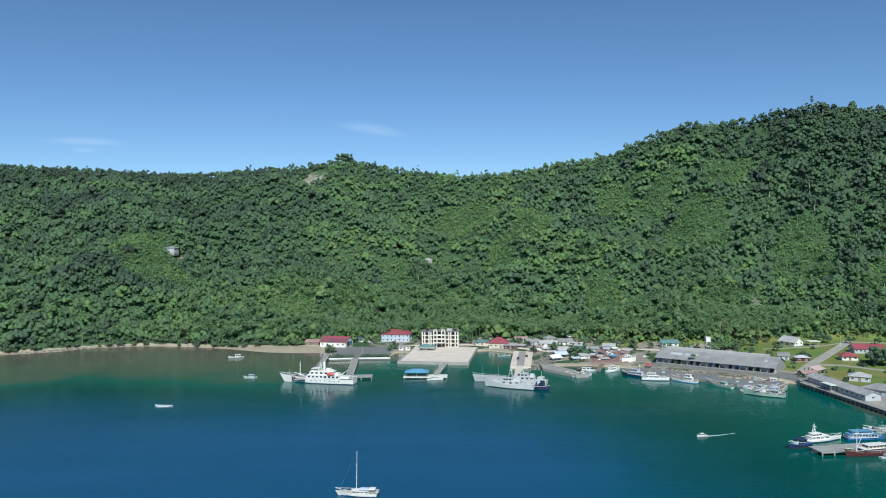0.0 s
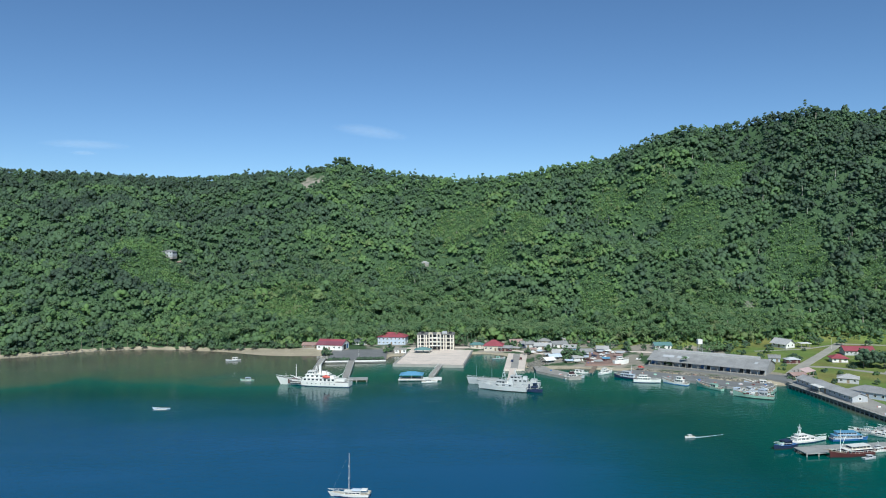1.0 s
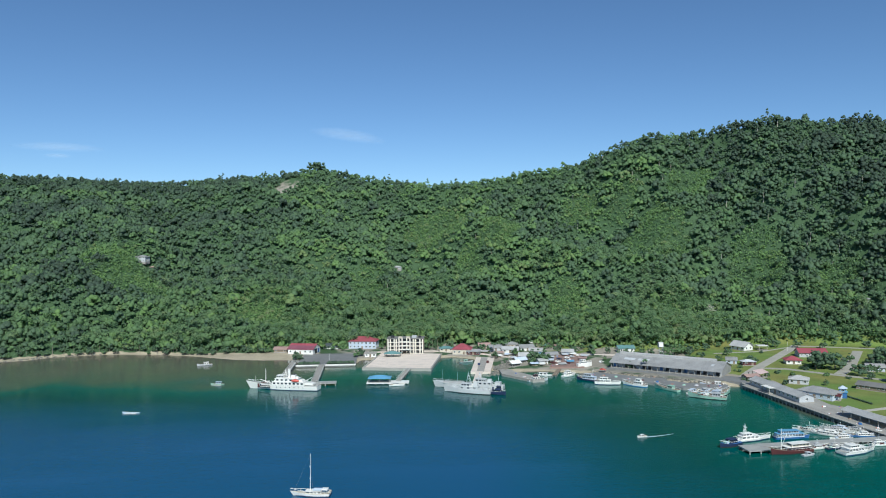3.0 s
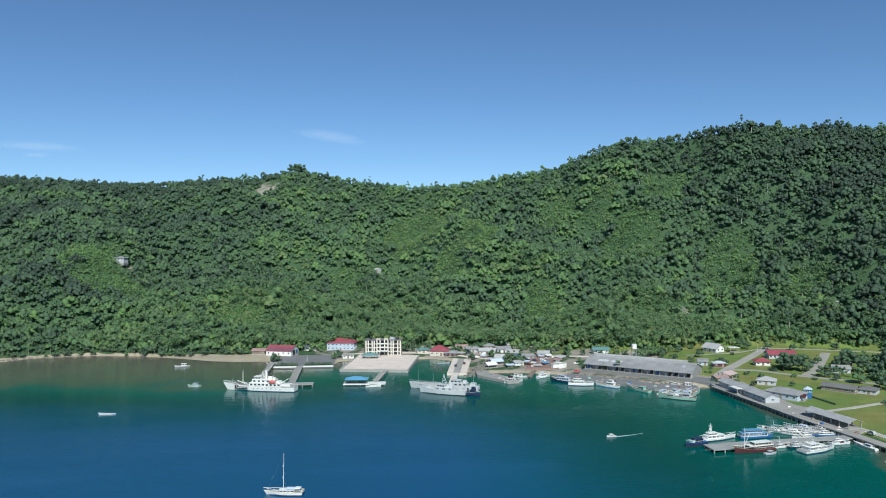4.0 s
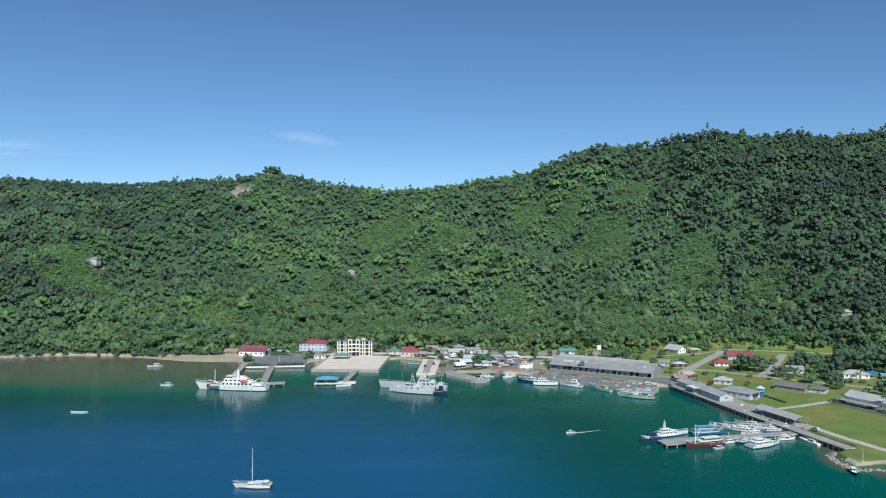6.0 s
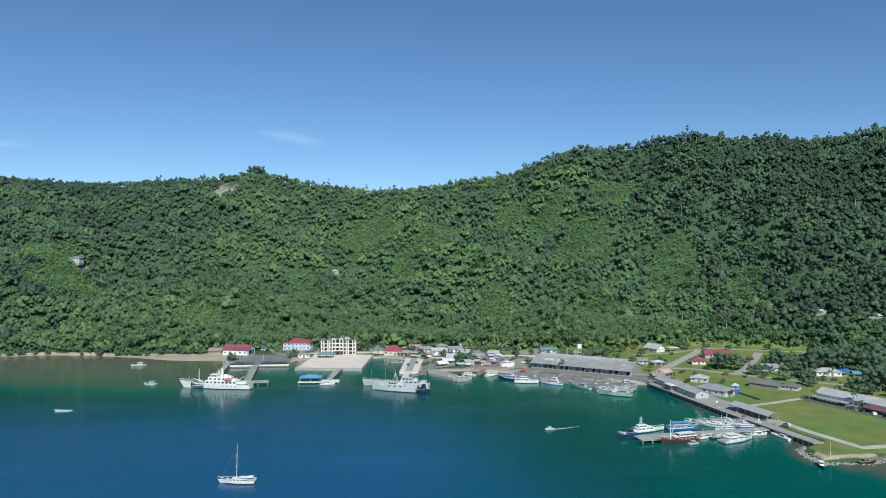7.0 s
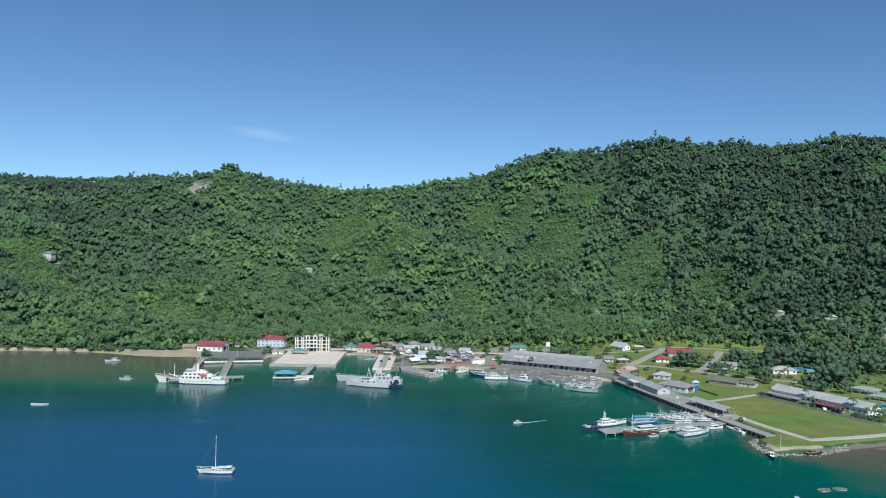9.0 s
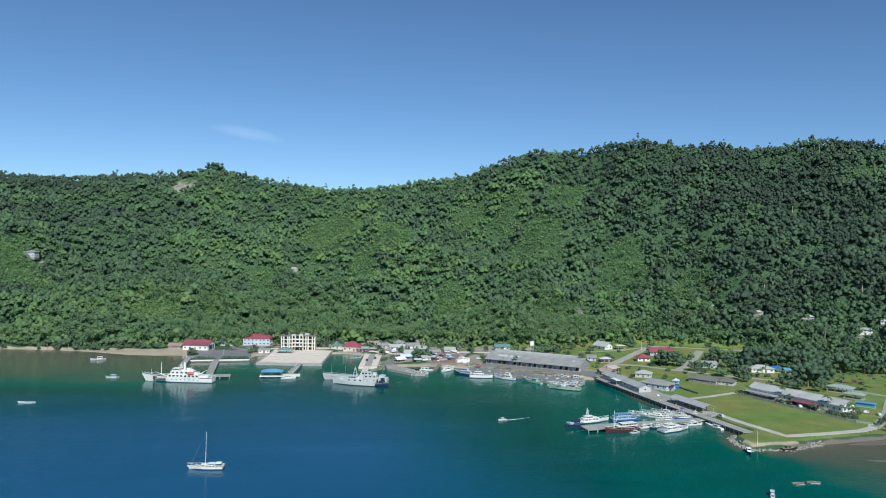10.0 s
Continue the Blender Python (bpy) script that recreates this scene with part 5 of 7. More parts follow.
    if rails:
        rail_line(secs, L, rake, 0.9, M_WHITE if hull_mat is not M_GREYP else M_GREYP, t)
    for fn in extras:
        fn(t)
    return t


def add_box(name, mat, *c, label=""):
    return lambda t: part(name, Shape().box(*c), mat, t, label)


def add_tube(name, mat, a, b, r, r1=None, label=""):
    return lambda t: part(name, Shape().tube(a, b, r, r1, 8), mat, t, label)


def lifeboat(x, y, z):
    def make(t):
        rings = []
        for u in np.linspace(-1, 1, 7):
            k = math.sqrt(max(0.05, 1 - u * u))
            rings.append([(x + 2.6 * u, y + 0.95 * k * math.cos(a), z + 0.95 * k * math.sin(a)) for a in np.arange(8) * 0.7854])
        lb = part("lifeboat", Shape().loft(rings), M_ORANGE, t, "orange enclosed lifeboat")
        part("canopy", Shape().box(x - 0.8, y - 0.5, z + 0.75, x + 0.8, y + 0.5, z + 1.15), M_ORANGE, lb)
        for s in (-1, 1):
            part("davit", Shape().tube((x + 2 * s, y * 0.6, z - 1), (x + 2 * s, y, z + 1.6), 0.12), M_WHITE, t)
    return make


def lattice(x, z0, h, half, mat, name="tripod_mast"):
    """A raking tripod mast with cross-trees and radar."""
    def make(t):
        sh = Shape()
        for s in (-1, 1):
            sh.tube((x - half, s * half * 0.8, z0), (x, s * 0.15, z0 + h * 0.8), 0.16, 0.1)
        sh.tube((x + half, 0, z0), (x, 0, z0 + h), 0.2, 0.08)
        for k in (0.35, 0.6, 0.8):
            sh.box(x - 0.25, -half * 1.1 * (1.15 - k), z0 + h * k, x + 0.25, half * 1.1 * (1.15 - k), z0 + h * k + 0.1)
        m = part(name, sh, mat, t)
        part("radar", Shape().box(x - 0.15, -1.3, z0 + h * 0.62, x + 0.15, 1.3, z0 + h * 0.62 + 0.3), M_WHITE, m)
    return make


# the white coastguard ship
vessel("patrol_ship", "white patrol ship with orange lifeboat moored at the dock", "ship", -77.5, 451.5, 167, 46, 8.4, 2.9, 2.0, M_WHITE, M_DECK, band=M_NAVY, sharp=1.9, rake=4.2,
       tiers=[(-14, 8, 7.4, 3.0, 2.2, 8, M_WHITE), (-9.5, 6.2, 6.2, 5.35, 1.9, 5, M_WHITE), (0.2, 5.0, 5.0, 7.4, 1.7, 4, M_WHITE), (11.5, 14, 3, 3.2, 1.2, 0, M_WHITE)],
       masts=[(13.5, 3.5, 9.5, 0.28, [(7.4, 0.8)], M_WHITE), (20.5, 4.6, 3.5, 0.12, [], M_WHITE)],
       extras=[lattice(-0.4, 7.3, 5.6, 1.3, M_WHITE), lifeboat(-8.4, 3.9, 6.3),
               add_box("funnel", M_WHITE, -7.2, -1.3, 7.2, -4.6, 1.3, 9.6, label="white funnel casing"), add_box("funnel_top", M_DARK, -7.0, -1.1, 9.6, -4.8, 1.1, 9.95),
               add_tube("crane", M_WHITE, (9.5, 0, 3.4), (17, 0.8, 6.2), 0.22, 0.14, label="white deck crane boom"),
               add_box("hatch", M_DECK, 11, -2.4, 3.4, 17, 2.4, 4.1), add_box("well_deck_cargo", M_BRICK, 12, 1.4, 4.1, 15.5, 2.6, 4.6),
               add_box("tarpaulin", M_WHITE, -20, -2.8, 3.4, -14, 2.8, 4.8), add_tube("bowsprit", M_STEEL, (22.5, 0, 5.3), (27.5, 0, 5.8), 0.12, 0.08),
               add_box("stripe", M_BRICK, 17.0, -2.86, 1.2, 17.9, 2.86, 3.7, label="red slanted bow stripe"), add_box("stripe", M_NAVY, 15.6, -3.15, 1.2, 16.2, 3.15, 3.6, label="dark bow stripe"),
               add_box("roof_house", M_WHITE, -12.6, -2.0, 5.2, -10.2, 2.0, 6.6), add_tube("boom", M_WHITE, (-14, 1.5, 5.8), (-19, 2.2, 8.5), 0.18), add_box("exhaust_tower", M_WHITE, -3.6, -0.6, 7.2, -2.4, 0.6, 13.2, label="tall white exhaust tower"),
               add_box("well_deck", M_DARK, 8.6, 3.98, 1.5, 15.8, 4.2, 2.85, label="dark open well deck side"), add_box("well_deck_rail", M_WHITE, 8.6, 4.1, 2.1, 15.8, 4.26, 2.3), add_box("satellite_dome", M_WHITE, -9, -0.9, 7.3, -7.6, 0.9, 8.6), add_tube("stern_post", M_WHITE, (-21.5, 0, 3), (-21.5, 0, 6.5), 0.1)] + [add_box("porthole", M_GLASS, px, 4.15, 1.75, px + 0.6, 4.26, 2.2) for px in (-14, -11, -8, -5, -2, 1, 4)])

# two grey naval ships side by side
vessel("naval_ship", "light grey naval patrol ship moored alongside another", "ship", 39.2, 431, 157, 30, 6.6, 2.6, 1.8, M_GREYP, M_GREYP, band=M_RUBBER,
       tiers=[(-7, 5.5, 5.2, 2.5, 1.7, 3, M_GREYP), (-1.5, 4.2, 4.2, 4.3, 1.6, 3, M_GREYP), (-6.5, -3.6, 2.6, 4.3, 1.2, 0, M_GREYP)],
       masts=[(-10, 2.8, 6, 0.15, [], M_GREYP), (12.5, 3.6, 5, 0.1, [], M_STEEL)],
       extras=[lattice(-0.5, 5.9, 7.5, 1.5, M_GREYP), add_box("gun_mount", M_GREYP, 8.2, -0.9, 2.7, 10.2, 0.9, 4.4), add_tube("gun_barrel", M_STEEL, (9.8, 0, 4.0), (12.4, 0, 4.5), 0.1),
               add_box("funnel", M_GREYP, -6.2, -1.1, 5.5, -4.2, 1.1, 7.0), add_box("life_raft", M_WHITE, -3.6, 2.1, 4.3, -1.8, 2.7, 5.0), add_box("life_raft", M_WHITE, -3.6, -2.7, 4.3, -1.8, -2.1, 5.0),
               add_tube("crane", M_GREYP, (-10, 0, 3), (-13.5, 0, 6), 0.2), add_box("locker", M_GREYP, -13.5, -2, 2.7, -10.8, 2, 4.0)])
vessel("naval_ship", "long grey naval landing ship with open foredeck", "ship", 41, 445, 161, 45, 7.6, 2.6, 1.6, M_GREYP, M_GREYP, band=M_RUBBER, sharp=2.6,
       tiers=[(-15, -3, 5.8, 2.6, 2.0, 4, M_GREYP), (-11, -4, 4.6, 4.7, 1.7, 3, M_GREYP)],
       masts=[(8, 2.8, 7, 0.12, [], M_STEEL), (18, 3.4, 8, 0.1, [], M_STEEL), (-19, 2.6, 6, 0.12, [], M_GREYP)],
       extras=[lattice(-7, 6.4, 4.5, 1.2, M_GREYP), add_box("cargo_hatch", M_ZINCLIGHT, 4, -2.6, 2.8, 17, 2.6, 3.7, label="pale cargo hatch covers"),
               add_box("funnel", M_GREYP, -14.6, -1.3, 4.6, -12.2, 1.3, 6.4), add_box("deck_house", M_GREYP, -20.5, -2.4, 2.6, -17, 2.4, 4.8), add_tube("bollard", M_STEEL, (19.5, 1, 4), (19.5, 1, 4.7), 0.2)])
vessel("tugboat", "dark navy-blue harbour tug with tall wheelhouse", "boat", 57, 424.5, -24, 10, 4.0, 1.3, 0.9, M_NAVY, M_NAVY, tiers=[(-1.6, 2.4, 3.0, 1.3, 2.0, 3, M_NAVY), (-0.4, 2.0, 2.4, 3.4, 1.7, 3, M_NAVY)],
       masts=[(0.4, 5.8, 3, 0.1, [(1.8, 0.7)], M_STEEL)], extras=[add_tube("funnel", M_NAVY, (-3, 0, 1.6), (-3, 0, 4.4), 0.5)])

# the anchored sailing yacht
def rigging(t):
    part("boom", Shape().tube((-0.2, 0, 2.6), (-5.0, 0, 2.9), 0.14), M_BLUEWALL, t, "boom with stowed sail")
    for a, b in (((0.3, 0, 15.6), (6.9, 0, 1.7)), ((0.3, 0, 15.6), (0.2, 1.7, 1.3)), ((0.3, 0, 15.6), (0.2, -1.7, 1.3))):
        part("stay", Shape().tube(a, b, 0.012, n=4), M_STEEL, t)
    part("awning", Shape().along([(-1.3, 2.5), (1.3, 2.5), (1.1, 2.75), (0, 3.0), (-1.1, 2.75)], -3.8, -0.8), M_BLUEWALL, t, "pale blue cockpit awning")
    part("bimini", Shape().along([(-1.4, 2.7), (1.4, 2.7), (1.2, 2.9), (-1.2, 2.9)], -6.2, -4.0), M_WHITE, t, "white canvas bimini")
    for s in (-1, 1):
        part("bimini_post", Shape().tube((-5.9, s * 1.2, 1.3), (-5.9, s * 1.2, 2.7), 0.05), M_STEEL, t)
    part("dinghy", Shape().box(-7.4, -1.0, 1.5, -6.5, 1.0, 2.2), M_CREAM, t, "cream dinghy on the stern")


vessel("sailing_yacht", "white sailing yacht at anchor with bare mast", "yacht", -30.6, 253, 172, 13.6, 3.8, 1.15, 0.55, M_WHITE, M_CREAM, band=M_NAVY,
       tiers=[(-3.6, 2.2, 2.2, 1.15, 0.75, 4, M_WHITE)], masts=[(0.6, 1.2, 14.6, 0.14, [(5.5, 0.9), (9.8, 0.7)], M_WHITE)], extras=[rigging], sharp=1.3, stern=0.7, rake=1.6)


def outrigger(L, span, z=0.35, mat=M_WHITE):
    def make(t):
        for s in (-1, 1):
            part("outrigger_float", Shape().tube((-L * 0.36, s * span, 0.12), (L * 0.36, s * span, 0.2), 0.16, 0.12), mat, t)
        for x in (-L * 0.22, 0.0, L * 0.2):
            part("outrigger_pole", Shape().tube((x, -span, z + 0.1), (x, span, z + 0.1), 0.07), M_WOOD, t)
    return make


vessel("outrigger_canoe", "pale outrigger canoe drifting on the bay", "canoe", -152, 391.5, 178, 9.5, 1.0, 0.55, 0.5, M_BLUEWALL, M_WHITE, rails=False, extras=[outrigger(9.5, 1.6), add_box("thwart", M_WHITE, -1.2, -0.5, 0.55, -0.8, 0.5, 0.7), add_box("thwart", M_WHITE, 1.4, -0.5, 0.55, 1.8, 0.5, 0.7)])
vessel("fishing_boat", "small grey fishing boat near the beach", "boat", -157.5, 548, 200, 11, 2.6, 0.9, 0.8, M_PLASTER, M_WOOD, tiers=[(-3, 1, 1.9, 0.9, 1.5, 2, M_WHITE)], masts=[(1.5, 1, 3.5, 0.07, [], M_WOOD)], rails=False)
vessel("fishing_boat", "small blue-green open fishing boat", "boat", -126, 470, 176, 9, 2.0, 0.7, 0.5, M_GREEN, M_WOOD, tiers=[(-2.4, 1.2, 1.4, 0.7, 1.2, 2, M_BLUEWALL)], rails=False, extras=[outrigger(9, 2.2)])
vessel("fishing_boat", "small boat pulled into the cove", "boat", 45, 543, 15, 10, 2.4, 0.8, 0.7, M_PLASTER, M_WOOD, tiers=[(-2, 1, 1.6, 0.8, 1.2, 1, M_GREEN)], rails=False)
vessel("speedboat", "small white speedboat under way", "boat", 115.4, 323.5, 190, 4.6, 1.7, 0.6, 0.4, M_WHITE, M_CREAM, tiers=[(-0.6, 0.8, 1.2, 0.6, 0.7, 1, M_WHITE)], rails=False)
vessel("launch", "small white launch tied to the pontoon", "boat", -6, 456, 8, 10, 2.6, 0.9, 0.6, M_WHITE, M_CREAM, tiers=[(-2.4, 1.6, 2, 0.9, 1.3, 3, M_WHITE)], rails=True)
house("waiting_shelter", "passenger shelter with a bright blue roof on the pontoon", "shelter", -17.5, 465.6, 14, 8, -3, 2.6, 1.5, "hip", M_WHITE, M_SKYBLUE, open_sides=True, z=1.2, plinth=0.1)

# boats around the stone pier and boatyard
vessel("fishing_boat", "wooden fishing boat with a white wheelhouse", "boat", 88, 464, 15, 14, 3.6, 1.1, 1.0, M_PLASTER, M_WOOD, tiers=[(-4, 1.5, 2.8, 1.1, 2, 3, M_WHITE), (-3, 0, 2.2, 3.2, 1.2, 2, M_BRICK)], masts=[(3, 1.2, 5, 0.1, [], M_WOOD)])
vessel("fishing_boat", "long white open boat by the boatyard", "boat", 96, 482, -25, 15, 2.4, 0.8, 0.8, M_WHITE, M_WHITE, tiers=[(-4, 2, 1.7, 0.8, 1.3, 2, M_WHITE)], rails=False)
vessel("motor_yacht", "white motor cruiser moored by the boatyard", "boat", 112, 479, 35, 12, 3.6, 1.2, 0.7, M_WHITE, M_WHITE, tiers=[(-3.6, 2, 2.8, 1.2, 1.5, 3, M_WHITE), (-3, 0.6, 2.3, 2.8, 1.1, 2, M_WHITE)], masts=[(-1, 3.9, 1.6, 0.06, [], M_WHITE)])
vessel("motor_yacht", "white cruiser hauled up on the shore", "boat", 129, 506.5, 20, 12, 3.6, 4.2, 0.7, M_WHITE, M_WHITE, tiers=[(-3.6, 2, 2.8, 4.2, 1.5, 3, M_WHITE), (-3, 0.6, 2.3, 5.8, 1.1, 2, M_WHITE)])

# boats along the fishing quay
vessel("ferry", "blue-grey wooden ferry moored at the fishing quay", "boat", 122, 462, 140, 17, 4, 1.3, 1.0, M_NAVY, M_WOOD, tiers=[(-5, 4, 3.2, 1.3, 1.8, 5, M_BLUEWALL), (-2, 3, 2.8, 3.2, 1.5, 3, M_PLASTER)], masts=[(-3, 3.2, 6, 0.1, [(4, 0.6)], M_WHITE)])
vessel("motor_yacht", "sleek white motor yacht at the fishing quay", "boat", 131, 449, -15, 16, 4, 1.5, 0.8, M_WHITE, M_WHITE, band=M_NAVY, tiers=[(-5.5, 2.6, 3.2, 1.5, 1.6, 5, M_WHITE), (-4.5, 0.6, 2.7, 3.2, 1.3, 3, M_WHITE)], masts=[(-2.5, 4.5, 2, 0.08, [(1.2, 0.6)], M_WHITE)])
vessel("fishing_boat", "white and pale blue wooden fishing boat", "boat", 147.5, 443.3, 138, 16, 4, 1.3, 1.3, M_WHITE, M_WOOD, band=M_BLUE, tiers=[(-5, 0.5, 3.2, 1.3, 1.9, 4, M_WHITE), (-4, -0.6, 2.6, 3.3, 1.4, 2, M_WHITE)], masts=[(2.2, 1.5, 8, 0.1, [(5.5, 0.4)], M_WOOD)])
vessel("fishing_boat", "pale green wooden fishing boat with open deck", "boat", 163.5, 429.5, 122, 18, 4, 1.3, 1.5, M_GREEN, M_WOOD, tiers=[(-5, -1, 3, 1.3, 1.8, 2, M_GREEN)], masts=[(3, 1.4, 5, 0.08, [], M_WOOD)])


def deck_clutter(seed, L, B, z, n):
    def make(t):
        rng = random.Random(seed)
        for i in range(n):
            x, y = rng.uniform(-L * 0.38, L * 0.3), rng.uniform(-B * 0.3, B * 0.3)
            s = rng.uniform(0.4, 1.1)
            m = rng.choice([M_WOOD, M_BLUEWALL, M_PLASTER, M_GREEN, M_BRICK, M_WHITE])
            part("crate", Shape().box(x - s, y - s * 0.6, z, x + s, y + s * 0.6, z + rng.uniform(0.4, 1.2)), m, t)
    return make


vessel("fishing_boat", "broad green fishing boat with cluttered deck", "boat", 179, 403.5, 150, 21, 5.5, 1.7, 1.8, M_GREEN, M_WOOD, band=M_RUBBER, tiers=[(-7, -2.5, 4.2, 1.7, 2.0, 3, M_PLASTER)],
       masts=[(1, 1.8, 9, 0.12, [(6.5, 1.2)], M_WOOD), (-8.5, 1.8, 6, 0.1, [], M_WOOD)], extras=[deck_clutter(3, 21, 5.5, 1.9, 14)])
vessel("fishing_boat", "green fishing boat rafted beside another", "boat", 190, 411, 38, 20, 5, 1.6, 1.8, M_GREEN, M_WOOD, band=M_RUBBER, tiers=[(-7, -3, 3.8, 1.6, 2.0, 3, M_BLUEWALL)],
       masts=[(0.5, 1.7, 8, 0.12, [(6, 1.0)], M_WOOD)], extras=[deck_clutter(5, 20, 5, 1.8, 14)])
vessel("fishing_boat", "pale blue fishing boat inside the quay", "boat", 196, 440 - 3, 160, 15, 3.8, 1.4, 1.2, M_BLUEWALL, M_WOOD, tiers=[(-4.5, -0.5, 2.8, 1.4, 1.8, 2, M_WHITE)], masts=[(2, 1.6, 6, 0.1, [], M_WOOD)], extras=[deck_clutter(7, 15, 3.8, 1.6, 8)])

vessel("fishing_boat", "weathered fishing boat rafted inside the green boats", "boat", 186, 417.5, 10, 15, 3.8, 1.4, 1.4, M_BLUEWALL, M_WOOD, band=M_RUBBER, tiers=[(-5, -1.5, 2.8, 1.4, 1.8, 2, M_PLASTER)],
       masts=[(2.5, 1.5, 6.5, 0.1, [(4.6, 0.9)], M_WOOD)], extras=[deck_clutter(15, 15, 3.8, 1.6, 12)], group="rafted fishing boats")
vessel("fishing_boat", "small wooden boat with a pale awning at the quay", "boat", 176, 419, 35, 11, 2.8, 1.0, 1.0, M_WHITE, M_WOOD, tiers=[(-3, 1.5, 2.2, 1.0, 1.5, 2, M_BLUEWALL)], masts=[(2.6, 1, 4, 0.07, [], M_WOOD)], rails=False,
       extras=[deck_clutter(17, 11, 2.8, 1.1, 6)], group="rafted fishing boats")


def net_pile(x, y, z, s, mat, seed):
    """A slumped heap of fishing net with floats round its edge."""
    r = random.Random(seed)
    t = thing("net_pile", "slumped heap of fishing net and floats beside the boats", "nets", x, y, z, r.uniform(0, 90), "nets on the quay")
    rings = [[(s * k * (1 + 0.2 * math.sin(3 * a + seed)) * math.cos(a), s * 0.7 * k * (1 + 0.2 * math.cos(2 * a + seed)) * math.sin(a), s * h) for a in np.arange(9) * 0.698] for k, h in ((1, 0), (0.92, 0.22), (0.6, 0.46), (0.15, 0.55))]
    part("net", Shape().loft(rings), mat, t)
    for i in range(3):
        a = r.uniform(0, 6.28)
        part("float", Shape().tube((s * math.cos(a), s * 0.7 * math.sin(a), 0.0), (s * math.cos(a), s * 0.7 * math.sin(a), 0.35), 0.2, 0.12, 8), M_ORANGE, t, "orange net float")


for k, (nx, ny) in enumerate(((128, 474), (134, 471), (141, 465), (148, 458), (155, 452), (163, 446), (170, 438), (176, 434), (183, 432), (190, 430), (197, 429), (166, 461), (171, 457), (80, 470), (86, 465), (76, 484))):
    net_pile(nx, ny, 1.98 if nx in (166, 171) else 1.7, 0.9 + 0.35 * (k % 3), (M_BLUE, M_WOOD, M_GREEN, M_PLASTER, M_BRICK)[k % 5], k)
for k, (nx, ny) in enumerate(((222, 352), (226, 340), (225, 330), (229, 322), (227, 352), (232, 312), (236, 366), (228, 367))):
    net_pile(nx, ny, 2.66, 0.8 + 0.3 * (k % 3), (M_PLASTER, M_WOOD, M_BLUE, M_WHITE)[k % 4], 40 + k)

for k, (nx, ny) in enumerate(((106, 508), (110, 512), (125, 511), (131, 527), (117, 549), (124, 534), (133, 541))):
    net_pile(nx, ny, 2.3, 0.9 + 0.3 * (k % 3), (M_BLUE, M_WHITE, M_WOOD, M_PLASTER)[k % 4], 70 + k)

# boats at the floating pier
vessel("tugboat", "dark blue tug at the pier head", "boat", 150.5, 306.5, 205, 12, 4.6, 1.4, 0.9, M_NAVY, M_BLUE, band=M_RUBBER, tiers=[(-3, 1.5, 3.2, 1.5, 1.7, 3, M_NAVY)], masts=[], extras=[deck_clutter(9, 13, 4.6, 1.7, 6)])
vessel("motor_yacht", "white patrol yacht with a tall radar mast", "boat", 164.8, 315, 14, 18.5, 4.4, 1.15, 0.8, M_WHITE, M_WHITE, band=M_NAVY, sharp=1.2,
       tiers=[(-7.0, 2.5, 3.6, 1.2, 1.3, 4, M_WHITE), (-6, -1.0, 2.8, 2.6, 1.0, 3, M_WHITE)], masts=[], extras=[lattice(-4.2, 3.7, 4.6, 0.7, M_WHITE)])
vessel("ferry", "passenger boat with a long pale blue canopy", "boat", 184, 316.6, 3, 16.5, 4.4, 1.1, 0.8, M_BLUE, M_DECK, tiers=[(-7.5, 5.5, 3.6, 1.1, 1.6, 9, M_BLUEWALL), (-6, 3, 3.2, 2.9, 1.1, 7, M_BLUEWALL)], roof_mat=M_SKYBLUE)
vessel("dive_boat", "maroon wooden liveaboard with white upper deck", "boat", 172.5, 294.0, 193, 20, 4.6, 1.4, 1.5, M_BRICK, M_WOOD, band=M_RUBBER, tiers=[(-8.5, 3.8, 3.8, 1.4, 1.6, 6, M_BRICK), (-7.5, 1.5, 3.6, 3.15, 1.2, 5, M_CREAM)],
       masts=[(5.5, 1.9, 9.5, 0.2, [(6.5, 0.8)], M_WHITE)], roof_mat=M_WHITE, extras=[add_tube("bowsprit", M_WOOD, (9.6, 0, 3.2), (14, 0, 4), 0.14, 0.08), add_tube("derrick", M_WHITE, (5.5, 0, 3), (2.5, 0, 9), 0.1)])
vessel("dinghy", "grey tender tied beside the liveaboard", "boat", 177.4, 289.6, 13, 6.0, 2.4, 0.7, 0.3, M_PLASTER, M_PLASTER, tiers=[(-1, 1, 1.4, 0.7, 0.9, 1, M_PLASTER)], rails=False)
CRUISERS = [(198, 329, 155, 12, "small white boat with teal awning", M_WHITE, M_TEAL), (206, 313.5, 185, 11, "white boat moored close to the pier", M_WHITE, M_WHITE),
            (195.5, 299.3, 15, 11, "blue and white launch with grey awning", M_NAVY, M_ZINCLIGHT), (187.5, 299.3, 10, 9, "white launch with a dark awning", M_WHITE, M_PLASTER), (226, 319, 120, 11, "white launch tied to the jetty", M_WHITE, M_WHITE),
            (203, 321.5, 140, 18, "white dive cruiser moored behind the pier", M_WHITE, M_WHITE), (208, 325.5, 140, 17, "white passenger boat with grey canopy", M_WHITE, M_ZINCLIGHT),
            (213, 329, 130, 15, "white boat with pale awning at the pier", M_WHITE, M_BLUEWALL), (217.5, 317, 172, 12, "white and blue fishing launch at the pier", M_BLUE, M_WHITE),
            (217.5, 302.6, 4, 9.5, "small white launch by the pier", M_WHITE, M_WHITE), (219.5, 326, 125, 14, "white launch beside the market shed", M_WHITE, M_ZINCLIGHT)]
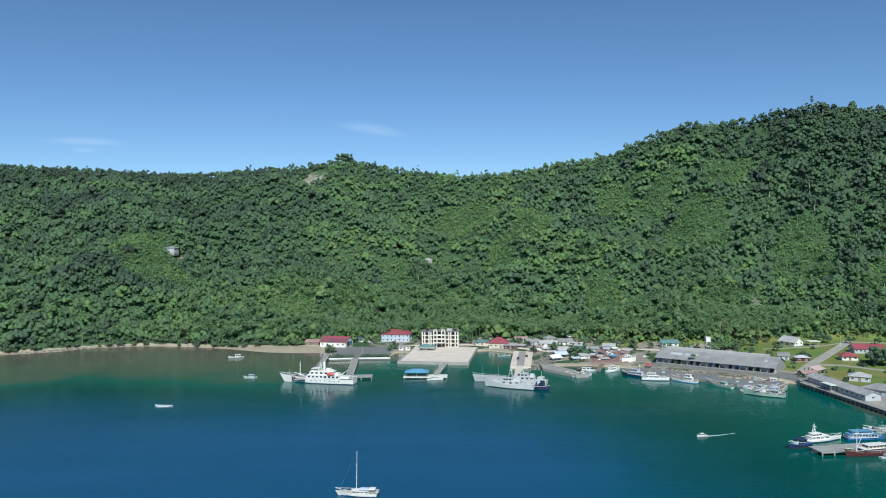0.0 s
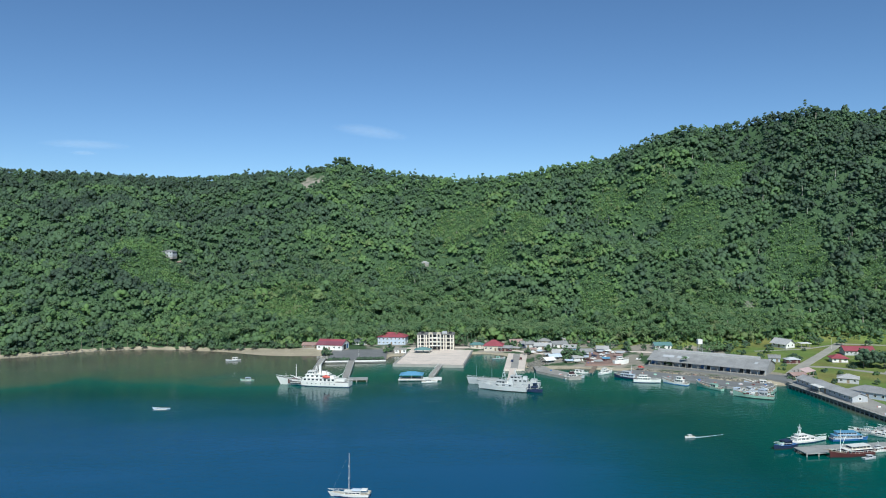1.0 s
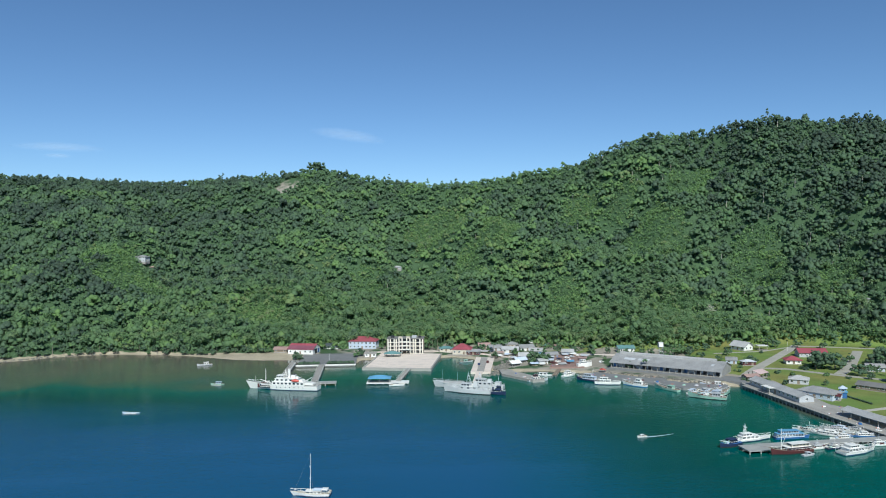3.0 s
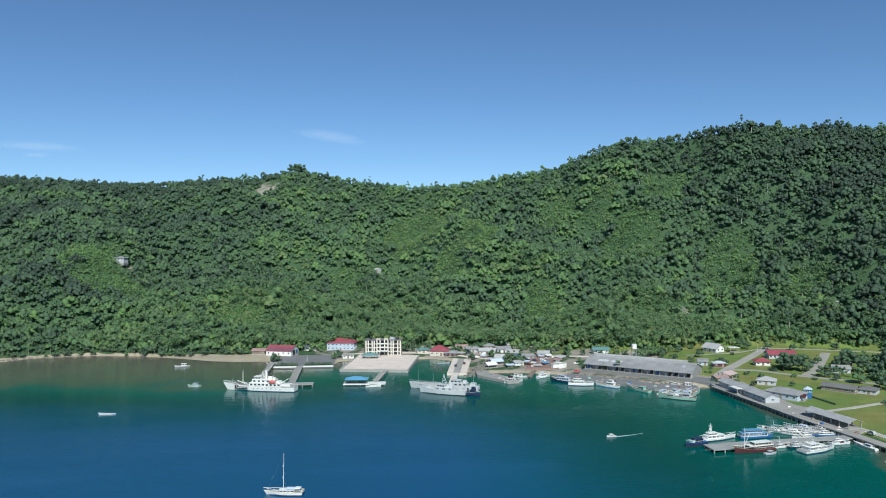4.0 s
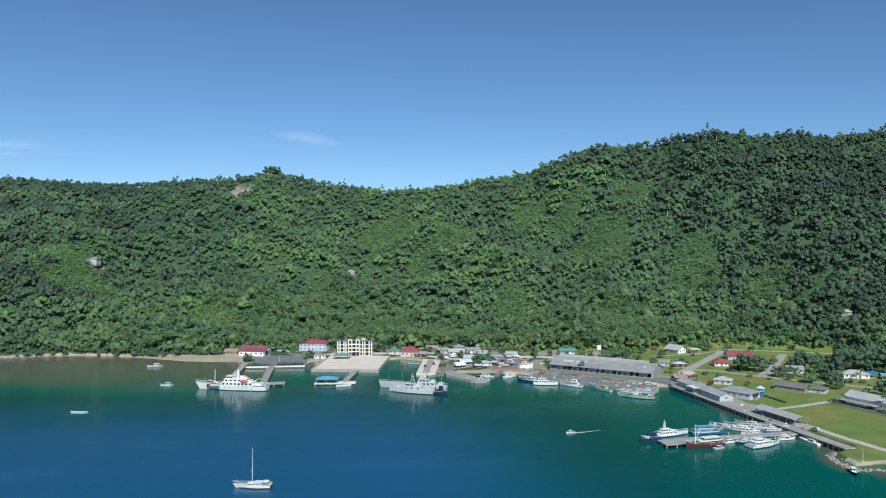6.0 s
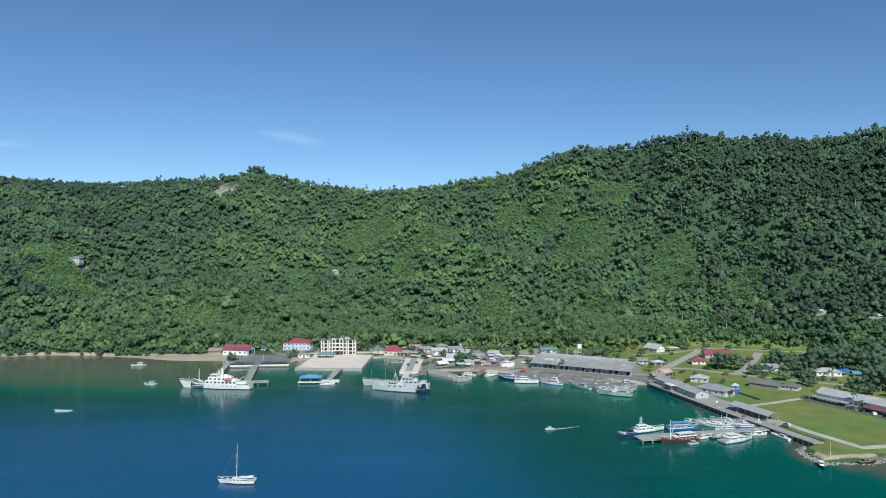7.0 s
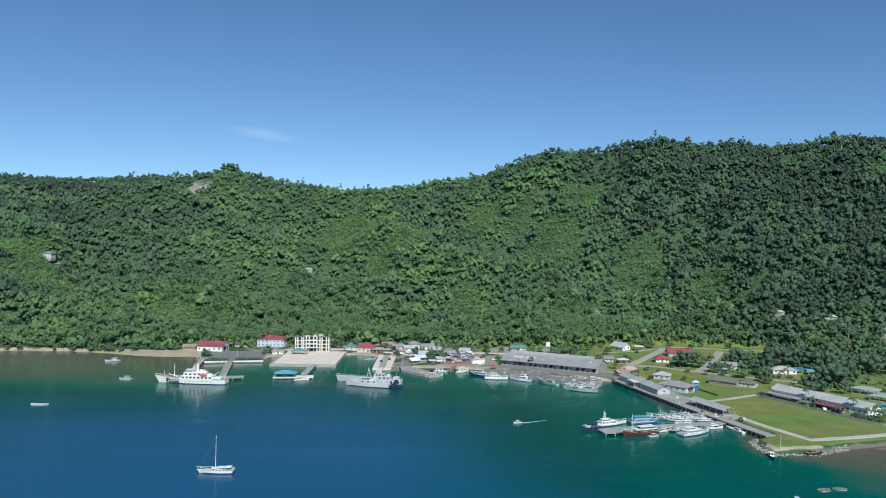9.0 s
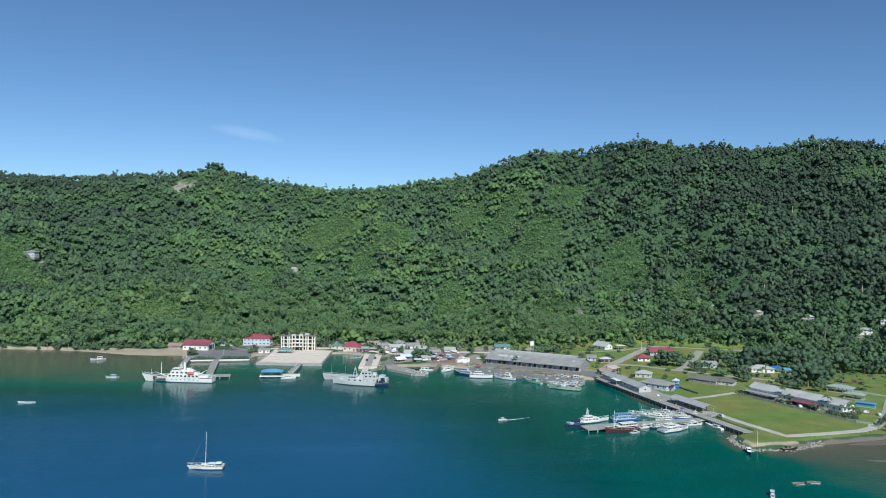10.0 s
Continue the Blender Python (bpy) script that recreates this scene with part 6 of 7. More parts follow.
for x, y, hd, L, lab, hm, rm in CRUISERS:
    vessel("cruiser", lab, "boat", x, y, hd, L, L * 0.24, 0.85, 0.6, hm, M_DECK, tiers=[(-L * 0.3, L * 0.16, L * 0.17, 0.85, 1.05, 5, M_WHITE), (-L * 0.22, L * 0.0, L * 0.13, 2.05, 0.6, 3, M_WHITE)],
           extras=[deck_clutter(int(x * 7 + y), L, L * 0.2, 0.9, 6)], masts=[(-L * 0.1, 2.7, 2.5, 0.07, [(1.5, 0.5)], M_WHITE)], roof_mat=rm, group="boats at the floating pier")
vessel("catamaran", "large white motor catamaran moored at the pier", "boat", 201, 293, 18, 19, 6.0, 1.3, 0.7, M_WHITE, M_DECK, band=M_NAVY, stern=0.95,
       tiers=[(-7.0, 3.4, 4.8, 1.3, 1.4, 6, M_WHITE), (-5.5, -0.5, 3.6, 2.85, 1.0, 4, M_WHITE)], masts=[(-3, 3.9, 2.5, 0.08, [(1.6, 0.8)], M_WHITE)])
vessel("rigid_inflatable", "long white inflatable boat beside the jetty", "boat", 226.0, 297, 102, 12.5, 2.6, 0.9, 0.5, M_WHITE, M_WHITE, tiers=[(-3.5, 0, 1.3, 0.9, 0.9, 1, M_PLASTER)], rails=False)
vessel("fishing_boat", "small dark blue boat tied at the rocky tip", "boat", 217, 250.5, 250, 9, 2.4, 0.8, 0.7, M_NAVY, M_WHITE, tiers=[(-2, 1, 1.7, 0.8, 1.3, 2, M_WHITE)], rails=False)
vessel("fishing_boat", "beached dark work boat on the rocks", "boat", 240, 253, 8, 9, 2.6, 1.0, 0.5, M_RUBBER, M_WOOD, tiers=[(-2, 1, 1.8, 1.0, 1.0, 1, M_WOOD)], rails=False)
vessel("outrigger_canoe", "small dark outrigger canoe on the shallows", "canoe", 211, 206, 5, 5.5, 0.9, 0.5, 0.3, M_WOOD, M_WOOD, rails=False, extras=[outrigger(5.5, 1.4, mat=M_PLASTER)])
vessel("outrigger_canoe", "small dark outrigger canoe on the shallows", "canoe", 218.5, 206.5, 170, 5.5, 0.9, 0.5, 0.3, M_WOOD, M_WOOD, rails=False, extras=[outrigger(5.5, 1.4, mat=M_PLASTER)])
vessel("fishing_boat", "small pale boat off the tip", "boat", 191.5, 194.5, 60, 7, 1.8, 0.7, 0.5, M_WHITE, M_WOOD, tiers=[(-1.5, 1, 1.3, 0.7, 1.2, 1, M_BLUEWALL)], masts=[(1.2, 0.7, 3.4, 0.06, [], M_WOOD)], rails=False)

# ---- trees and vehicles ----


def broadleaf(seed, spread=1.0, base_tint=0.35):
    """A tree ten metres tall: tapered trunk, limbs and a crown of many ragged leaf clumps."""
    rng = np.random.RandomState(seed)
    t = new("tree")
    tr = Shape()
    tr.tube((0, 0, -0.6), (0.15, 0.1, 2.2), 0.34, 0.26).tube((0.15, 0.1, 2.2), (0.1, 0.0, 5.5), 0.26, 0.16)
    for k in range(6):
        a = k * 1.05 + rng.uniform(-0.3, 0.3)
        r = rng.uniform(2.0, 3.2) * spread
        tr.tube((0.12, 0.05, rng.uniform(2.2, 4.2)), (r * math.cos(a), r * math.sin(a), rng.uniform(5.2, 7.5)), 0.14, 0.05, 5)
    part("trunk", tr, M_BARK, t, "grey-brown trunk with spreading limbs")
    c, r, ti = [], [], []
    for k in range(24):
        a, u = k * 2.4 + rng.uniform(-0.3, 0.3), math.sqrt((k + 0.3) / 24)
        top = 8.9 - 3.4 * u ** 2 + 0.8 * math.sin(3 * a + seed)
        k2 = 3.6 * u * spread * (1 + 0.22 * math.sin(2 * a + seed * 1.7))
        c.append((k2 * math.cos(a), k2 * math.sin(a), top * rng.uniform(0.42, 1.0)))
        r.append(rng.uniform(0.85, 1.7))
        ti.append(np.clip(base_tint + rng.normal(0, 0.06), 0, 1))
    c, r, ti = np.array(c), np.array(r), np.array(ti)
    v1, f1 = clumps(c, r, 0.85, rng, rag=0.22)
    v2, f2, t2 = sprays(c, r, ti, 14, rng, 0.6)
    cr = new("crown", mesh_from("crown", np.concatenate([v1, v2]), np.concatenate([f1, f2 + len(v1)]), [M_LEAF], tint=np.concatenate([np.repeat(ti, 12), t2]), smooth=len(f1)))
    cr.parent = t
    return t


def frond_fan(rng, n, length, droop):
    v, f = [], []
    for k in range(n):
        a = k * 6.2832 / n + rng.uniform(-0.2, 0.2)
        el = rng.uniform(-0.2, 0.9)
        d = np.array([math.cos(a), math.sin(a)])
        s = np.array([-d[1], d[0]])
        pts, z, r = [], 0.0, 0.0
        for i in range(5):
            u = i / 4
            r = length * u * math.cos(el) * (1 - 0.12 * u)
            z = length * u * math.sin(el) - droop * length * u * u
            w = (0.12, 0.62, 0.7, 0.5, 0.04)[i] * length / 4.2
            b = len(v)
            v += [(*(d * r + s * w), z - 0.22 * w), (*(d * r), z + 0.05), (*(d * r - s * w), z - 0.22 * w)]
            if i:
                f += [(b - 3, b - 2, b + 1, b), (b - 2, b - 1, b + 2, b + 1)]
    return v, f


def palm(seed, tall=11.0):
    rng = np.random.RandomState(seed)
    t = new("palm_tree")
    sh = Shape()
    lean = rng.uniform(-0.9, 0.9, 2)
    pts = [(lean[0] * u * u, lean[1] * u * u, -0.5 + (tall + 0.5) * u) for u in np.linspace(0, 1, 5)]
    for i in range(4):
        sh.tube(pts[i], pts[i + 1], 0.26 - 0.035 * i, 0.225 - 0.035 * i)
    part("trunk", sh, M_BARK, t, "slender ringed palm trunk")
    v, f = frond_fan(rng, 17, 4.6, 0.62)
    v = np.array(v) + np.array(pts[-1])
    cr = new("crown", mesh_from("crown", v, np.array(f), [M_PALM], tint=np.clip(rng.normal(0.4, 0.12, len(v)), 0, 1)))
    cr.parent = t
    return t


PROTO = [tagged(broadleaf(31 + i, (1.0, 1.2, 0.9, 1.35)[i], (0.28, 0.38, 0.52, 0.25)[i]), lab, "tree") for i, lab in enumerate(
    ("dense dark green broadleaf tree", "rounded mid-green tree beside the buildings", "bright green young tree", "large spreading dark rain tree"))]
PINE = tagged(broadleaf(37, 0.42, 0.10), "tall narrow dark green tree beside the hall", "tree")
PALMS = [tagged(palm(51 + i, (11, 13.5, 9)[i]), "tall coconut palm with drooping fronds", "palm") for i in range(3)]
USED = set()


def plant(protos, x, y, scale, turn, z=None):
    ob = protos[int(turn * 7 + x) % len(protos)] if len(protos) > 1 else protos[0]
    m = pose(x, y, (ground_z(x, y) if z is None else z) - 0.1, 0, 0, turn * 57) @ Matrix.Scale(scale, 4)
    if ob.name in USED:
        return copy_thing(ob, m)
    USED.add(ob.name)
    ob.matrix_world = m
    return ob


rng = random.Random(8)


def grove(protos, spots, lo, hi, z=None):
    for x, y in spots:
        plant(protos, x, y, rng.uniform(lo, hi), rng.uniform(0, 6), z)


# by the quay and plaza
grove([PROTO[0]], [(-90, 565), (-86, 560)], 0.75, 0.9)
grove(PROTO[:3], [(-42, 566), (-39, 574), (-24, 606), (-18, 600), (-60, 612), (15, 604), (22, 598), (-66, 604)], 0.6, 0.95)
grove(PROTO[:3], [(60, 588), (66, 584), (70, 600), (92, 521), (96, 528), (104, 535), (110, 567), (98, 560), (122, 572), (101, 545), (136, 573), (148, 566)], 0.7, 1.05)
grove(PALMS, [(17, 597), (20, 604), (12, 603), (24, 608), (-20, 610), (-10, 604), (-66, 624), (-52, 626), (70, 578), (78, 588), (82, 594), (64, 610)], 0.7, 1.0)
# along the back of the beach
erng = random.Random(29)
for k in range(74):
    x = -430 + 4.4 * k + erng.uniform(-1.6, 1.6)
    y = float(np.interp(x, FOOT_X, FOOT_Y)) + erng.uniform(-4.5, 3.0)
    if x < -116:
        plant(PALMS if k % 4 == 1 else [PROTO[(0, 1, 2)[k % 3]]], x, y, erng.uniform(0.6, 1.0), erng.uniform(0, 6))
# by the market shed and lawns
grove(PALMS, [(166, 481)], 0.75, 0.85, 2.7)
grove([PROTO[1]], [(99, 531), (103, 527), (95, 534)], 1.05, 1.3)
grove([PROTO[2]], [(209, 543), (214, 546), (204, 546), (219, 549)], 1.3, 1.6)
grove(PROTO[:3], [(150, 530), (160, 560), (196, 530), (203, 536), (214, 530), (225, 528), (158, 490), (250, 500), (254, 503), (232, 515), (212, 545), (240, 560)], 0.5, 0.9)
grove([PROTO[3]], [(284, 477), (296, 474), (290, 481)], 1.0, 1.2)
grove([PROTO[3]], [(336, 486), (328, 478), (336, 467)], 0.95, 1.3)
grove([PROTO[3]], [(349, 388), (353, 399), (367, 408), (378, 412)], 1.35, 1.7)
grove([PINE], [(344.6, 454), (342, 451)], 1.2, 1.6)
grove([PROTO[0]], [(311, 272), (315, 270.5), (320, 272.5), (325, 271)], 0.5, 0.7)
grove([PROTO[3]], [(-150, 1086), (-143, 1088)], 1.3, 1.6)
grove(PROTO, [(300, 440), (312, 432), (326, 436), (316, 420), (350, 392), (338, 380), (346, 372),
              (330, 384), (322, 392), (314, 410), (300, 452), (312, 456)], 0.65, 1.1)
grove(PROTO, [(378, 450), (390, 446), (404, 438), (386, 470), (370, 466), (360, 492), (382, 500), (396, 486),
              (410, 466), (424, 446), (436, 430), (402, 500), (372, 520), (356, 520)], 0.8, 1.25)
grove(PALMS, [(306, 452), (316, 446), (335, 438), (346, 436), (352, 376), (366, 376), (300, 346), (311, 318), (320, 310), (376, 386), (390, 392), (402, 394), (360, 460)], 0.65, 0.95)
grove(PROTO[:3], [(312, 282), (318, 286), (324, 290), (330, 296), (316, 312), (323, 308), (296, 340), (304, 322), (262, 425), (236, 425), (256, 455)], 0.32, 0.6)
grove(PROTO[:3], [(322, 500), (336, 560), (318, 566), (302, 570), (352, 572), (372, 560), (300, 580), (276, 578), (256, 574)], 0.7, 1.1)


def town_trees(count, box, keep, lo, hi, seed, protos):
    """Trees scattered over a stretch of the town, clear of buildings and roads."""
    r = random.Random(seed)
    done = 0
    while done < count:
        x, y = r.uniform(box[0], box[2]), r.uniform(box[1], box[3])
        if not keep(x, y) or any(math.hypot(x - a, y - b) < c for a, b, c in FOOTPRINTS) or any(near_line(x, y, l) < 5 for l in ROAD_LINES):
            continue
        plant(protos, x, y, r.uniform(lo, hi), r.uniform(0, 6))
        done += 1


def near_line(x, y, line):
    best = 1e9
    for (ax, ay), (bx, by) in zip(line, line[1:]):
        dx, dy = bx - ax, by - ay
        t = min(1, max(0, ((x - ax) * dx + (y - ay) * dy) / (dx * dx + dy * dy)))
        best = min(best, math.hypot(x - ax - t * dx, y - ay - t * dy))
    return best


BUSHES = []


def scrub(count, box, keep, seed):
    """Picks places for low bushes, clear of buildings and roads."""
    r = random.Random(seed)
    done = 0
    while done < count:
        x, y = r.uniform(box[0], box[2]), r.uniform(box[1], box[3])
        if keep(x, y) and not any(math.hypot(x - a, y - b) < c * 0.9 for a, b, c in FOOTPRINTS) and all(near_line(x, y, l) > 4 for l in ROAD_LINES):
            for k in range(r.randint(2, 5)):
                BUSHES.append((x + r.uniform(-1.3, 1.3), y + r.uniform(-1.3, 1.3), r.uniform(0.7, 1.5)))
            done += 1


ROAD_LINES = [[(246, 484), (264, 479), (287, 455), (330, 420), (362, 392), (382, 352)], [(290, 458), (310, 480), (338, 520), (356, 546)], [(246, 484), (301, 550), (322, 576)]]
town_trees(92, (296, 360, 450, 500), lambda x, y: y > 640 - 0.75 * x and x + y > 735 and not (x > 384 and y < 436 and x + y < 860) and not (0.625 < (x - 15) / (y + 64) < 0.72 and y < 462) and not (x < 352 and y > 450) and not (334 < x < 384 and 404 < y < 446) and not (338 < x < 374 and y < 385) and not (x > 368 and y < 432 and math.sin(x * 1.7 + y) < 0.9), 0.95, 1.7, 3, PROTO)
town_trees(24, (296, 360, 440, 480), lambda x, y: x + y > 735, 0.7, 0.95, 4, PALMS)
town_trees(34, (60, 515, 150, 620), lambda x, y: (y > 560 or (x < 112 and x + y > 610)) and not (106 < x < 142 and 566 < y < 592), 0.5, 0.95, 5, PROTO[:3])
town_trees(14, (-60, 590, 60, 622), lambda x, y: y > 598, 0.6, 0.95, 6, PROTO[:3])
town_trees(16, (140, 535, 250, 562), lambda x, y: x + y > 700, 0.55, 0.9, 7, PROTO[:3])
scrub(34, (215, 440, 300, 580), lambda x, y: math.sin(x * 0.37) * math.cos(y * 0.29) > 0.35, 9)

scrub(44, (326, 300, 445, 470), lambda x, y: x + y > 690 and (x > 345 or y > 395), 13)
town_trees(8, (286, 300, 330, 375), lambda x, y: abs((x - 291) * 0.943 + (y - 369) * 0.33) < 2.5, 0.4, 0.6, 14, PALMS)
scrub(38, (286, 300, 330, 375), lambda x, y: abs((x - 289) * 0.943 + (y - 369) * 0.33) < 2.4, 12)

bush = np.array(BUSHES)
brng = np.random.RandomState(91)
bc = np.column_stack([bush[:, 0], bush[:, 1], height(bush[:, 0], bush[:, 1]) + bush[:, 2] * 0.5])
bt = np.clip(brng.normal(0.32, 0.14, len(bush)), 0.05, 0.8)
v1, f1 = clumps(bc, bush[:, 2] * 0.8, 0.9, brng, OCT, OCT_F)
v2, f2, t2 = sprays(bc, bush[:, 2], bt, 26, brng)
tagged(new("bushes", mesh_from("bushes", np.concatenate([v1, v2]), np.concatenate([f1, f2 + len(v1)]), [M_LEAF], tint=np.concatenate([np.repeat(bt, 6), t2]))),
       "low green bushes on the lawns and beside the fence", "bushes", kind="stuff")


def car(x, y, rot, paint, label):
    c = thing("car", label, "car", x, y, None, rot, "parked cars")
    prof = [(-2.1, 0.35), (2.1, 0.35), (2.1, 0.85), (1.0, 0.98), (0.45, 1.48), (-1.2, 1.5), (-2.0, 0.98)]
    sh = Shape().loft([[(a, s * 0.85, b) for a, b in prof] for s in (-1, 1)])
    part("body", sh, paint, c)
    for s in (-1, 1):
        part("window", Shape().loft([[(a, s * 0.85, b) for a, b in ((-1.6, 1.02), (0.75, 1.02), (0.38, 1.4), (-1.1, 1.42))], [(a, s * 0.88, b) for a, b in ((-1.6, 1.02), (0.75, 1.02), (0.38, 1.4), (-1.1, 1.42))]]), M_GLASS, c)
        for a in (-1.3, 1.35):
            w = part("wheel", Shape().tube((a, s * 0.7, 0.32), (a, s * 0.9, 0.32), 0.32, n=10), M_RUBBER, c, "black rubber wheel")
            part("rim", Shape().tube((a, s * 0.9, 0.32), (a, s * 0.92, 0.32), 0.18, n=8), M_STEEL, w)
    return c


def lift_to(ob, z):
    ob.location.z = z
    return ob


def tarp_shelter(x, y, w, d, rot, mat, label):
    """A sagging tarpaulin over four thin poles, with goods below."""
    t = thing("tarp_shelter", label, "shelter", x, y, None, rot, "shelters on the waterfront")
    for sx in (-1, 1):
        for sy in (-1, 1):
            part("pole", Shape().tube((sx * w / 2, sy * d / 2, -0.4), (sx * w / 2, sy * d / 2, 2.2 + 0.3 * sy), 0.06), M_WOOD, t)
    rows = [[(-w / 2 - 0.3 + (w + 0.6) * i / 4, yy, 2.22 + 0.3 * yy / (d / 2) - 0.22 * math.sin(i * 0.785)) for i in range(5)] for yy in (-d / 2 - 0.2, 0.0, d / 2 + 0.2)]
    v = [p for r in rows for p in r] + [(p[0], p[1], p[2] - 0.05) for r in rows for p in r]
    f = [(5 * j + i, 5 * j + i + 1, 5 * j + i + 6, 5 * j + i + 5) for j in range(2) for i in range(4)]
    f += [tuple(15 + k for k in q[::-1]) for q in f]
    rim = [0, 1, 2, 3, 4, 9, 14, 13, 12, 11, 10, 5]
    f += [(rim[(k + 1) % 12], rim[k], rim[k] + 15, rim[(k + 1) % 12] + 15) for k in range(12)]
    part("tarpaulin", Shape().add(v, f), mat, t)
    part("crate_stack", Shape().box(-w * 0.3, -d * 0.2, 0, 0.1, d * 0.2, 1.0).box(0.3, -d * 0.3, 0, w * 0.35, 0.1, 0.7), M_WOOD, t, "stacked wooden crates")


trng = random.Random(44)
for k, (tx, ty) in enumerate(((72, 556), (79, 561), (86, 566), (93, 558), (75, 571), (82, 545), (88, 538), (96, 552), (102, 557), (107, 562), (118, 561), (124, 554), (131, 556), (108, 531), (114, 512), (122, 522), (134, 534), (138, 545), (100, 514), (94, 516), (62, 577), (116, 603), (127, 600), (100, 601))):
    tm, tl = ((M_WHITE, "white tarpaulin shelter over crates"), (M_BLUEWALL, "pale blue tarpaulin shelter over crates"), (M_ZINCLIGHT, "pale sheet lean-to over crates"), (M_SKYBLUE, "blue tarpaulin shelter over crates"), (M_RUST, "rusty sheet lean-to over crates"), (M_PLASTER, "grey tarpaulin shelter over crates"))[k % 6]
    tarp_shelter(tx, ty, trng.uniform(3.5, 6.5), trng.uniform(3, 4.5), trng.uniform(-40, 40), tm, tl)

lift_to(car(53.2, 520, 82, M_NAVY, "dark car parked on the landing ramp"), 1.76)
lift_to(car(60.5, 530, 82, M_BRICK, "dark red car parked on the landing ramp"), 1.76)
for cx_, cy_, cm, lab in ((108, 518, M_BRICK, "red car parked in the boatyard"), (113, 524, M_WHITE, "white car parked in the boatyard"), (119, 516, M_BRICK, "red car parked in the boatyard"),
                          (116, 535, M_NAVY, "dark car parked in the boatyard"), (123, 540, M_WHITE, "white car parked in the boatyard"), (111, 540, M_NAVY, "dark car parked in the boatyard"),
                          (128, 545, M_PLASTER, "grey car parked in the boatyard"), (121, 529, M_PLASTER, "grey car parked in the boatyard"), (134, 550, M_WHITE, "white car parked in the boatyard")):
    lift_to(car(cx_, cy_, 10 + cx_ * 3, cm, lab), 2.3)
car(145, 520, 40, M_WHITE, "white car parked beside the shed")
lift_to(car(137, 484, -35, M_ORANGE, "red car parked on the fishing quay"), 2.75)
lift_to(car(237, 309, 100, M_PLASTER, "grey car beside the field"), 2.75)
for cx_, cy_, cm, lab in ((301, 330, M_WHITE, "white van parked before the white block"), (304, 322, M_NAVY, "dark car parked before the white block"), (308, 313, M_BLUE, "blue car parked before the white block"), (312, 306, M_WHITE, "white car at the end of the white block"), (334, 306, M_PLASTER, "grey car beside the corner road"), (296, 344, M_BRICK, "red car parked before the white block")):
    car(cx_, cy_, cx_ * 11, cm, lab)
for cx_, cy_, cm, lab in ((324, 484, M_WHITE, "white car in the tarmac yard"), (329, 489, M_NAVY, "dark car in the tarmac yard"), (334, 487, M_BRICK, "red car in the tarmac yard"), (339, 499, M_PLASTER, "grey car in the tarmac yard")):
    lift_to(car(cx_, cy_, 40, cm, lab), 2.98)
car(326, 316, 30, M_BLUE, "blue car by the white block")
car(331, 312, 30, M_WHITE, "white van by the white block")


def pole(x, y, h, label, z=None):
    p = thing("flagpole", label, "pole", x, y, z)
    part("shaft", Shape().tube((0, 0, -0.5), (0, 0, h), 0.12, 0.07), M_WHITE, p)
    part("finial", Shape().tube((0, 0, h), (0, 0, h + 0.25), 0.14, 0.02), M_STEEL, p)


pole(-62, 552, 5.5, "white flagpole on the quay yard", 1.6)
pole(226.7, 258.5, 6.8, "white pole on the rocky tip")
pole(302, 551, 8, "pale lamp pole beside the road")


# ---- far haze clouds and wake ----
def cloud(x, y, z, w, h, rot, label, seed):
    """A thin cirrus streak: a curved sheet of broken vapour."""
    m = bpy.data.materials.new("cirrus")
    m.use_nodes = True
    nt = m.node_tree
    p = nt.nodes["Principled BSDF"]
    p.inputs["Base Color"].default_value = (0.9, 0.9, 0.9, 1)
    p.inputs["Roughness"].default_value = 1
    tc = nt.nodes.new("ShaderNodeTexCoord")
    mp = nt.nodes.new("ShaderNodeMapping")
    mp.inputs["Scale"].default_value = (3.0, 9.0, 1.0)
    mp.inputs["Location"].default_value = (seed, 0, 0)
    n = nt.nodes.new("ShaderNodeTexNoise")
    n.inputs["Detail"].default_value = 6
    g = nt.nodes.new("ShaderNodeTexGradient")
    g.gradient_type = "SPHERICAL"
    ctr = nt.nodes.new("ShaderNodeMapping")
    ctr.inputs["Location"].default_value = (-1, -1, 0)
    ctr.inputs["Scale"].default_value = (2, 2, 1)
    nt.links.new(tc.outputs["Generated"], mp.inputs[0])
    nt.links.new(mp.outputs[0], n.inputs["Vector"])
    nt.links.new(tc.outputs["Generated"], ctr.inputs[0])
    nt.links.new(ctr.outputs[0], g.inputs[0])
    mul = nt.nodes.new("ShaderNodeMath")
    mul.operation = "MULTIPLY"
    nt.links.new(n.outputs["Fac"], mul.inputs[0])
    nt.links.new(g.outputs["Fac"], mul.inputs[1])
    k = nt.nodes.new("ShaderNodeMath")
    k.operation = "MULTIPLY"
    k.inputs[1].default_value = 0.42
    nt.links.new(mul.outputs[0], k.inputs[0])
    nt.links.new(k.outputs[0], p.inputs["Alpha"])
    v, f = [], []
    for i in range(9):
        u = i / 8 - 0.5
        v += [(u * w, -h / 2, -0.12 * h * u * u), (u * w, h / 2, 0.12 * h * u * u)]
        if i:
            b = 2 * i
            f.append((b - 2, b, b + 1, b - 1))
    me = bpy.data.meshes.new("cloud")
    me.from_pydata(v, [], f)
    me.materials.append(m)
    ob = new("cloud", me)
    ob.matrix_world = pose(x, y, z, 90, rot, math.degrees(math.atan2(-x, y)))
    ob.visible_shadow = False
    tagged(ob, label, "cloud", kind="structure")


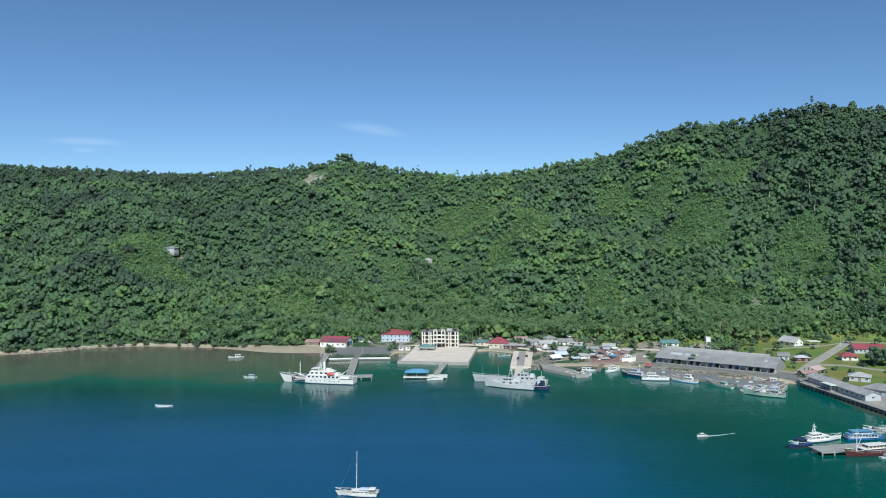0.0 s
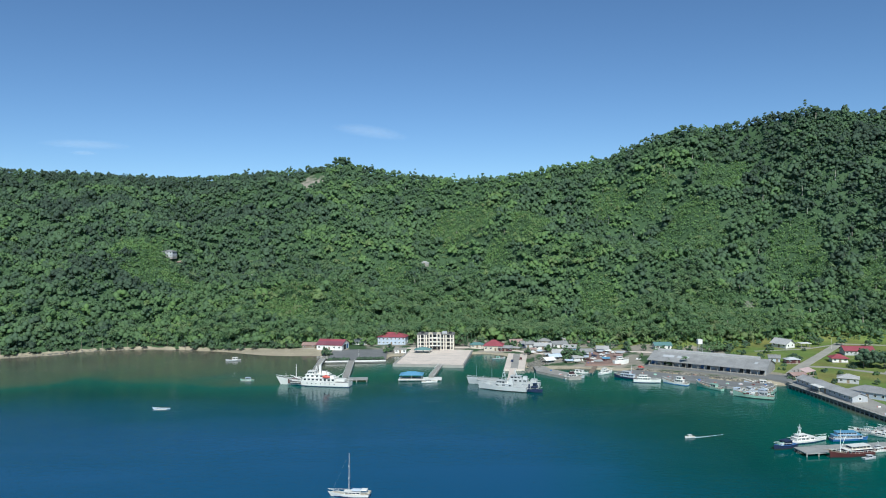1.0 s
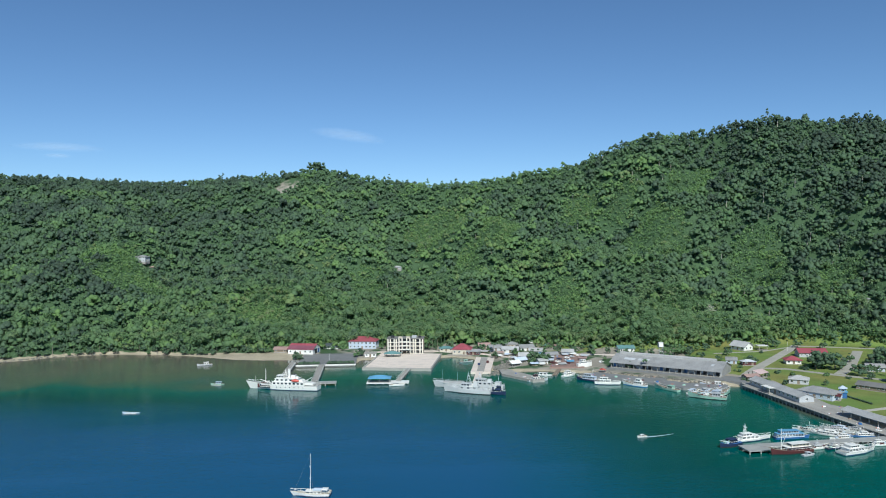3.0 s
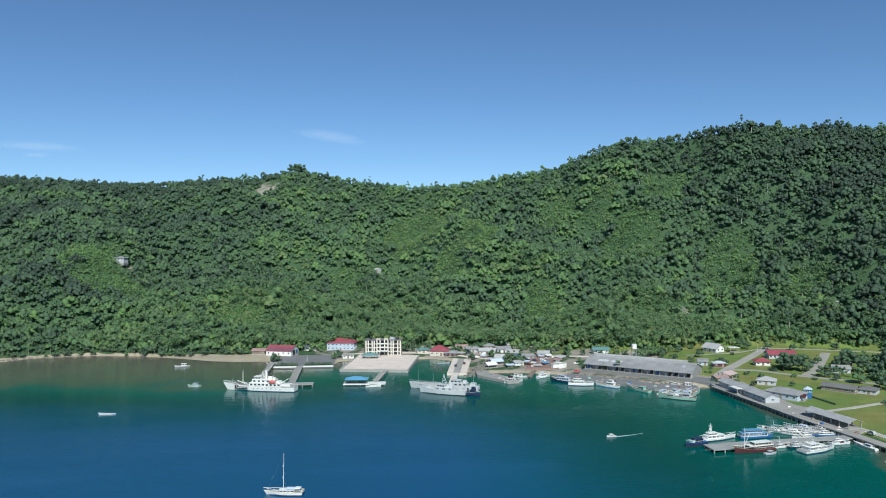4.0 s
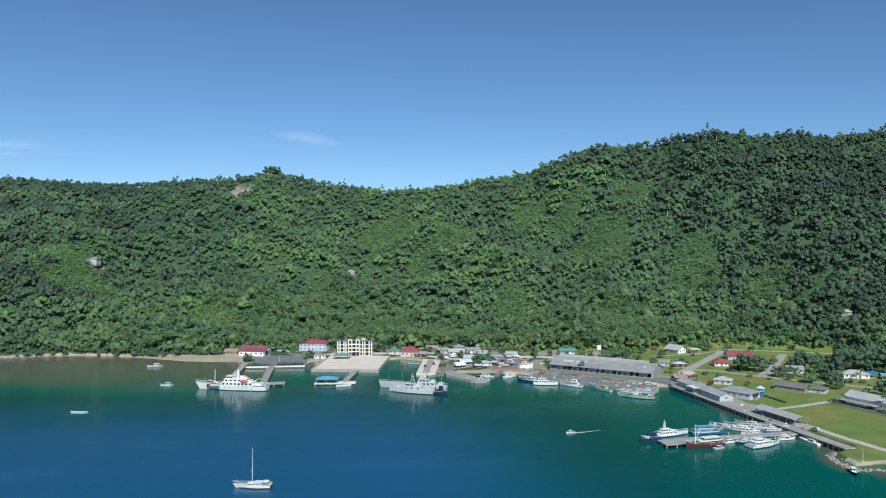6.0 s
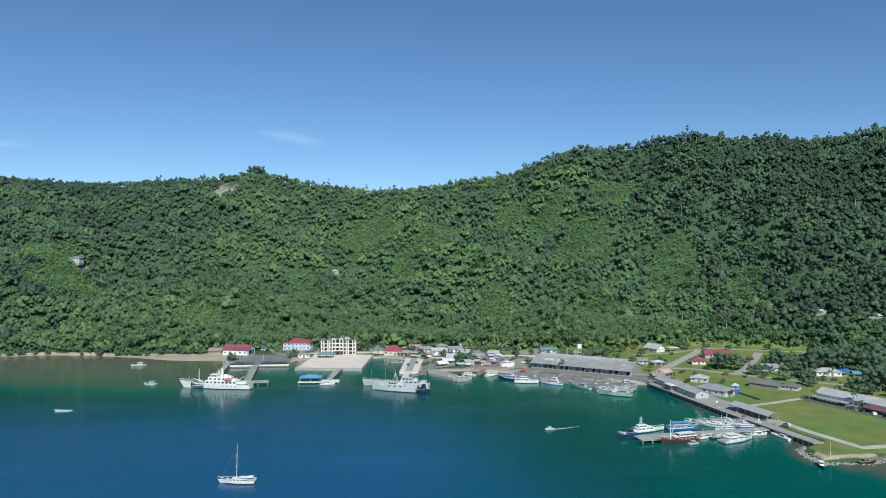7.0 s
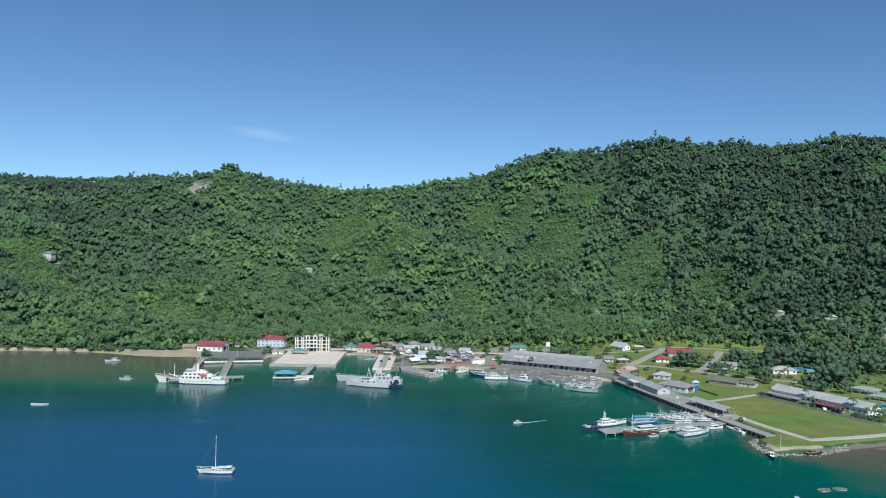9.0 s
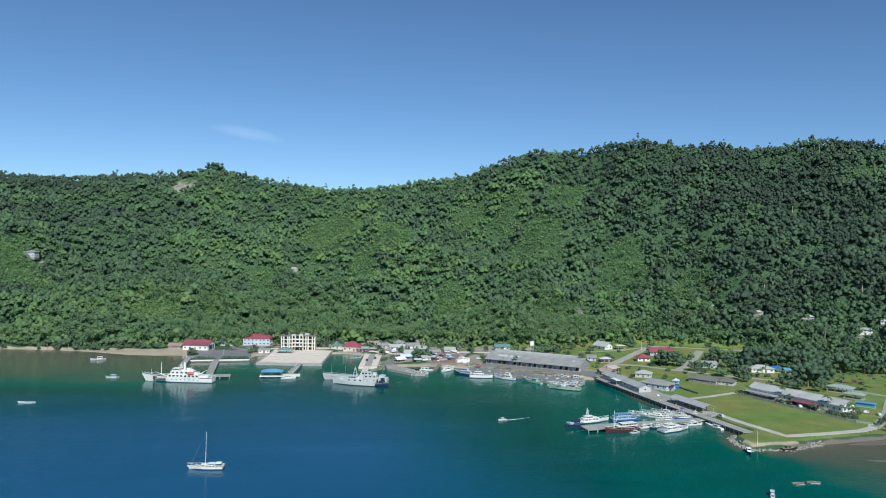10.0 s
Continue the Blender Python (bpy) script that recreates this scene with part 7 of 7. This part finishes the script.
cloud(-1900, 3900, 614, 520, 60, 0, "thin white cirrus streak low in the sky", 1)
cloud(-408, 4300, 724, 520, 90, 8, "faint slanting wisp of cirrus", 4)
cloud(-1915, 3900, 568, 160, 30, 0, "small faint cirrus wisp", 7)

M_FOAM = material("foam", (0.55, 0.62, 0.62), rough=0.6, var=0.3, scale=3)
wake = Shape()
ring = []
for i in range(12):
    u = i / 11
    x, y, w = 117.5 + 15 * u, 324.0 + 4.6 * u ** 1.3, 0.75
    ring.append([(x, y - w * (1 - u * 0.8), 0.0), (x, y + w * (1 - u * 0.8), 0.0), (x, y + w * 0.5 * (1 - u * 0.8), 0.03), (x, y - w * 0.5 * (1 - u * 0.8), 0.03)])
tagged(part("wake", wake.loft(ring), M_FOAM), "thin pale foam wake behind the speedboat", "foam", kind="structure")

def hedge(label, x0, y0, x1, y1, low, high, seed, z=None):
    """A row of overlapping leaf clumps with loose sprays over them."""
    r = np.random.RandomState(seed)
    t = thing("hedge", label, "hedge", 0, 0, 0)
    n = int(math.hypot(x1 - x0, y1 - y0) / 0.55)
    u = np.linspace(0, 1, n)
    x, y = x0 + (x1 - x0) * u + r.uniform(-0.25, 0.25, n), y0 + (y1 - y0) * u + r.uniform(-0.25, 0.25, n)
    size = r.uniform(low, high, n) * (0.8 + 0.35 * np.abs(np.sin(np.arange(n) * 0.45 + seed)))
    base = height(x, y) if z is None else np.full(n, z)
    c, tint = np.column_stack([x, y, base + size * 0.75]), np.clip(r.normal(0.14, 0.06, n), 0, 1)
    v1, f1 = clumps(c, size, 1.0, r, rag=0.25)
    v2, f2, t2 = sprays(c, size, tint, 8, r, 0.5)
    leaves = new("leaves", mesh_from("leaves", np.concatenate([v1, v2]), np.concatenate([f1, f2 + len(v1)]), [M_LEAF], tint=np.concatenate([np.repeat(tint, 12), t2]), smooth=len(f1)))
    leaves.parent = t


hedge("low dark clipped hedge crossing the lawn", 255, 399, 258, 373, 0.45, 0.7, 77)
hedge("row of dark shrubs behind the white sea wall", -82.5, 534.6, -68, 535.2, 0.9, 1.5, 78, 1.5)
hedge("row of dark shrubs behind the white sea wall", -61, 535.6, -41.5, 536.4, 0.9, 1.5, 79, 1.5)

# low white railing along the sea wall of the field
railing = thing("railing", "low pale concrete railing along the sea wall", "railing", 0, 0, 0)
rl = [(262, 266.6), (279, 268.6), (298, 271.6), (309, 276)]
for (ax, ay), (bx, by) in zip(rl, rl[1:]):
    n = max(2, int(math.hypot(bx - ax, by - ay) / 3))
    for i in range(n):
        px, py = ax + (bx - ax) * i / n, ay + (by - ay) * i / n
        pz = ground_z(px, py)
        part("post", Shape().box(px - 0.15, py - 0.15, pz - 0.4, px + 0.15, py + 0.15, pz + 0.75), M_PALECONC, railing)
    za, zb = ground_z(ax, ay), ground_z(bx, by)
    part("rail", Shape().tube((ax, ay, za + 0.7), (bx, by, zb + 0.7), 0.09), M_PALECONC, railing)
